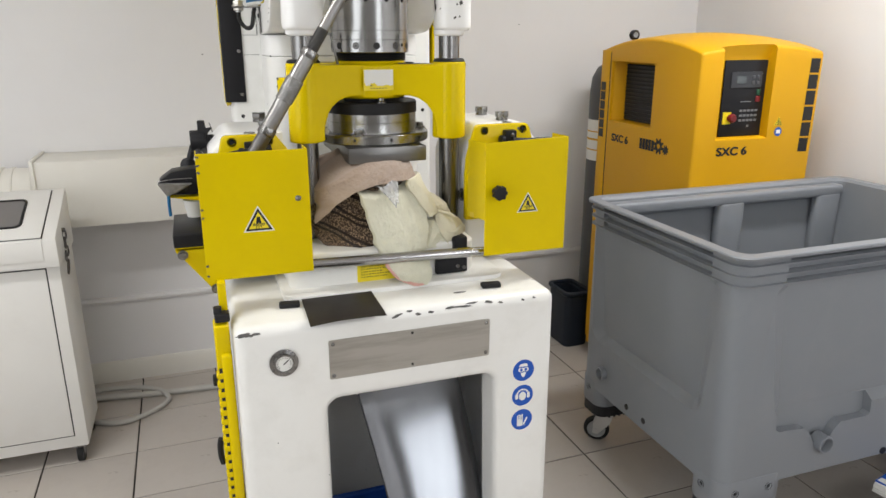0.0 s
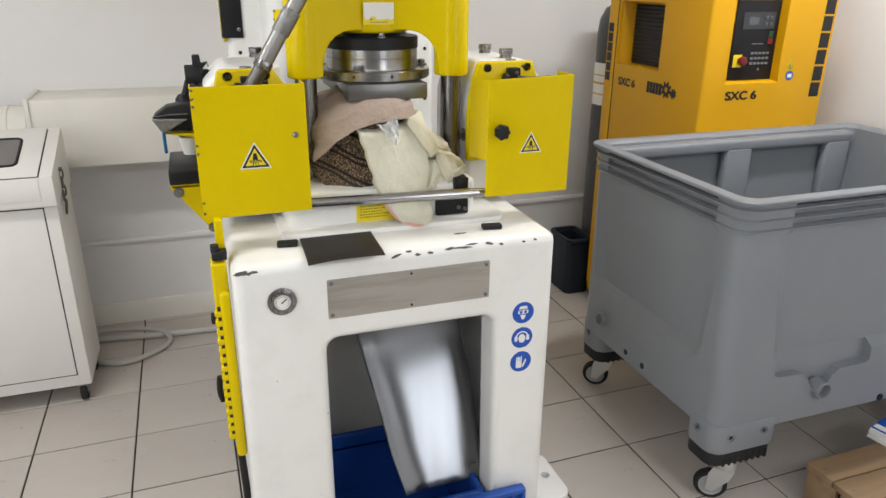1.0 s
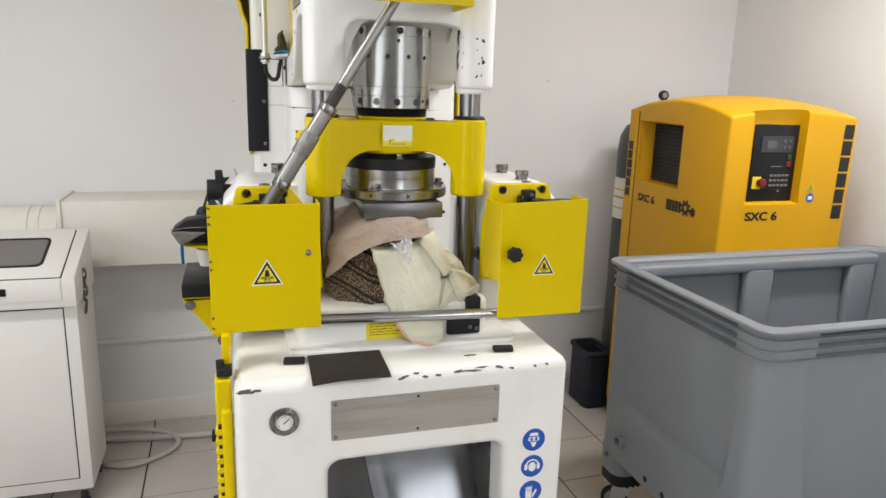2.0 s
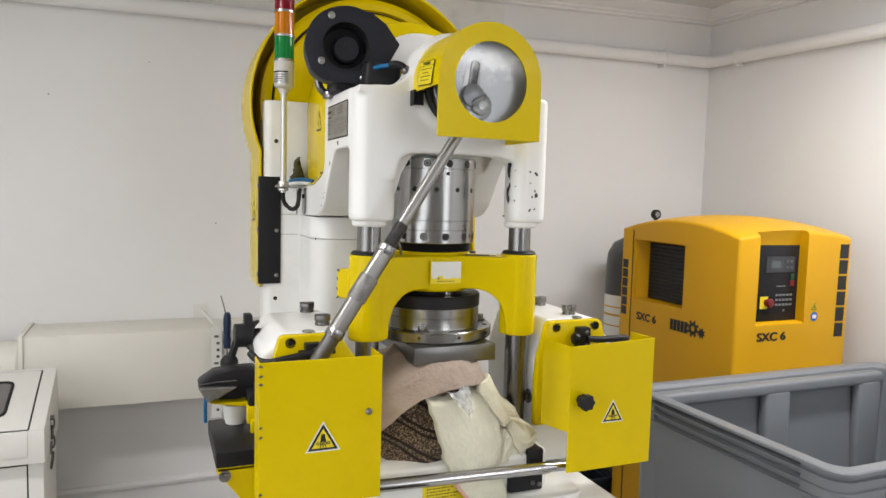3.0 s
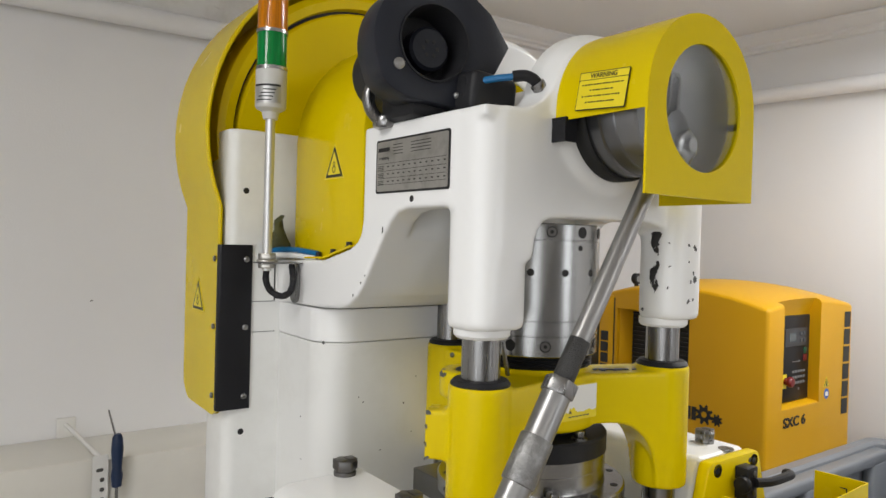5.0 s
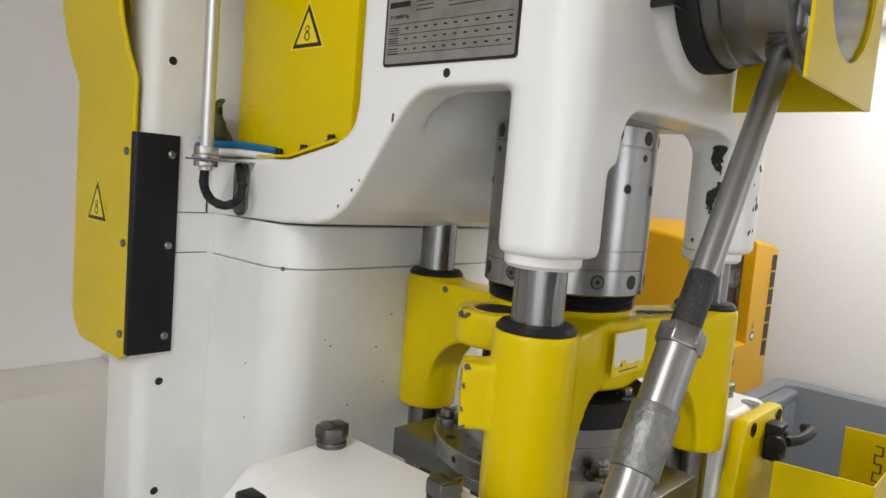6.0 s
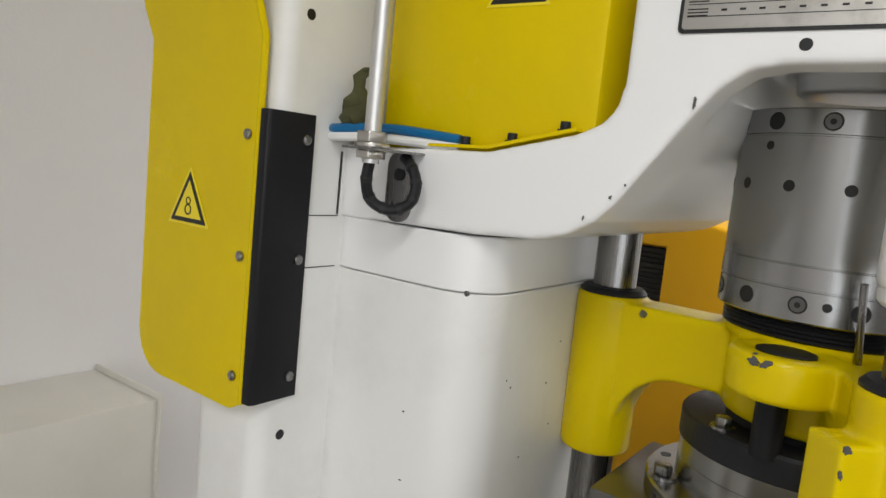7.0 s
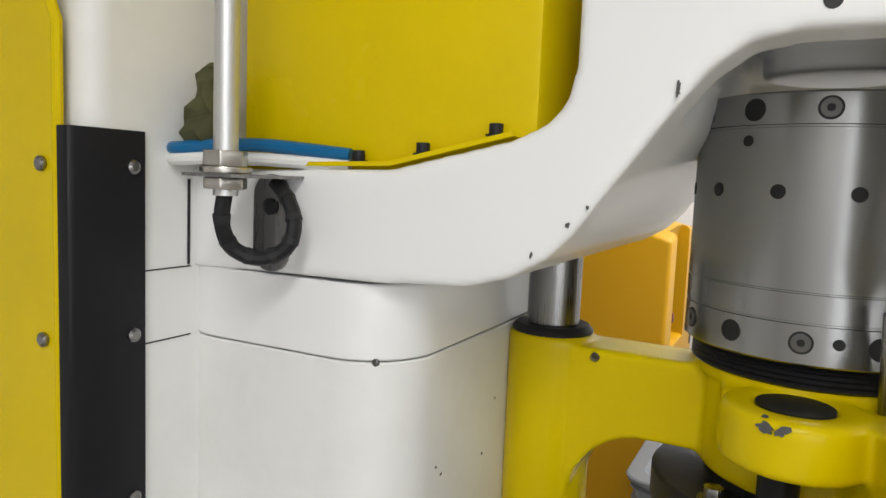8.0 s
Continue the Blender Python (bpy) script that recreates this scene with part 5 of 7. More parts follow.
rc = part("right_cover", merge(prism([(0.63, 1.025), (0.85, 1.025), (0.85, 1.31), (0.63, 1.303)], 1.578, 1.5805, "y", 0.0006, 1), prism([(1.5805, 1.116), (1.692, 1.1), (1.692, 1.297), (1.5805, 1.303)], 0.63, 0.6325, "x"), prism([(1.5805, 1.025), (1.66, 1.025), (1.66, 1.308), (1.5805, 1.31)], 0.8475, 0.85, "x")), YELLOW, press, "yellow folded sheet cover with a black star knob")
for k in range(7):
    part("hinge_slit", merge(box(0.8468, 0.8474, 1.608 + 0.009 * (k % 2), 1.610 + 0.009 * (k % 2), 1.20 + 0.013 * k, 1.213 + 0.013 * k), box(0.8468, 0.8474, 1.608, 1.619, 1.2125 + 0.013 * k, 1.2142 + 0.013 * k)), INK_AND_HOLES, rc)
warning_triangle(rc, facing_front(0.744, 1.5778, 1.145), 0.05)
knob_poly = [((0.0168 + 0.0018 * math.cos(7 * a)) * math.cos(a), (0.0168 + 0.0018 * math.cos(7 * a)) * math.sin(a)) for a in [2 * math.pi * i / 56 for i in range(56)]]
part("star_knob", merge(moved(prism(knob_poly, 0.012, 0.03, "z", 0.003, 2), facing_front(0.659, 1.578, 1.186)), rod((0.659, 1.578, 1.186), (0.659, 1.565, 1.186), 0.011)), BLACK, rc, "black star knob")
part("pin", rod((0.672, 1.742, 1.187), (0.672, 1.70, 1.187), 0.009, seg=14, bev=0.002), BLACK, right_block)

# feed gripper, side shelf and cable guard at the left
shaft = part("clamp_lever", merge(rod((-0.026, 1.93, 1.292), (0.012, 1.93, 1.292), 0.0265, seg=28, bev=0.002), rod((0.012, 1.93, 1.292), (0.03, 1.93, 1.292), 0.015, seg=18), prism([(-0.006, 1.30), (0.016, 1.30), (0.018, 1.312), (0.03, 1.325), (0.014, 1.322), (0.012, 1.342), (-0.006, 1.342)], 1.915, 1.94, "y", 0.003, 2), rod((-0.02, 1.93, 1.28), (-0.034, 1.93, 1.238), 0.0085, seg=14)), BLACK, press, "black clamping lever with a ball knob")
part("shaft_end", rod((0.03, 1.93, 1.292), (0.045, 1.93, 1.292), 0.0135, seg=18), STEEL, shaft)
part("ball_knob", lathe([(0, -0.02), (0.012, -0.016), (0.0185, -0.007), (0.02, 0), (0.0185, 0.007), (0.012, 0.016), (0, 0.02)], (-0.036, 1.93, 1.232), "z", 24), BLACK, shaft)
part("arm", rod((0.004, 1.925, 1.275), (0.03, 1.84, 1.243), 0.009, seg=12), DARKSTEEL, shaft)
jaw = [(-0.108, 1.209), (-0.1, 1.217), (-0.075, 1.234), (-0.04, 1.239), (0.01, 1.239), (0.024, 1.23), (0.024, 1.186), (-0.03, 1.176), (-0.088, 1.179)]
grip = part("feed_gripper", merge(prism(jaw, 1.83, 1.89, "y", 0.005, 2), box(-0.01, 0.03, 1.80, 1.86, 1.165, 1.20, 0.005)), BLACKMETAL, press, "black wedge-shaped feed gripper")
part("jaw_plate", prism([(-0.109, 1.21), (-0.03, 1.206), (-0.07, 1.184), (-0.09, 1.178)], 1.816, 1.83, "y", 0.002, 1), GRIP, grip, "lighter grey jaw plate")
part("jaw_edge", tube([(-0.109, 1.83, 1.2125), (-0.07, 1.829, 1.217), (-0.03, 1.829, 1.217)], 0.0012, 6), STEEL, grip)
part("gripper_base", prism([(-0.085, 1.174), (0.02, 1.172), (0.02, 1.162), (-0.02, 1.163)], 1.82, 1.885, "y", 0.001, 1), YELLOW, grip)
for x, z in ((-0.045, 1.194), (-0.005, 1.19), (0.01, 1.205)):
    part("screw", screw((x, 1.83, z), "-y", 0.007, 0.005), BLACK, grip)
part("gripper_foot", merge(box(-0.012, 0.012, 1.80, 1.83, 1.13, 1.168, 0.002), box(-0.006, 0.016, 1.79, 1.81, 1.11, 1.14, 0.002)), YELLOW, grip)
shelf = part("side_shelf", merge(box(-0.083, 0.02, 1.70, 1.905, 1.081, 1.113, 0.003)), BLACKMETAL, press, "dark steel side shelf on a yellow bracket")
part("bracket", merge(prism([(-0.081, 1.08), (0.02, 1.08), (0.02, 0.955), (0.006, 0.955), (-0.064, 1.05), (-0.081, 1.07)], 1.704, 1.716, "y", 0.002, 1), box(-0.081, 0.02, 1.704, 1.82, 1.073, 1.08, 0.001)), YELLOW, shelf)
part("bolt", hex_bolt((-0.066, 1.704, 1.063), "-y", 0.008, 0.008), STEEL, shelf)
part("bolt", hex_bolt((-0.0, 1.704, 0.974), "-y", 0.008, 0.008), STEEL, shelf)
guard2 = part("cable_guard", merge(prism(rounded(-0.006, 0.017, 1.516, 1.575, 0.01), 0.46, 0.885, "z", 0.008, 3), prism(rounded(-0.0165, 0.0165, 1.53, 1.585, 0.008), 0.84, 0.948, "z", 0.004, 1), box(0.0, 0.018, 1.56, 1.59, 0.945, 1.035, 0.003)), YELLOW, press, "yellow ribbed cable guard beside the base")
for k in range(15):
    z = 0.51 + 0.0226 * k
    x = 0.0035
    part("rib", prism([(x - 0.02, z), (x - 0.0235, z + 0.006), (x - 0.02, z + 0.0135), (x, z + 0.0135), (x, z)], 1.522, 1.55, "y", 0.001, 1), YELLOW, guard2)
    # black box between the teeth stands in for a shaded opening
    part("slot", box(x - 0.016, x - 0.004, 1.524, 1.55, z + 0.0135, z + 0.0226), INK_AND_HOLES, guard2)
part("cable_gland", merge(box(-0.012, 0.02, 1.535, 1.57, 0.952, 0.972, 0.004), rod((-0.004, 1.55, 0.968), (-0.004, 1.55, 0.985), 0.009, seg=14)), BLACK, guard2)
part("cable_clip", box(-0.028, -0.016, 1.545, 1.57, 0.80, 0.82, 0.003), BLACK, guard2)
part("cable", tube(curve([(-0.024, 1.56, 0.66), (-0.027, 1.56, 0.64), (-0.027, 1.56, 0.615), (-0.023, 1.56, 0.595)]), 0.007, 8), BLACK, guard2)
part("cable_tail", tube(curve([(0.002, 1.545, 0.47), (0.004, 1.545, 0.42), (0.006, 1.55, 0.33), (0.004, 1.56, 0.2)]), 0.009, 10), BLACK, guard2)
part("air_hose", tube(curve([(-0.088, 1.885, 1.18), (-0.09, 1.886, 1.15), (-0.0895, 1.887, 1.114)]), 0.004, 8), BLUEHOSE, grip)
single("plastic_cup", lathe([(0.0, 0.0), (0.02, 0.0), (0.0265, 0.04), (0.0275, 0.042), (0.026, 0.043), (0.0245, 0.04), (0.019, 0.004), (0.0, 0.003)], (-0.03, 1.872, 1.1135), "z", 28), PAPER, (-0.03, 1.872, 1.1135), "small white plastic cup on the dark side shelf", "cup")


# ---- loose things round the press ----
# chute in the mouth of the base
def chute_mesh():
    """A bent sheet between two edge lines, with a rolled left edge and a torn foot."""
    left = curve([(0.318, 1.885, 0.83), (0.342, 1.758, 0.602), (0.375, 1.658, 0.412), (0.392, 1.604, 0.302), (0.417, 1.556, 0.206)], 7)
    right = curve([(0.622, 1.885, 0.83), (0.634, 1.758, 0.602), (0.646, 1.68, 0.452), (0.648, 1.61, 0.315), (0.648, 1.558, 0.216)], 7)
    bm = bmesh.new()
    nu, grid = 30, []
    for j, (a, b) in enumerate(zip(left, right)):
        v = j / (len(left) - 1)
        row = []
        for i in range(nu + 1):
            u = i / nu
            p = a.lerp(b, u)
            bow = 0.019 * math.sin(math.pi * u) + 0.0022 * math.sin(2.6 * math.pi * u + 0.4)
            bow -= 0.0022 * math.exp(-((u - 0.08) / 0.03) ** 2) * v
            p += Vector((0, 0.8, -0.6)) * bow * (0.6 + 0.4 * v)
            if j == len(left) - 1:
                p.z += 0.0012 * math.sin(23 * u) * math.sin(7 * u)
            row.append(bm.verts.new(p))
        grid.append(row)
    for a, b in zip(grid, grid[1:]):
        for i in range(nu):
            bm.faces.new((a[i], a[i + 1], b[i + 1], b[i]))
    bmesh.ops.recalc_face_normals(bm, faces=bm.faces)
    bmesh.ops.solidify(bm, geom=bm.faces[:], thickness=0.0015)
    return bm


chute = single("discharge_chute", chute_mesh(), SHEET, (0.5, 1.7, 0.2), "curved shiny galvanised sheet chute sliding into a crate", "chute", smooth=70)
part("rolled_edge", tube(curve([(0.318, 1.885, 0.83), (0.342, 1.758, 0.602), (0.375, 1.658, 0.412), (0.392, 1.604, 0.302), (0.417, 1.556, 0.206)], 7), 0.0028, 8), SHEET, chute)
ink_bm = tube(curve([(0.600, 1.564, 0.243), (0.603, 1.567, 0.253), (0.612, 1.568, 0.257), (0.622, 1.566, 0.254)]), 0.0012, 6)
part("pen_mark", ink_bm, INK_AND_HOLES, chute)

crate = thing("plastic_crate", (0.42, 1.68, 0.0), "blue plastic stacking crate under the chute", "crate")
cx0, cx1, cy0, cy1, ch = 0.225, 0.612, 1.50, 1.86, 0.205
part("body", prism(rounded(cx0, cx1, cy0, cy1, 0.012), 0.006, ch, "z", 0.001, 1, holes=[rounded(cx0 + 0.006, cx1 - 0.006, cy0 + 0.006, cy1 - 0.006, 0.008)]), BLUE, crate)
part("floor_panel", box(cx0 + 0.005, cx1 - 0.005, cy0 + 0.005, cy1 - 0.005, 0.002, 0.01), BLUE, crate)
part("rim", prism(rounded(cx0 - 0.008, cx1 + 0.008, cy0 - 0.01, cy1 + 0.014, 0.012), ch - 0.004, ch + 0.014, "z", 0.003, 1, holes=[rounded(cx0 + 0.006, cx1 - 0.006, cy0 + 0.006, cy1 - 0.006, 0.01)]), BLUE, crate)
part("rim", prism(rounded(cx0 - 0.006, cx1 + 0.006, cy0 - 0.009, cy1 + 0.009, 0.012), ch - 0.036, ch - 0.03, "z", 0.0, 1, holes=[rounded(cx0 + 0.006, cx1 - 0.006, cy0 + 0.006, cy1 - 0.006, 0.01)]), BLUE, crate)
for k in range(7):
    x = cx0 + 0.025 + 0.05 * k
    part("rib", box(x, x + 0.005, cy0 - 0.009, cy0, 0.02, ch - 0.004), BLUE, crate)
# ribbed crate lid stood on edge in front of the base
clid = thing("crate_lid", (0.54, 1.445, 0.0), "blue ribbed plastic lid leaning against the press base", "crate lid")
part("panel", box(0.40, 0.712, 1.452, 1.462, 0.002, 0.236, 0.002), BLUE, clid)
part("rim", merge(box(0.397, 0.716, 1.436, 1.4635, 0.229, 0.243, 0.003), box(0.706, 0.716, 1.436, 1.4635, 0.0, 0.23, 0.003), box(0.397, 0.407, 1.436, 1.4635, 0.0, 0.23, 0.003), box(0.41, 0.703, 1.44, 1.452, 0.19, 0.196)), BLUE, clid)
for k in range(9):
    part("rib", box(0.43 + 0.031 * k, 0.434 + 0.031 * k, 1.44, 1.452, 0.01, 0.229), BLUE, clid)

# dark sheet on the deck
def sheet_mesh():
    bm = bmesh.new()
    rows = []
    for j in range(9):
        row = []
        for i in range(9):
            u, v = i / 8, j / 8
            x = 0.183 + 0.166 * u - 0.006 * v
            y = 1.612 - 0.175 * v
            z = 0.9605 + 0.006 * math.sin(math.pi * u) * v - 0.03 * max(0, v - 0.8) ** 1.5 + 0.01 * v * max(0, u - 0.6)
            row.append(bm.verts.new((x, y, z)))
        rows.append(row)
    for a, b in zip(rows, rows[1:]):
        for i in range(8):
            bm.faces.new((a[i], a[i + 1], b[i + 1], b[i]))
    bmesh.ops.solidify(bm, geom=bm.faces[:], thickness=0.003)
    return bm


single("magnetic_sheet", sheet_mesh(), material("dark_sheet", (0.05, 0.043, 0.038), 0.4, vary=0.2, scale=12, bump=0.1), (0.26, 1.53, 0.955), "dark brown flexible sheet lying on the deck edge", "sheet")

# rags
def cloth(name, mat, label, place, seed, fold=(1, 0), crease=0.012, edge=0.0, freq=19, pile=0.0012, parent=None):
    """A crumpled cloth: long folds along one direction, small wrinkles and an uneven hem."""
    bm = bmesh.new()
    n = 110
    c, s = fold

    def wrinkled(u, v):
        p = Vector(place(u, v))
        along, across = p.x * c + p.z * s, -p.x * s + p.z * c
        big = noise.noise(Vector((along * 5 + seed, across * freq, p.y * 4)))
        mid = noise.noise(Vector((along * 14 + seed, across * freq * 2.3, 3.0)))
        fine = noise.noise(Vector((p.x * 120, p.z * 120, seed))) + 0.8 * noise.noise(Vector((p.x * 320, p.z * 320, seed)))
        out = crease * (1 - 2.2 * abs(big)) + 0.38 * crease * (1 - 2 * abs(mid)) + pile * fine
        p.y -= out
        p.z += 0.35 * out
        rim = max(abs(u), abs(v))
        if rim > 0.93:
            k = (rim - 0.93) / 0.07
            p += Vector((0.008 * noise.noise(Vector((p.z * 40, seed, 1))), 0.01 * k * k, 0.007 * noise.noise(Vector((p.x * 40, seed, 5))))) * k
            p.y += edge * k * k
        return p

    rows = [[bm.verts.new(wrinkled(i / n * 2 - 1, j / n * 2 - 1)) for i in range(n + 1)] for j in range(n + 1)]
    for a, b in zip(rows, rows[1:]):
        for i in range(n):
            bm.faces.new((a[i], a[i + 1], b[i + 1], b[i]))
    back = [[bm.verts.new(v.co + Vector((0, 0.004, -0.001))) for v in row] for row in rows]
    for a, b in zip(back, back[1:]):
        for i in range(n):
            bm.faces.new((a[i + 1], a[i], b[i], b[i + 1]))
    for a, b in ((rows[0], back[0]), (back[-1], rows[-1])):
        for i in range(n):
            bm.faces.new((a[i + 1], a[i], b[i], b[i + 1]))
    for j in range(n):
        bm.faces.new((rows[j][0], rows[j + 1][0], back[j + 1][0], back[j][0]))
        bm.faces.new((rows[j + 1][n], rows[j][n], back[j][n], back[j + 1][n]))
    bm.normal_update()
    if parent:
        return part(name, bm, mat, parent, label, 80)
    return single(name, bm, mat, (0.43, 1.8, 1.05), label, "rag", "rags on the bolster", smooth=80)


def towel_material(name, colour, stain, stripes=None, pile=340):
    mat = material(name, colour, 0.95, vary=0.10, scale=30, bump=1.0, bump_scale=pile, rough_vary=0.04, dirt=stain, dirt_amount=0.75, dirt_scale=11)
    n, l = mat.node_tree.nodes, mat.node_tree.links
    n["Principled BSDF"].inputs["Sheen Weight"].default_value = 0.25
    if stripes:
        tc = n.new("ShaderNodeTexCoord")
        dot = n.new("ShaderNodeVectorMath")
        dot.operation = "DOT_PRODUCT"
        dot.inputs[1].default_value = (0.42, 0.0, 0.9)
        l.new(tc.outputs["Object"], dot.inputs[0])
        warp = n.new("ShaderNodeTexNoise")
        warp.inputs["Scale"].default_value = 9
        l.new(tc.outputs["Object"], warp.inputs["Vector"])
        add = n.new("ShaderNodeMath")
        add.operation = "MULTIPLY_ADD"
        add.inputs[1].default_value = 0.035
        l.new(warp.outputs["Fac"], add.inputs[0])
        l.new(dot.outputs["Value"], add.inputs[2])
        mod = n.new("ShaderNodeMath")
        mod.operation = "MULTIPLY"
        mod.inputs[1].default_value = 19
        l.new(add.outputs[0], mod.inputs[0])
        fr = n.new("ShaderNodeMath")
        fr.operation = "FRACT"
        l.new(mod.outputs[0], fr.inputs[0])
        r1 = n.new("ShaderNodeValToRGB")
        e = r1.color_ramp.elements
        e[0].position, e[0].color = 0.0, (0, 0, 0, 1)
        e[1].position, e[1].color = 0.50, (0, 0, 0, 1)
        for pos, val in ((0.53, 1), (0.63, 1), (0.66, 0), (0.76, 0), (0.79, 1), (0.89, 1), (0.92, 0)):
            q = e.new(pos)
            q.color = (val, val, val, 1)
        l.new(fr.outputs[0], r1.inputs[0])
        vo = n.new("ShaderNodeTexNoise")
        vo.inputs["Scale"].default_value, vo.inputs["Detail"].default_value = 260, 2
        l.new(tc.outputs["Object"], vo.inputs["Vector"])
        r2 = n.new("ShaderNodeValToRGB")
        r2.color_ramp.elements[0].position, r2.color_ramp.elements[1].position = 0.46, 0.62
        r2.color_ramp.elements[0].color, r2.color_ramp.elements[1].color = (*colour, 1), (0.30, 0.215, 0.14, 1)
        l.new(vo.outputs["Fac"], r2.inputs[0])
        mx = n.new("ShaderNodeMix")
        mx.data_type = "RGBA"
        l.new(r1.outputs[0], mx.inputs[0])
        l.new(r2.outputs[0], mx.inputs[6])
        mx.inputs[7].default_value = (*stripes, 1)
        l.new(mx.outputs[2], n["Principled BSDF"].inputs["Base Color"])
    return mat


HC, HR = Vector((0.43, 1.90, 1.03)), Vector((0.235, 0.225, 0.235))


def over_heap(x, z, lift):
    """The front of a rounded heap of cloth at that place."""
    k = 1 - ((x - HC.x) / HR.x) ** 2 - (max(0.0, z - HC.z) / HR.z) ** 2
    y = HC.y - HR.y * math.sqrt(max(0.0, k)) if k > 0 else HC.y + 0.05 * min(1.0, -k)
    return (x, y - lift, z)


def patch(corners, lift, bow=0.0, lean=0.0):
    """A cloth between four front corners (low left, low right, high left, high right), lying on the heap."""
    a, b, c, d = corners

    def place(u, v):
        s, t = (u + 1) / 2, (v + 1) / 2
        x = (a[0] * (1 - s) + b[0] * s) * (1 - t) + (c[0] * (1 - s) + d[0] * s) * t
        z = (a[1] * (1 - s) + b[1] * s) * (1 - t) + (c[1] * (1 - s) + d[1] * s) * t
        z += bow * math.sin(math.pi * s) * (0.3 + t)
        x -= lean * math.sin(math.pi * t)
        return over_heap(x, z, lift)
    return place


cloth("brown_towel", towel_material("brown_towel", (0.05, 0.032, 0.023), (0.02, 0.014, 0.01), (0.018, 0.011, 0.008)), "dark brown speckled towel with thin stripes in a heap", patch([(0.268, 1.034), (0.52, 1.04), (0.25, 1.135), (0.5, 1.2)], 0.002, 0.02, 0.016), 1, (0.9, -0.43), 0.013)
def draped(u, v):
    """A rag that slopes down from under the die to the side of the heap."""
    s, t = (u + 1) / 2, (v + 1) / 2
    low = 1.1 + 0.1 * (1 - (1 - s) ** 3.2)
    high = 1.232 + 0.026 * min(1.0, s / 0.3)
    x = 0.246 + 0.255 * s + 0.018 * t * (1 - s)
    return over_heap(x, low + (high - low) * t, 0.05 - 0.03 * t)


cloth("pink_rag", towel_material("pink_rag", (0.37, 0.29, 0.238), (0.3, 0.22, 0.17), pile=220), "crumpled beige-pink rag over the brown towel", draped, 5, (0.85, 0.53), 0.015, 0.0, 20)


def between(left, right, bulge=0.0, roll=0.0, sink=0.0):
    """A cloth stretched between two edges that run down from the top, bulging out, its top rolled back."""
    a, b = curve(left), curve(right)

    def along(line, t):
        q = min(max(t, 0.0), 0.9999) * (len(line) - 1)
        k = int(q)
        return Vector(line[k]).lerp(Vector(line[k + 1]), q - k)

    def place(u, v):
        s, t = (u + 1) / 2, (1 - v) / 2
        p = along(a, t).lerp(along(b, t), s)
        p.y -= bulge * math.sin(math.pi * s) * math.sin(math.pi * min(1.0, 0.15 + t)) ** 0.7
        k = max(0.0, 1 - t / 0.07)
        p.y += roll * k * k
        p.z -= 0.35 * roll * k * k + sink * math.sin(math.pi * s) * (1 - t)
        return p
    return place


WHITE_TOWEL = towel_material("white_towel", (0.70, 0.69, 0.56), (0.52, 0.50, 0.38), pile=260)
hang = between([(0.344, 1.692, 1.197), (0.356, 1.662, 1.13), (0.372, 1.65, 1.07), (0.388, 1.645, 1.02), (0.405, 1.64, 0.99), (0.42, 1.618, 0.974), (0.455, 1.588, 0.963)], [(0.476, 1.705, 1.213), (0.512, 1.682, 1.13), (0.512, 1.655, 1.07), (0.502, 1.646, 1.03), (0.515, 1.642, 0.99), (0.505, 1.612, 0.972), (0.482, 1.586, 0.9625)], 0.016, 0.04, 0.012)


def hem_of(u, v):
    """The coloured border of the towel, widening to its low corner."""
    s, t = (u + 1) / 2, 1 - 0.5 * (v + 1) / 2
    wide = 0.06 + 0.9 * max(0.0, t - 0.86) / 0.14
    p = hang(2 * s * wide - 1, 1 - 2 * t)
    return p + Vector((0, -0.0022, 0.0015))


towel = cloth("white_towel", WHITE_TOWEL, "off-white terry towel hanging over the bolster", hang, 9, (0.45, -0.9), 0.005, 0.0, 14, 0.0016)
cloth("hem", material("pink_hem", (0.74, 0.42, 0.37), 0.95, vary=0.2, scale=40, bump=1.0, bump_scale=260, dirt=(0.7, 0.66, 0.54), dirt_amount=0.8, dirt_scale=30), "frayed pink hem", hem_of, 9, (0.45, -0.9), 0.005, 0.0, 14, 0.0016, towel)
cloth("white_rag", WHITE_TOWEL, "off-white rag bunched beside the towel", between([(0.515, 1.70, 1.10), (0.505, 1.675, 1.065), (0.492, 1.652, 1.034)], [(0.565, 1.71, 1.10), (0.585, 1.69, 1.06), (0.588, 1.665, 1.034)], 0.012, 0.02), 21, (0.6, 0.8), 0.010, 0.0, 22, 0.0016)
CREAM_CLOTH = towel_material("cream_rag", (0.66, 0.625, 0.48), (0.5, 0.45, 0.33), pile=220)
cloth("cream_rag", CREAM_CLOTH, "cream rag folded in a band beside the towel", between([(0.468, 1.70, 1.206), (0.474, 1.682, 1.18), (0.5, 1.664, 1.14), (0.522, 1.66, 1.112)], [(0.504, 1.72, 1.22), (0.522, 1.70, 1.18), (0.542, 1.69, 1.14), (0.546, 1.685, 1.116)], 0.01, 0.02), 13, (0.5, -0.87), 0.005, 0.0, 16, 0.0007)
STAINED_CLOTH = towel_material("stained_rag", (0.62, 0.575, 0.45), (0.16, 0.14, 0.12), pile=220)
cloth("stained_rag", STAINED_CLOTH, "oil-stained cream rag bunched at the side of the heap", between([(0.53, 1.76, 1.165), (0.535, 1.725, 1.14), (0.54, 1.71, 1.115)], [(0.56, 1.78, 1.15), (0.588, 1.755, 1.125), (0.606, 1.74, 1.09)], 0.014, 0.02), 17, (0.7, 0.7), 0.010, 0.0, 24, 0.0007)
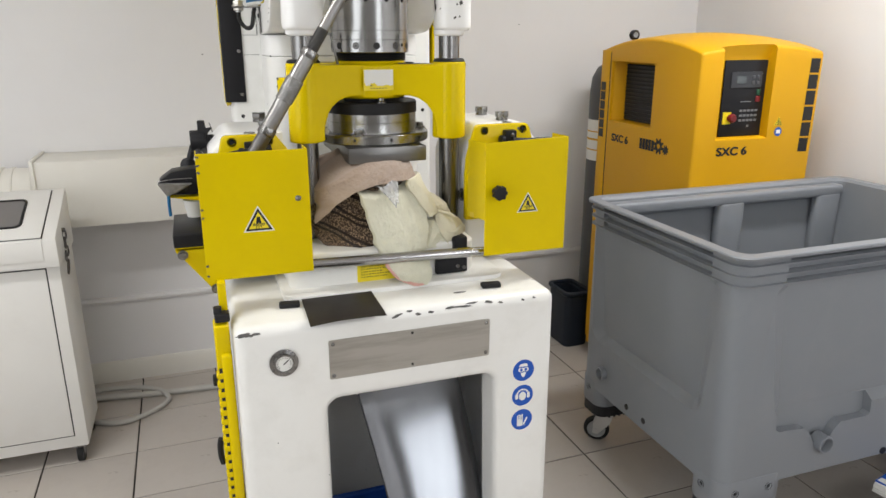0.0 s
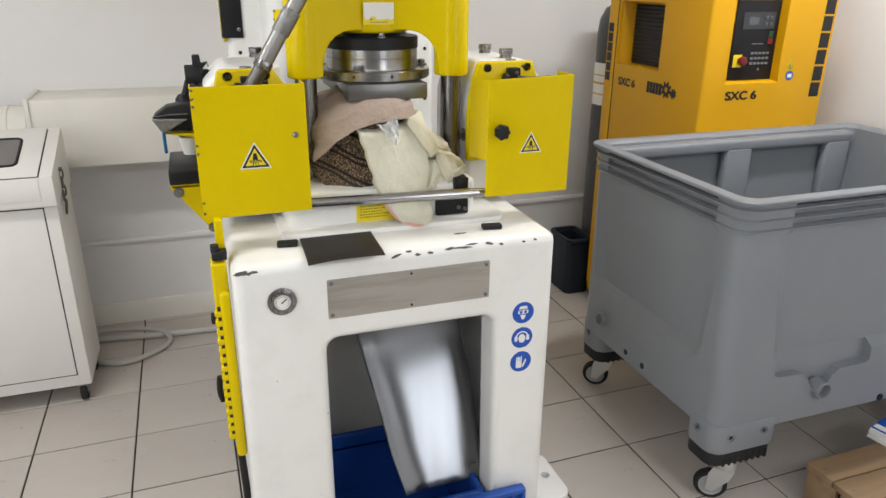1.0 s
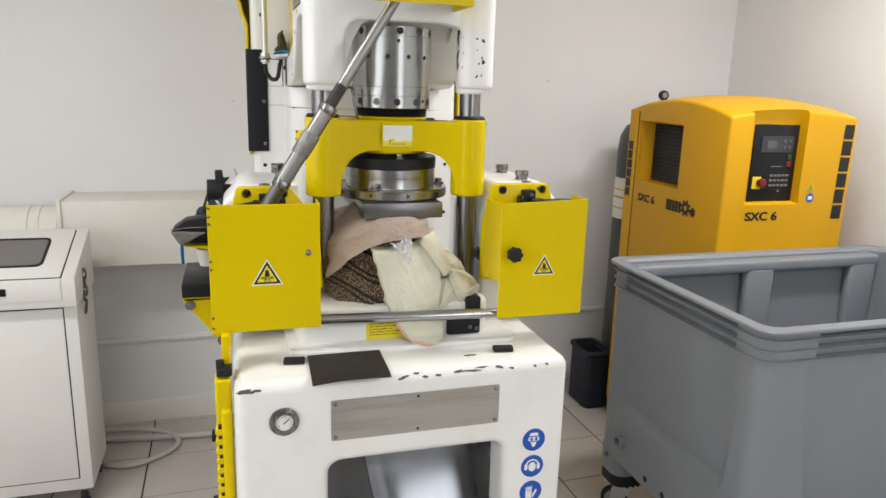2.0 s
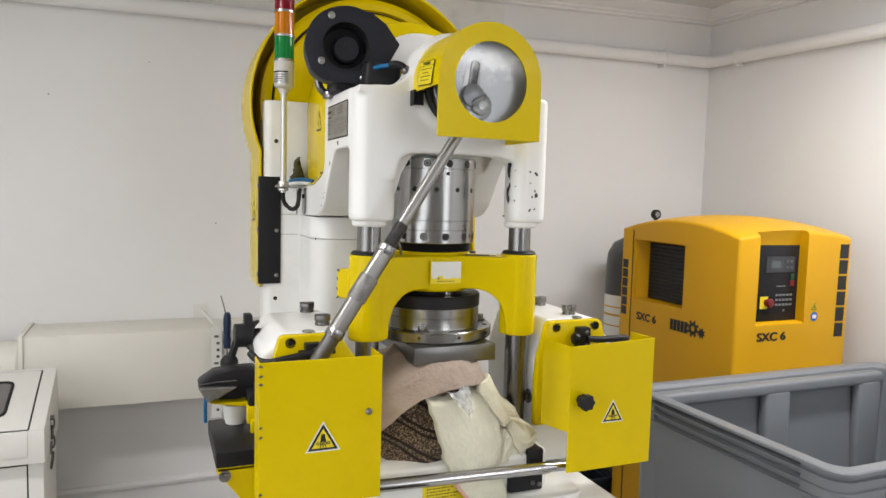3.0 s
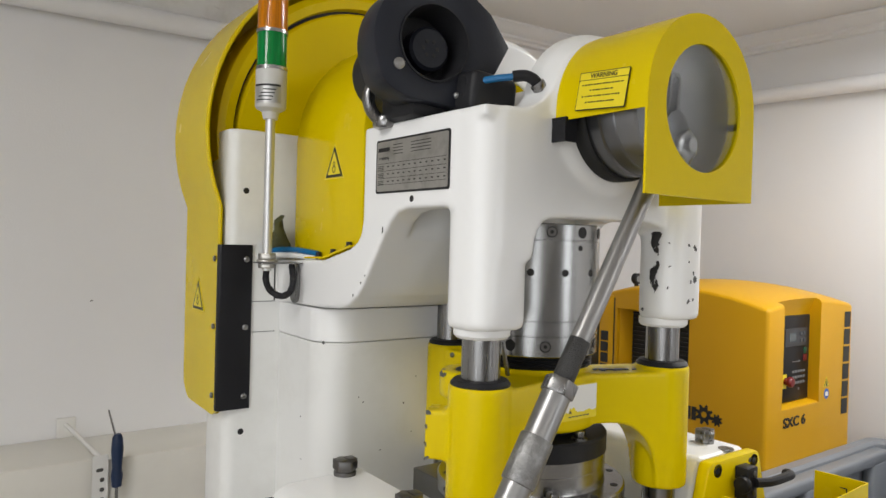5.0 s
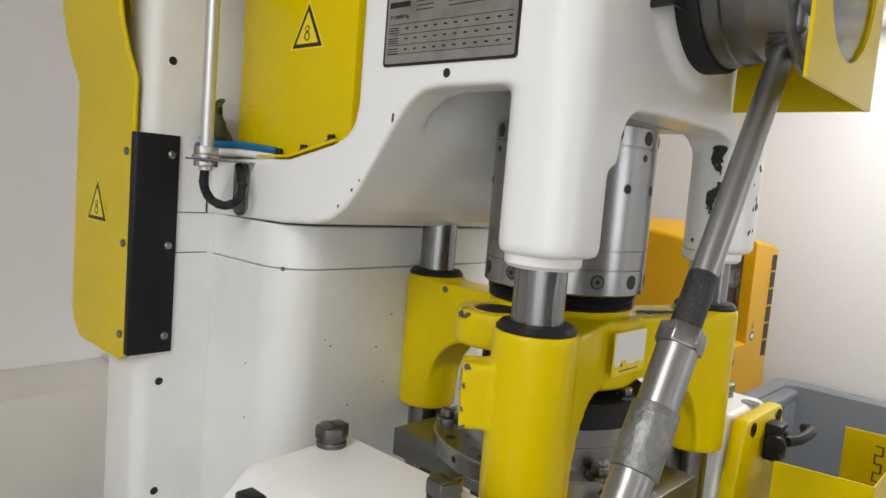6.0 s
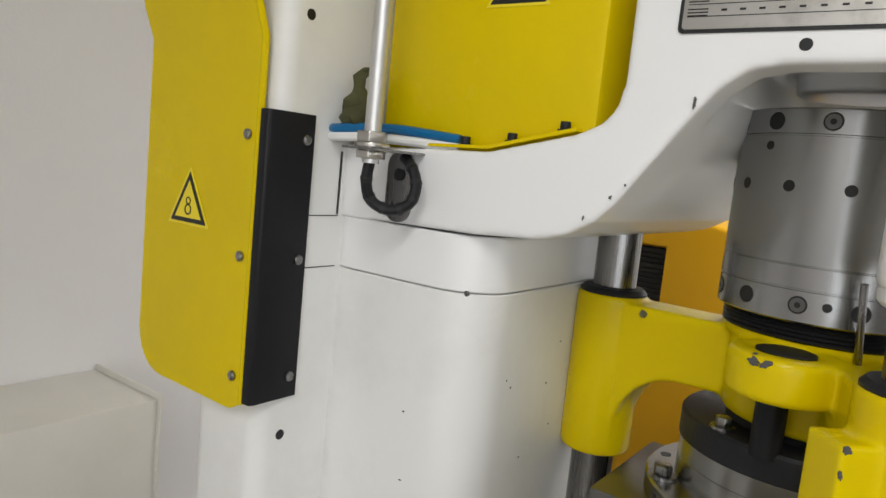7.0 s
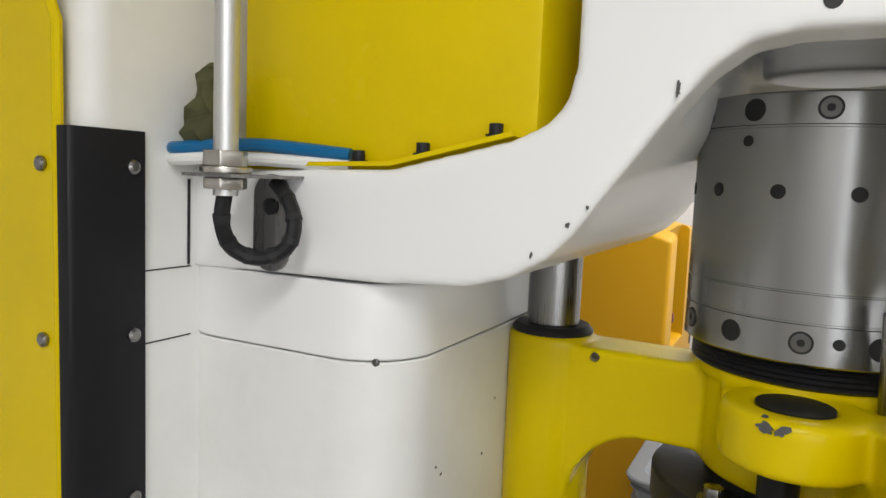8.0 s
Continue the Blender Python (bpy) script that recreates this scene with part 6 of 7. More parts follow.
loop = cloth("cream_rag", CREAM_CLOTH, "cream rag twisted into a loop over the clamp", between([(0.536, 1.70, 1.122), (0.54, 1.68, 1.09), (0.552, 1.668, 1.055), (0.566, 1.664, 1.036)], [(0.578, 1.72, 1.112), (0.61, 1.705, 1.09), (0.618, 1.695, 1.06), (0.59, 1.672, 1.03)], 0.022, 0.02), 31, (0.35, -0.94), 0.009, 0.0, 26, 0.0007)
part("rolled_edge", tube(curve([(0.55, 1.672, 1.088), (0.566, 1.662, 1.074), (0.585, 1.66, 1.073), (0.604, 1.671, 1.08), (0.617, 1.69, 1.076), (0.62, 1.698, 1.06)]), 0.0052, 8), CREAM_CLOTH, loop)


def scrap_mesh():
    bm = bmesh.new()
    n = 16
    rows = []
    for j in range(n + 1):
        row = []
        for i in range(n + 1):
            s, t = i / n, j / n
            x = 0.385 + 0.058 * s + (0.43 - 0.385 - 0.058 * s) * t * 0.85
            z = 1.202 - 0.046 * t - 0.006 * math.sin(6 * s)
            q = Vector((x * 70, z * 70, 2))
            row.append(bm.verts.new((x, over_heap(x, z, 0.068)[1] - 0.007 * abs(noise.noise(q)) - 0.005 * noise.noise(q * 2.3), z)))
        rows.append(row)
    for a, b in zip(rows, rows[1:]):
        for i in range(n):
            bm.faces.new((a[i], a[i + 1], b[i + 1], b[i]))
    bmesh.ops.solidify(bm, geom=bm.faces[:], thickness=0.0004)
    return bm


single("plastic_scrap", scrap_mesh(), material("clear_film", (0.85, 0.86, 0.88), 0.18, vary=0.05, scale=30, bump=0.3, bump_scale=90, trans=0.65), (0.43, 1.675, 1.18), "crumpled scrap of clear plastic film on the towel", "plastic scrap", smooth=30)

# compressor
comp = thing("compressor", (2.05, 2.59, 0.0), "orange-yellow boxed screw compressor with a black control panel", "compressor")
X0, X1, Y0, Y1 = 1.765, 2.335, 2.235, 2.905
VY0, VY1, VZ0, VZ1 = 2.512, 2.822, 1.182, 1.44    # sunk grille in the side
NX0, NX1, NZ0 = 1.857, 2.098, 1.163               # niche of the control panel


def roof(x, y):
    u, v = (x - (X0 + X1) / 2) / ((X1 - X0) / 2), (y - (Y0 + Y1) / 2) / ((Y1 - Y0) / 2)
    return 1.486 + 0.024 * max(0.0, 1 - u * u) + 0.05 * max(0.0, 1 - v * v)


def hood_mesh(y0, y1):
    bm = box(X0 - 0.008, X1, y0, y1, 0.06, 1.48, 0.012, 4)
    bmesh.ops.subdivide_edges(bm, edges=[e for e in bm.edges if e.calc_length() > 0.2 and min(v.co.z for v in e.verts) > 1.4], cuts=9, use_grid_fill=True)
    for v in bm.verts:
        if v.co.z > 1.4:
            v.co.z += (roof(v.co.x, v.co.y) - 1.48) * min(1.0, (v.co.z - 1.4) / 0.07)
    return bm


def niche_cutter():
    """The sunk bay of the control panel, open to the roof, with a rounded sill."""
    bm = prism([(Y0 - 0.05, NZ0 - 0.004), (Y0 - 0.001, NZ0 - 0.002), (Y0 + 0.008, NZ0 + 0.003), (Y0 + 0.0425, NZ0 + 0.006), (Y0 + 0.0425, 1.456), (Y0 + 0.036, 1.478), (Y0 + 0.012, 1.54), (Y0 - 0.05, 1.64)], NX0, NX1, "x")
    for v in bm.verts:
        if v.co.y < Y0 + 0.004:
            v.co.x += 0.003 if v.co.x > 2.0 else -0.003
    return bm


body = part("housing", carve(hood_mesh(Y0, Y1), [box(X0 - 0.05, X0 + 0.06, VY0, VY1, VZ0, VZ1), niche_cutter()]), ORANGE, comp, "orange-yellow moulded hood", 30)
part("plinth", box(X0 + 0.03, X1 - 0.03, Y0 + 0.03, Y1 - 0.03, 0.0, 0.06), BLACK, comp)
part("side_seam", prism([(2.832, 0.1), (2.838, 0.1), (2.838, 1.478), (2.832, 1.478)], X0 - 0.0087, X0 - 0.0075, "x"), INK_AND_HOLES, body)
part("rear_edge", box(X0 - 0.012, X0 + 0.002, 2.838, Y1, 0.1, 1.486, 0.005), ORANGE, body)
ventf = part("vent_grille", box(X0 + 0.052, X0 + 0.059, VY0 + 0.004, VY1 - 0.028, VZ0 + 0.004, VZ1 - 0.012), INK_AND_HOLES, body, "black slatted air grille sunk in the side")
part("reveal", prism([(X0 + 0.0585, VY1 - 0.03), (X0 + 0.0585, VY1 - 0.001), (X0 + 0.002, VY1 - 0.001), (X0 + 0.002, VY1 - 0.006)], VZ0 + 0.001, VZ1 - 0.001, "z"), ORANGE, body)
for k in range(15):
    part("slat", moved(box(-0.006, 0.0, VY0 + 0.006, VY1 - 0.03, -0.0032, 0.0032), Matrix.Translation((X0 + 0.0525, 0, VZ0 + 0.014 + 0.0162 * k)) @ Matrix.Rotation(radians(25), 4, "Y")), BLACK, ventf)
PANEL_KEY = material("panel_keys", (0.07, 0.075, 0.085), 0.45, vary=0.05)
DARKRED = material("dark_red_plastic", (0.16, 0.012, 0.014), 0.35, vary=0.08, scale=40)
cp = part("control_panel", box(1.866, 2.066, Y0 + 0.005, Y0 + 0.0115, 1.17, 1.458, 0.002), BLACKMETAL, comp, "black control panel with display and emergency stop")
fy = Y0 + 0.0048
part("display_bezel", moved(prism(rounded(-0.07, 0.075, -0.03, 0.03, 0.004), 0, 0.003, "z"), facing_front(1.968, fy, 1.385)), material("bezel_grey", (0.035, 0.038, 0.045), 0.4, vary=0.05), cp)
part("display", moved(box(-0.022, 0.022, -0.014, 0.014, 0, 0.0042), facing_front(1.945, fy, 1.385)), material("lcd", (0.09, 0.105, 0.11), 0.2, vary=0.05), cp)
for k, (dx, dz) in enumerate([(0.012, 0.01), (0.034, 0.01), (0.012, -0.012), (0.034, -0.012)]):
    part("key", moved(box(-0.007, 0.007, -0.006, 0.006, 0, 0.005, 0.001), facing_front(1.99 + dx, fy, 1.385 + dz)), PANEL_KEY, cp)
part("green_key", moved(box(-0.009, 0.009, -0.011, 0.011, 0, 0.003, 0.001), facing_front(2.035, fy, 1.337)), material("green_key", (0.012, 0.07, 0.035), 0.4), cp)
part("red_key", moved(box(-0.011, 0.011, -0.011, 0.011, 0, 0.003, 0.001), facing_front(2.035, fy, 1.312)), DARKRED, cp)
part("stop_plate", moved(box(-0.018, 0.02, -0.022, 0.024, 0, 0.002), facing_front(1.896, fy, 1.24)), SIGNYELLOW, cp)
part("emergency_stop", merge(rod((1.908, fy, 1.242), (1.908, fy - 0.012, 1.242), 0.012), lathe([(0, -0.03), (0.013, -0.028), (0.017, -0.022), (0.017, -0.014), (0.014, -0.012), (0, -0.012)], (1.908, fy, 1.242), "y", 28)), DARKRED, cp, "red mushroom stop button")
LEGEND = material("grey_legend", (0.16, 0.165, 0.17), 0.5, vary=0.1, scale=60)
rows = []
for r0 in range(3):
    for q in range(5):
        rows.append((-0.05 + 0.021 * q, -0.034 + 0.021 * q, 0.022 - 0.022 * r0, 0.032 - 0.022 * r0))
part("legend", strips(rows, facing_front(1.998, fy, 1.245) @ Matrix.Scale(0.85, 4), 0.0008), LEGEND, cp)
part("legend", strips([(-0.03, 0.03, -0.002, 0.002), (0.02, 0.03, -0.115, -0.105), (-0.085, -0.06, 0.12, 0.124), (0.05, 0.08, 0.12, 0.124)], facing_front(1.98, fy, 1.302) @ Matrix.Scale(0.85, 4), 0.0008), LEGEND, cp)
cp.location = (0.03, 0.0305, 0.0)
# lettering and marks on the housing
part("model_name", bold_type("SXC 6", 0.048, facing_front(1.938, Y0 - 0.0008, 1.1165) @ Matrix.Diagonal((1.14, 0.92, 1, 1)), 0.0006, 0.0023), INK_AND_HOLES, body)
part("model_name", bold_type("SXC 6", 0.045, facing_west(X0 - 0.0086, 2.727, 1.109) @ Matrix.Diagonal((1.07, 1, 1, 1)), 0.0006, 0.0022), INK_AND_HOLES, body)
def brand_block(m, length, h):
    """A row of six plain upright blocks, each a mark of its own."""
    w = length / 6
    for k in range(6):
        a = -length / 2 + w * k
        poly = [(a, -h / 2), (a + w * 0.88, -h / 2), (a + w * 0.88, h / 2), (a, h / 2)]
        part("brand_mark", flat(poly, m, 0.0008), INK_AND_HOLES, body)


brand_block(facing_front(2.292, Y0 - 0.0003, 1.285) @ Matrix.Rotation(radians(89), 4, "Z"), 0.37, 0.046)
brand_block(facing_west(X0 - 0.0125, 2.876, 1.228) @ Matrix.Rotation(radians(90), 4, "Z"), 0.25, 0.036)
gear = [((0.024 + 0.005 * (1 if (i // 2) % 2 else -1)) * math.cos(2 * math.pi * i / 32), (0.024 + 0.005 * (1 if (i // 2) % 2 else -1)) * math.sin(2 * math.pi * i / 32)) for i in range(32)]
m = facing_west(X0 - 0.0086, 2.487, 1.112) @ Matrix.Scale(1.18, 4)
for k in range(5):
    part("brand_mark", strips([(-0.075 + 0.0175 * k, -0.0605 + 0.0175 * k, -0.018, 0.02)], m, 0.0008), INK_AND_HOLES, body)
part("gear_mark", flat([(x + 0.035, y + 0.004) for x, y in gear], m, 0.0008, holes=[ring(0.035, 0.004, 0.009, 14)]), INK_AND_HOLES, body)
part("gear_mark", flat([(0.6 * x + 0.075, 0.6 * y - 0.004) for x, y in gear], m, 0.0008), INK_AND_HOLES, body)
warning_triangle(body, facing_front(1.798, VY1 - 0.0068, 1.24) @ Matrix.Rotation(radians(-5), 4, "Y"), 0.038, "loops", False)
warning_triangle(body, facing_front(2.15, Y0 - 0.0003, 1.221), 0.034, "gears", False)
part("round_sticker", flat(ring(0, 0, 0.018, 24), facing_front(2.153, Y0 - 0.0003, 1.185)), SIGNBLUE, body)
part("pictogram", flat(rounded(-0.01, 0.01, -0.007, 0.007, 0.001, 1), facing_front(2.153, Y0 - 0.0012, 1.185)), PAPER, body)
gp = part("top_gauge", merge(rod((1.85, 2.81, 1.48), (1.85, 2.81, 1.53), 0.008), rod((1.85, 2.80, 1.55), (1.85, 2.82, 1.55), 0.021, seg=28, bev=0.002)), BLACK, comp, "small round gauge on the compressor roof")
part("dial", rod((1.85, 2.7995, 1.55), (1.85, 2.799, 1.55), 0.012, seg=28), GREY, gp)

# gas bottle behind the compressor
bottle = thing("gas_bottle", (1.955, 3.12, 0.0), "dark gas bottle with a white label", "gas bottle")
part("body", lathe([(0, 0), (0.1, 0.0), (0.107, 0.02), (0.107, 1.28), (0.1, 1.35), (0.075, 1.4), (0.03, 1.425), (0, 1.43)], (1.955, 3.12, 0), "z", 36), material("bottle_grey", (0.07, 0.072, 0.075), 0.4, vary=0.1), bottle)
part("label", lathe([(0.1074, 0.95), (0.1078, 0.95), (0.1078, 1.15), (0.1074, 1.15)], (1.955, 3.12, 0), "z", 36), PAPER, bottle)
part("label_print", merge(*[lathe([(0.108, z), (0.1083, z), (0.1083, z + h), (0.108, z + h)], (1.955, 3.12, 0), "z", 36) for z, h in ((1.09, 0.006), (1.05, 0.01), (1.0, 0.006))]), ORANGE, bottle)

# dark bin between press and tub
bin_ = thing("waste_bin", (1.75, 3.08, 0.0), "dark navy plastic bin standing by the wall", "bin")
part("body", prism(rounded(1.685, 1.82, 2.98, 3.18, 0.03), 0.0, 0.28, "z", 0.006, 1, holes=[rounded(1.695, 1.81, 2.99, 3.17, 0.025)]), NAVY, bin_)
part("rim", prism(rounded(1.675, 1.83, 2.97, 3.19, 0.035), 0.28, 0.30, "z", 0.004, 1, holes=[rounded(1.695, 1.81, 2.99, 3.17, 0.025)]), NAVY, bin_)
part("content", box(1.692, 1.813, 2.987, 3.173, 0.01, 0.22, 0.02), NAVY, bin_)

# wheeled grey tub
tub = thing("pallet_box", (1.9, 1.83, 0.0), "large grey plastic pallet box on swivel castors", "pallet box")
TX0, TX1, TY0, TY1 = 1.305, 2.5, 1.44, 2.222


def tub_ring(grow, r):
    return rounded(TX0 - grow, TX1 + grow, TY0 - grow, TY1 + grow, r, 12)


def skirt_ring():
    """The foot of the wall, a little wider to the front than the rim."""
    return [(x, y - 0.024 * (TY1 - y) / (TY1 - TY0)) for x, y in tub_ring(-0.012, 0.05)]


shell, rings = loft([(skirt_ring(), 0.272), (tub_ring(-0.012, 0.05), 0.893), (tub_ring(-0.01, 0.05), 0.8955), (tub_ring(-0.001, 0.052), 0.897), (tub_ring(-0.001, 0.052), 0.9), (tub_ring(-0.01, 0.05), 0.9015), (tub_ring(-0.01, 0.05), 0.9245), (tub_ring(0.0, 0.052), 0.926), (tub_ring(0.0, 0.052), 0.9292), (tub_ring(-0.009, 0.05), 0.931), (tub_ring(-0.009, 0.05), 0.954), (tub_ring(0.002, 0.052), 0.9555), (tub_ring(0.002, 0.052), 0.959), (tub_ring(-0.008, 0.05), 0.961), (tub_ring(-0.006, 0.05), 0.974), (tub_ring(0.01, 0.055), 0.977), (tub_ring(0.012, 0.055), 0.985), (tub_ring(0.009, 0.055), 0.988), (tub_ring(-0.024, 0.045), 0.988), (tub_ring(-0.034, 0.04), 0.978), (tub_ring(-0.085, 0.04), 0.33)])
shell.faces.new(rings[-1])
shell.faces.new(rings[0][::-1])
bmesh.ops.recalc_face_normals(shell, faces=shell.faces)


def sunk(axis, u0, u1, v0, v1, depth, slope, r=0.03, lead=0.024, taper=0.0):
    """A sunk field with sloping sides that draw in towards the foot, as a body to cut with."""
    bm, ends = loft([(rounded(u0, u1, v0, v1, r, 6), -0.03), (rounded(u0, u1, v0, v1, r, 6), 0.0), (rounded(u0 + slope, u1 - slope, v0 + min(slope, 0.024), v1 - min(slope, 0.006), max(0.004, r - slope * 0.5), 6), depth)])
    bm.faces.new(ends[0])
    bm.faces.new(ends[-1])
    for v in bm.verts:
        u, w, d = v.co
        if taper and d > 0:
            d *= 1.0 - 0.55 * (w - v0) / (v1 - v0)
        u -= taper * (1 - (w - v0) / (v1 - v0)) * (2 * (u - u0) / (u1 - u0) - 1)
        v.co = (TX0 + 0.012 + d, u, w) if axis == "x" else (u, TY0 + 0.012 + d - lead * max(0.0, 0.895 - w) / 0.623, w)
    bmesh.ops.recalc_face_normals(bm, faces=bm.faces)
    return bm


recess = prism([(1.503, 0.504), (1.503, 0.445), (1.515, 0.434), (1.61, 0.428), (1.64, 0.40), (1.655, 0.372), (1.715, 0.372), (1.73, 0.40), (1.755, 0.422), (1.86, 0.422), (1.872, 0.432), (1.872, 0.494)], TY0 - 0.04, TY0 + 0.03, "y")
for v in recess.verts:
    if v.co.y > TY0 and v.co.z < 0.46:
        v.co.y -= 0.008
bands = []
for z0, z1 in ((0.9025, 0.9235), (0.932, 0.953), (0.962, 0.9735)):
    bands += [sunk("x", 1.56, 2.12, z0, z1, 0.012, 0.003, 0.004, 0.0), sunk("y", 1.475, 2.34, z0, z1, 0.012, 0.003, 0.004, 0.0)]
shell = carve(shell, [sunk("x", 1.513, 2.181, 0.468, 0.8925, 0.028, 0.045, 0.045, 0.0, 0.034), sunk("y", 1.443, 2.361, 0.472, 0.8925, 0.03, 0.045, 0.045, 0.024, 0.05), recess] + bands)
tub_body = part("tub", shell, GREY, tub, "grey moulded plastic tub", 20)
FORK = material("zinc_fork", (0.55, 0.55, 0.54), 0.38, 0.7, vary=0.08, scale=20, bump=0.1, bump_scale=120)
WHEEL = material("grey_wheel", (0.33, 0.34, 0.35), 0.5, vary=0.06, scale=20)
# pillars inside, feet and castors
for x in (1.89, 2.37):
    part("inner_pillar", box(x - 0.062, x + 0.062, TY1 - 0.085, TY1 - 0.045, 0.34, 0.945, 0.016, 3), GREY, tub_body)
part("inner_ledge", box(TX0 + 0.06, TX1 - 0.06, TY1 - 0.0845, TY1 - 0.03, 0.928, 0.972, 0.012, 3), GREY, tub_body)
FW, FD = 0.248, 0.14
for fx, fy_ in ((TX0 + 0.0112, TY0 - 0.0128), (TX1 - FW - 0.0095, TY0 - 0.0128), (TX0 + 0.0112, TY1 - FD - 0.0095), (TX1 - FW - 0.0095, TY1 - FD - 0.0095)):
    front = fy_ < 1.7
    ft = part("corner_foot", prism(rounded(fx, fx + FW, fy_, fy_ + FD, 0.045), 0.203, 0.30, "z", 0.003, 2), GREY, tub_body)
    for d in (0.06, 0.182):
        part("bolt_hole", merge(lathe([(0.0125, fy_ - 0.0015), (0.0125, fy_ + 0.001), (0.009, fy_ + 0.001), (0.006, fy_), (0, fy_)], (fx + d, 0, 0.26), "y", 18)), BLACK, ft)
    part("bolt_hole", merge(lathe([(0.0125, fx - 0.0015), (0.0125, fx + 0.001), (0.009, fx + 0.001), (0.006, fx), (0, fx)], (0, fy_ + 0.076, 0.262), "x", 18)), BLACK, ft)
    castor = part("castor", merge(prism(rounded(fx + 0.004, fx + FW - 0.01, fy_ + 0.004, fy_ + FD - 0.006, 0.04), 0.158, 0.2035, "z", 0.003, 1), *[box(fx + 0.05 + 0.022 * k, fx + 0.058 + 0.022 * k, fy_ + 0.0025, fy_ + 0.01, 0.155, 0.185, 0.001) for k in range(8)]), BLACK, tub, "swivel castor with a grey wheel and black tyre")
    wx, wy = fx + 0.07, fy_ + (0.06 if front else 0.11)
    turn_c = Matrix.Translation((wx, wy, 0)) @ Matrix.Rotation(radians(-127), 4, "Z") @ Matrix.Translation((-wx, -wy, 0))
    for sx in (-1, 1):
        part("fork_plate", moved(prism([(wy - 0.014, 0.036), (wy + 0.006, 0.032), (wy + 0.05, 0.082), (wy + 0.062, 0.118), (wy + 0.0, 0.124), (wy - 0.012, 0.095)], wx + sx * 0.019 - 0.0015, wx + sx * 0.019 + 0.0015, "x"), turn_c), FORK, castor)
    part("fork_head", moved(merge(box(wx - 0.0205, wx + 0.0205, wy + 0.0, wy + 0.062, 0.116, 0.122, 0.001), rod((wx, wy + 0.036, 0.12), (wx, wy + 0.036, 0.159), 0.03, seg=24, bev=0.003)), turn_c), FORK, castor)
    part("axle", moved(rod((wx - 0.024, wy, 0.05), (wx + 0.024, wy, 0.05), 0.0065, seg=6), turn_c), FORK, castor)
    part("tyre", moved(lathe([(0.036, -0.014), (0.045, -0.015), (0.05, -0.007), (0.05, 0.007), (0.045, 0.015), (0.036, 0.014)], (wx, wy, 0.05), "x", 36), turn_c), RUBBER, castor)
    part("wheel", moved(lathe([(0, -0.012), (0.012, -0.014), (0.014, -0.008), (0.032, -0.008), (0.037, -0.013), (0.037, 0.013), (0.032, 0.008), (0.014, 0.008), (0.012, 0.014), (0, 0.012)], (wx, wy, 0.05), "x", 32), turn_c), WHEEL, castor)
for x, z in ((1.953, 0.283), (2.02, 0.283)):
    part("bolt_hole", rod((x, TY0 - 0.014, z), (x, TY0 + 0.01, z), 0.012, seg=18), BLACK, tub_body)
for y in (1.903, 1.804):
    part("bolt_hole", rod((TX0 + 0.0112, y, 0.304), (TX0 + 0.02, y, 0.304), 0.011, seg=18), BLACK, tub_body)
part("side_spout", moved(lathe([(0.024, 0.004), (0.024, -0.02), (0.019, -0.02), (0.019, 0.004)], (0, 0, 0), "x", 24), Matrix.Translation((TX0 + 0.012, 2.058, 0.36))), GREY, tub_body)
part("drain_spout", merge(moved(lathe([(0.028, 0.02), (0.028, -0.022), (0.0265, -0.024), (0.0235, -0.024), (0.022, -0.022), (0.022, 0.0), (0, 0.0)], (0, 0, 0), "y", 32), Matrix.Translation((1.685, TY0 - 0.008, 0.368)))), GREY, tub_body, "round drain spout")

# white cabinet
cab = thing("machine_cabinet", (-0.9, 2.82, 0.0), "white sheet-metal cabinet with a sloping windowed lid on castors", "cabinet")
KX0, KX1, KY0, KY1 = -1.35, -0.5, 2.675, 2.965
part("body", box(KX0, KX1, KY0, KY1, 0.075, 0.789, 0.004), CABINET_WHITE, cab)
part("door", box(KX0 + 0.04, KX1 - 0.045, KY0 - 0.003, KY0 + 0.002, 0.125, 0.775, 0.001), CABINET_WHITE, cab)
part("door_gap", box(KX0 + 0.037, KX1 - 0.041, KY0 - 0.0006, KY0 + 0.001, 0.121, 0.779), INK_AND_HOLES, cab)
lid_side = [(KY1, 0.79), (KY0 - 0.035, 0.79), (KY0 - 0.035, 0.893), (KY1, 1.0)]
lidb = part("hood", prism(lid_side, KX0 - 0.01, KX1 + 0.008, "x", 0.004, 2), CABINET_WHITE, cab, "white sloping hood")
sl = math.degrees(math.atan2(0.107, 0.325))
mm = Matrix.Translation((KX1 - 0.20, KY0 + 0.1275, 0.9468)) @ Matrix.Rotation(radians(sl), 4, "X")
part("lid_gap", moved(box(-0.5, 0.168, -0.171, 0.155, 0.0, 0.0008), mm), INK_AND_HOLES, lidb)
part("lid_panel", moved(box(-0.5, 0.164, -0.168, 0.15, 0.0, 0.004, 0.001), mm), CABINET_WHITE, lidb)
part("lid_panel", box(KX1 - 0.70, KX1 - 0.036, KY0 - 0.039, KY0 - 0.034, 0.815, 0.888, 0.001), CABINET_WHITE, lidb)
wsh = rounded(-0.42, 0.098, -0.1, 0.092, 0.025, 6)
part("window_seal", moved(prism(wsh, 0.004, 0.008, "z", holes=[rounded(-0.412, 0.09, -0.092, 0.084, 0.02, 6)]), mm), RUBBER, lidb)
part("window_pane", moved(prism(rounded(-0.414, 0.092, -0.094, 0.086, 0.02, 6), 0.0042, 0.0055, "z"), mm), material("smoked_pane", (0.16, 0.15, 0.145), 0.08, vary=0.15, scale=6), lidb, "smoked window pane")
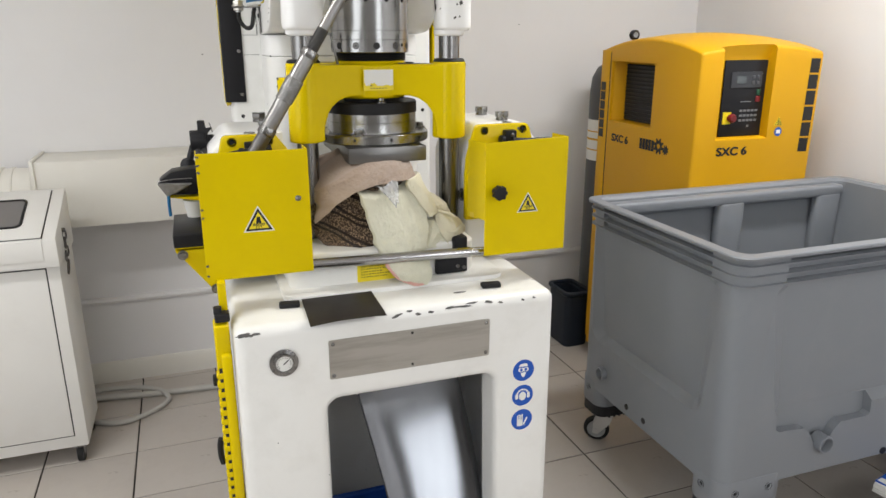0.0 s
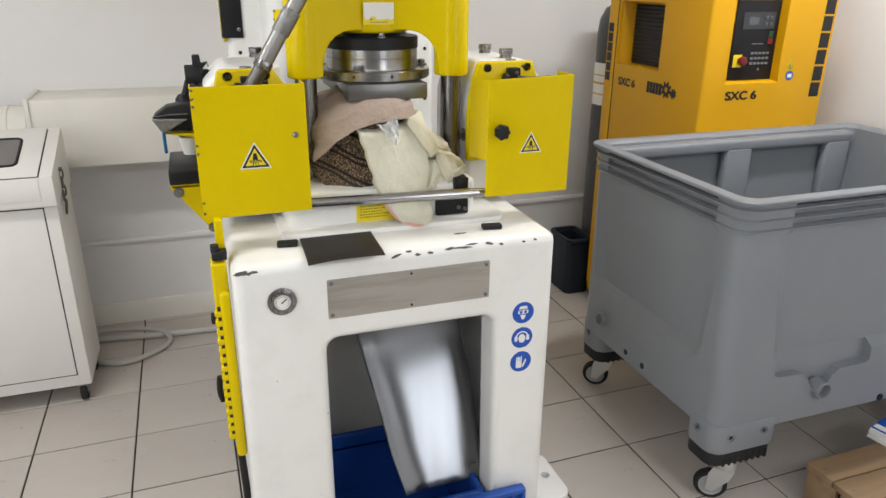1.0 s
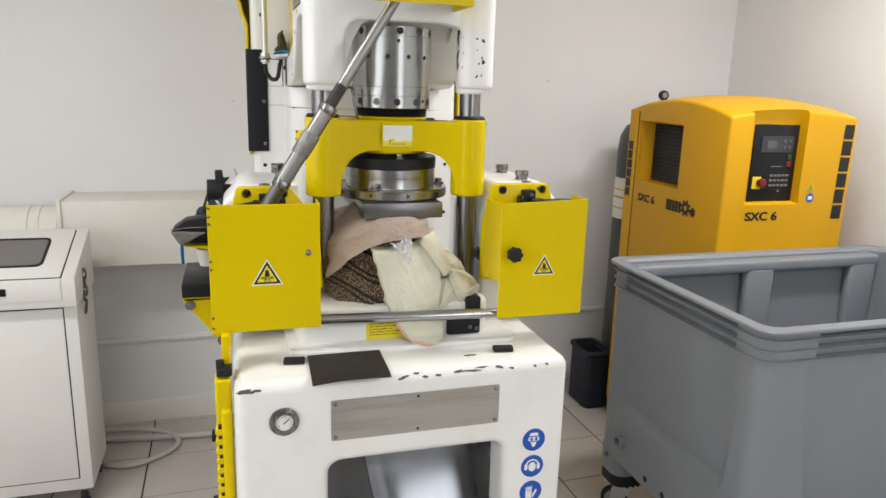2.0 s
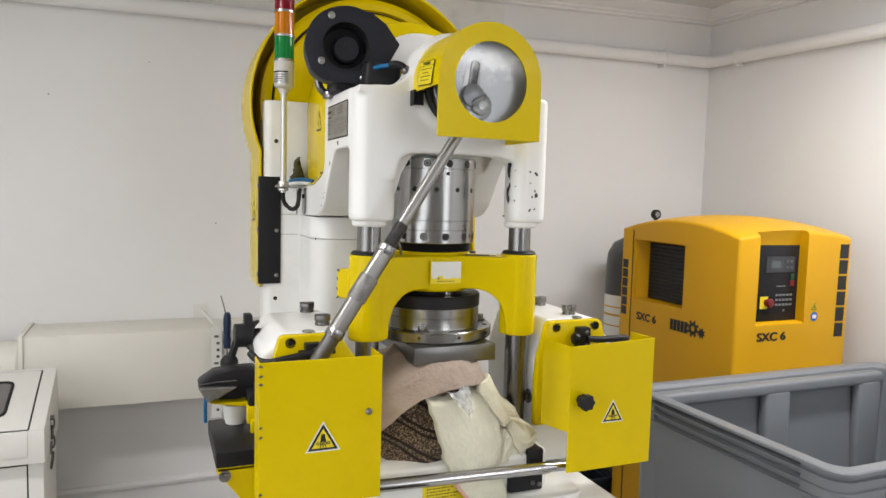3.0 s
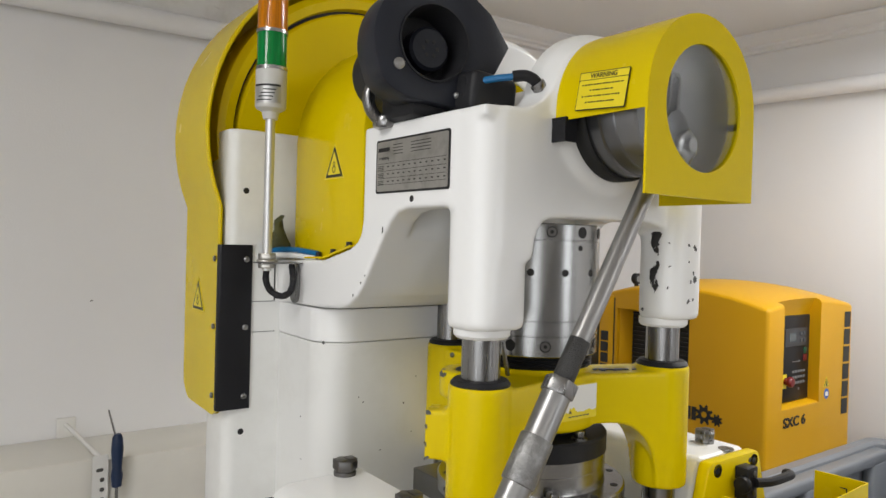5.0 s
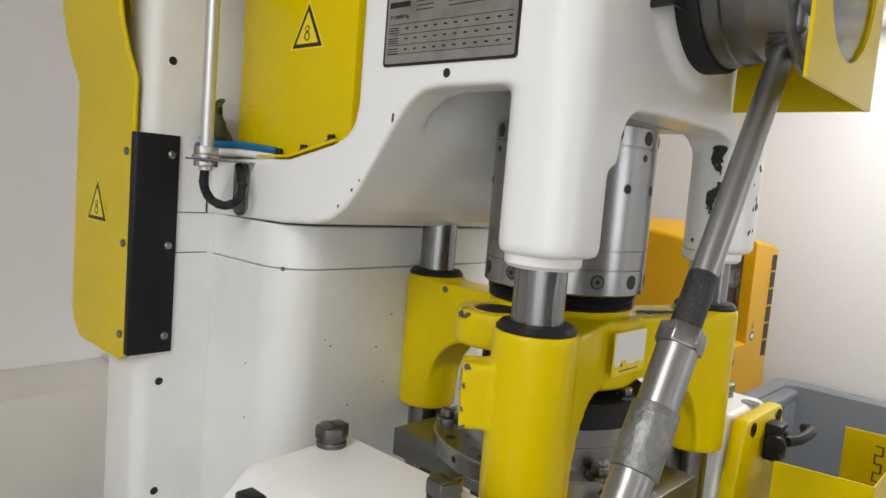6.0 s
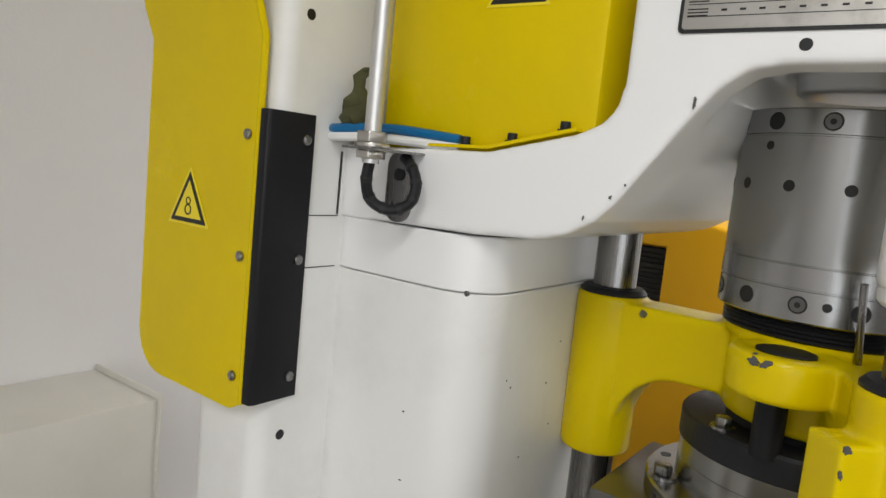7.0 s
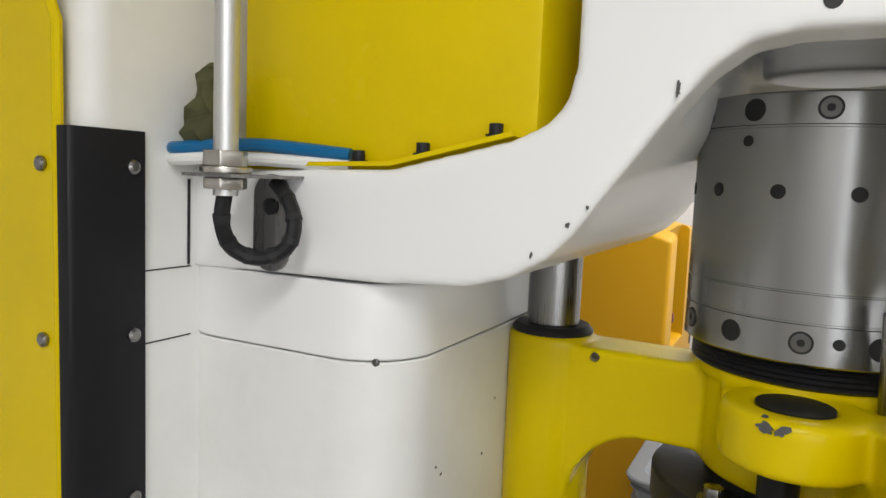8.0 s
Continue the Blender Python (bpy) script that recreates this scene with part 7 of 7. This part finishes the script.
part("handle", box(KX1 - 0.29, KX1 - 0.2, KY0 - 0.045, KY0 - 0.036, 0.84, 0.865, 0.003), BLACKMETAL, lidb)
links = []
for k in range(3):
    z = 0.868 - 0.03 * k
    pts = [(KX1 + 0.012 + (0.0 if k % 2 else 0.006) * math.sin(a), KY0 + 0.1 + (0.0085 if k % 2 else 0.003) * math.sin(a), z + 0.02 * math.cos(a)) for a in [2 * math.pi * i / 18 for i in range(18)]]
    links.append(tube(pts, 0.0032, 6, True))
part("chain", merge(*links, rod((KX1 - 0.002, KY0 + 0.1, 0.885), (KX1 + 0.018, KY0 + 0.1, 0.885), 0.0075, bev=0.001)), DARKSTEEL, cab, "short steel safety chain with a hook")
part("chain_disc", rod((KX1 + 0.008, KY0 + 0.095, 0.79), (KX1 + 0.011, KY0 + 0.095, 0.79), 0.021, seg=24), DARKSTEEL, cab)
part("snap_hook", tube([(KX1 + 0.011 + 0.003 * math.cos(a), KY0 + 0.098 + 0.012 * math.sin(a), 0.748 + 0.026 * math.cos(a)) for a in [2 * math.pi * i / 20 for i in range(20)]], 0.0035, 6, True), DARKSTEEL, cab)
for wx, wy in ((KX1 - 0.035, KY0 + 0.03), (KX1 - 0.03, KY1 - 0.035), (KX0 + 0.05, KY0 + 0.03), (KX0 + 0.05, KY1 - 0.035)):
    cst = part("castor", merge(box(wx - 0.025, wx + 0.025, wy - 0.025, wy + 0.025, 0.068, 0.076), box(wx - 0.016, wx + 0.016, wy - 0.014, wy + 0.014, 0.03, 0.07, 0.003)), STEEL, cab, "small black castor")
    part("wheel", rod((wx - 0.012, wy, 0.033), (wx + 0.012, wy, 0.033), 0.033, seg=24, bev=0.004), RUBBER, cst)

# ventilation duct along the wall
duct = thing("ventilation_duct", (0, 3.25, 0.93), "cream painted rectangular wall duct with a round flange", "duct")
part("duct_body", box(-0.615, 0.02, 3.1, YN - 0.002, 0.812, 1.078, 0.003), CREAM, duct)
part("duct_body", box(0.022, 0.445, 3.104, YN - 0.002, 0.812, 1.07, 0.003), CREAM, duct)
part("flange", merge(box(-0.626, -0.612, 3.09, YN - 0.002, 0.806, 1.086, 0.001)), CREAM, duct)
part("end_flange", merge(box(0.445, 0.451, 3.095, YN - 0.002, 0.807, 1.082, 0.001)), CREAM, duct)
part("round_spigot", lathe([(0.10, -0.622), (0.115, -0.64), (0.118, -0.70), (0.122, -0.702), (0.122, -0.712), (0.118, -0.714), (0.118, -0.74), (0.124, -0.742), (0.124, -0.755), (0.118, -0.757), (0.118, -1.9)], (0, 3.22, 0.925), "x", 40), CREAM, duct)

# perforated strap and screwdriver by the duct
strap = thing("perforated_strap", (0.03, 3.09, 0.9), "white perforated steel strap hanging from a wall bracket", "strap")
holes = []
for k in range(12):
    z = 0.765 + 0.026 * k
    holes.append(rounded(0.03 - 0.009, 0.03 + 0.009, z - 0.005, z + 0.005, 0.0045, 3) if k % 4 == 3 else ring(0.036, z, 0.0062, 12))
part("strap", prism(rounded(0.012, 0.05, 0.735, 1.09, 0.003, 2), 3.085, 3.088, "y", holes=holes), CABINET_WHITE, strap)
# dark backing added behind the strap so that its holes look shaded
part("channel_back", box(0.016, 0.046, 3.0885, 3.096, 0.74, 1.085, 0.001), DARKSTEEL, strap)
part("bracket", merge(box(-0.035, 0.015, YN - 0.008, YN - 0.001, 1.07, 1.135, 0.002), rod((-0.01, YN - 0.01, 1.115), (0.03, 3.088, 1.085), 0.006, seg=12)), CABINET_WHITE, strap)
driver = thing("screwdriver", (0.075, 3.07, 0.95), "blue-handled screwdriver stuck upright by the duct", "screwdriver")
part("handle", moved(lathe([(0, 0.0), (0.012, 0.002), (0.015, 0.03), (0.012, 0.05), (0.0155, 0.1), (0.013, 0.13), (0.008, 0.14), (0, 0.14)], (0.068, 3.07, 1.005), "z", 16), Matrix.Identity(4)), material("blue_handle", (0.01, 0.025, 0.07), 0.4), driver)
part("blade", rod((0.068, 3.07, 0.78), (0.068, 3.07, 1.006), 0.004, seg=10), STEEL, driver)
part("tail_pin", rod((0.0655, 3.07, 1.13), (0.045, 3.07, 1.21), 0.003, 0.002, seg=8), STEEL, driver)

# cables on the floor
for k, pts in enumerate([[(-0.75, 3.2, 0.014), (-0.5, 3.17, 0.014), (-0.3, 3.14, 0.014), (0.0, 3.12, 0.014), (0.3, 3.12, 0.014)], [(-0.7, 3.1, 0.012), (-0.45, 2.93, 0.012), (-0.3, 2.98, 0.012), (-0.235, 3.08, 0.012), (-0.3, 3.16, 0.03), (-0.5, 3.22, 0.03), (-0.8, 3.24, 0.014)]]):
    single("floor_cable", tube(curve(pts), 0.014 if k == 0 else 0.011, 10), HOSE, (-0.3, 3.1, 0.0), "grey cable lying on the tiles by the wall", "cable", "floor cables")

# wooden box and leaflets
WOOD = material("stained_wood", (0.215, 0.14, 0.075), 0.6, vary=0.45, scale=5, bump=0.5, bump_scale=70, stretch=(0.18, 3, 3), dirt=(0.05, 0.034, 0.022), dirt_amount=0.95, dirt_scale=4.5, random_value=0.12)
pal = thing("wooden_crate", (1.95, 1.15, 0.0), "low brown wooden box of worn stained planks on the floor", "wooden box")
rng = random.Random(8)
for k in range(4):
    a, b = 1.375 - 0.1 * k - 0.0965, 1.375 - 0.1 * k
    bm = box(1.635 + 0.006 * rng.random(), 2.4, a, b, 0.128, 0.148 + 0.003 * rng.random(), 0.003)
    bmesh.ops.subdivide_edges(bm, edges=[e for e in bm.edges if e.calc_length() > 0.3], cuts=14, use_grid_fill=True)
    for v in bm.verts:
        v.co.y += 0.0022 * noise.noise(v.co * 17)
        v.co.z += 0.0018 * noise.noise(v.co * 11)
    part("plank", bm, WOOD, pal)
    part("nail", rod((1.66, (a + b) / 2, 0.146), (1.66, (a + b) / 2, 0.1515), 0.004, seg=10), DARKSTEEL, pal)
for y0, y1 in ((0.985, 1.11), (1.13, 1.25), (1.265, 1.368)):
    part("side_board", box(1.643, 1.661, y0, y1, 0.0, 0.127, 0.003), WOOD, pal)
part("side_board", box(1.663, 2.38, 1.348, 1.366, 0.0, 0.127, 0.002), WOOD, pal)
part("side_board", box(1.663, 2.38, 0.987, 1.005, 0.0, 0.127, 0.002), WOOD, pal)
for k in range(11):
    ob = single("leaflet", moved(box(-0.1, 0.1, -0.14, 0.14, 0, 0.0036), Matrix.Translation((2.04 + 0.003 * (k % 3), 1.29, 0.1525 + 0.0042 * k)) @ Matrix.Rotation(radians(9 + 0.4 * k + 2 * (k % 2)), 4, "Z")), PAPER if k < 10 else SIGNBLUE, (2.04, 1.29, 0.15), "glossy leaflet in a small stack on the wooden box", "leaflet", "leaflets")
part("border", moved(box(-0.096, -0.07, -0.136, 0.136, 0.0007, 0.0012), Matrix.Translation((2.043, 1.29, 0.1526 + 0.0042 * 10 + 0.003)) @ Matrix.Rotation(radians(13), 4, "Z")), PAPER, ob)
# scuffs and specks on the walls
for k, (x, z, r) in enumerate([(-0.92, 1.62, 0.006), (-0.55, 1.95, 0.004), (-1.15, 1.3, 0.005), (0.05, 1.47, 0.004), (1.2, 1.85, 0.004), (-0.2, 2.1, 0.003), (1.55, 1.6, 0.004)]):
    part("wall_mark", flake(facing_front(x, YN - 0.0004, z), r, r * 0.7, 300 + k, 0.0004), CHIP, wall_north)

# ---- floor tiles, one by one ----
PX, PY = 0.3245, 0.3075
tile_me = mesh_of("tile", box(-PX / 2 + 0.003, PX / 2 - 0.003, -PY / 2 + 0.003, PY / 2 - 0.003, -0.008, 0.0, 0.0012, 1), TILE)
turn = Matrix.Rotation(radians(0.8), 4, "Z")
rng = random.Random(3)
for i in range(-6, 11):
    for j in range(-15, 6):
        p = Matrix.Translation((-0.335, 2.08, 0)) @ turn @ Vector(((i + 0.5) * PX, (j + 0.5) * PY, 0))
        here = Matrix.Translation((p.x, p.y, -0.0008 * rng.random())) @ turn
        if not (XW - PX / 2 < p.x < XE + PX / 2 and YS - PY / 2 < p.y < YN + PY / 2):
            continue
        whole = XW + PX / 2 < p.x < XE - PX / 2 and YS + PY / 2 < p.y < YN - PY / 2
        ob = new("tile", tile_me if whole else tile_me.copy())
        ob.parent = floor
        ob.matrix_local = here
        if not whole:
            back = here.inverted()
            for v in ob.data.vertices:
                q = here @ v.co
                v.co = back @ Vector((min(max(q.x, XW + 0.001), XE - 0.001), min(max(q.y, YS + 0.001), YN - 0.001), q.z))
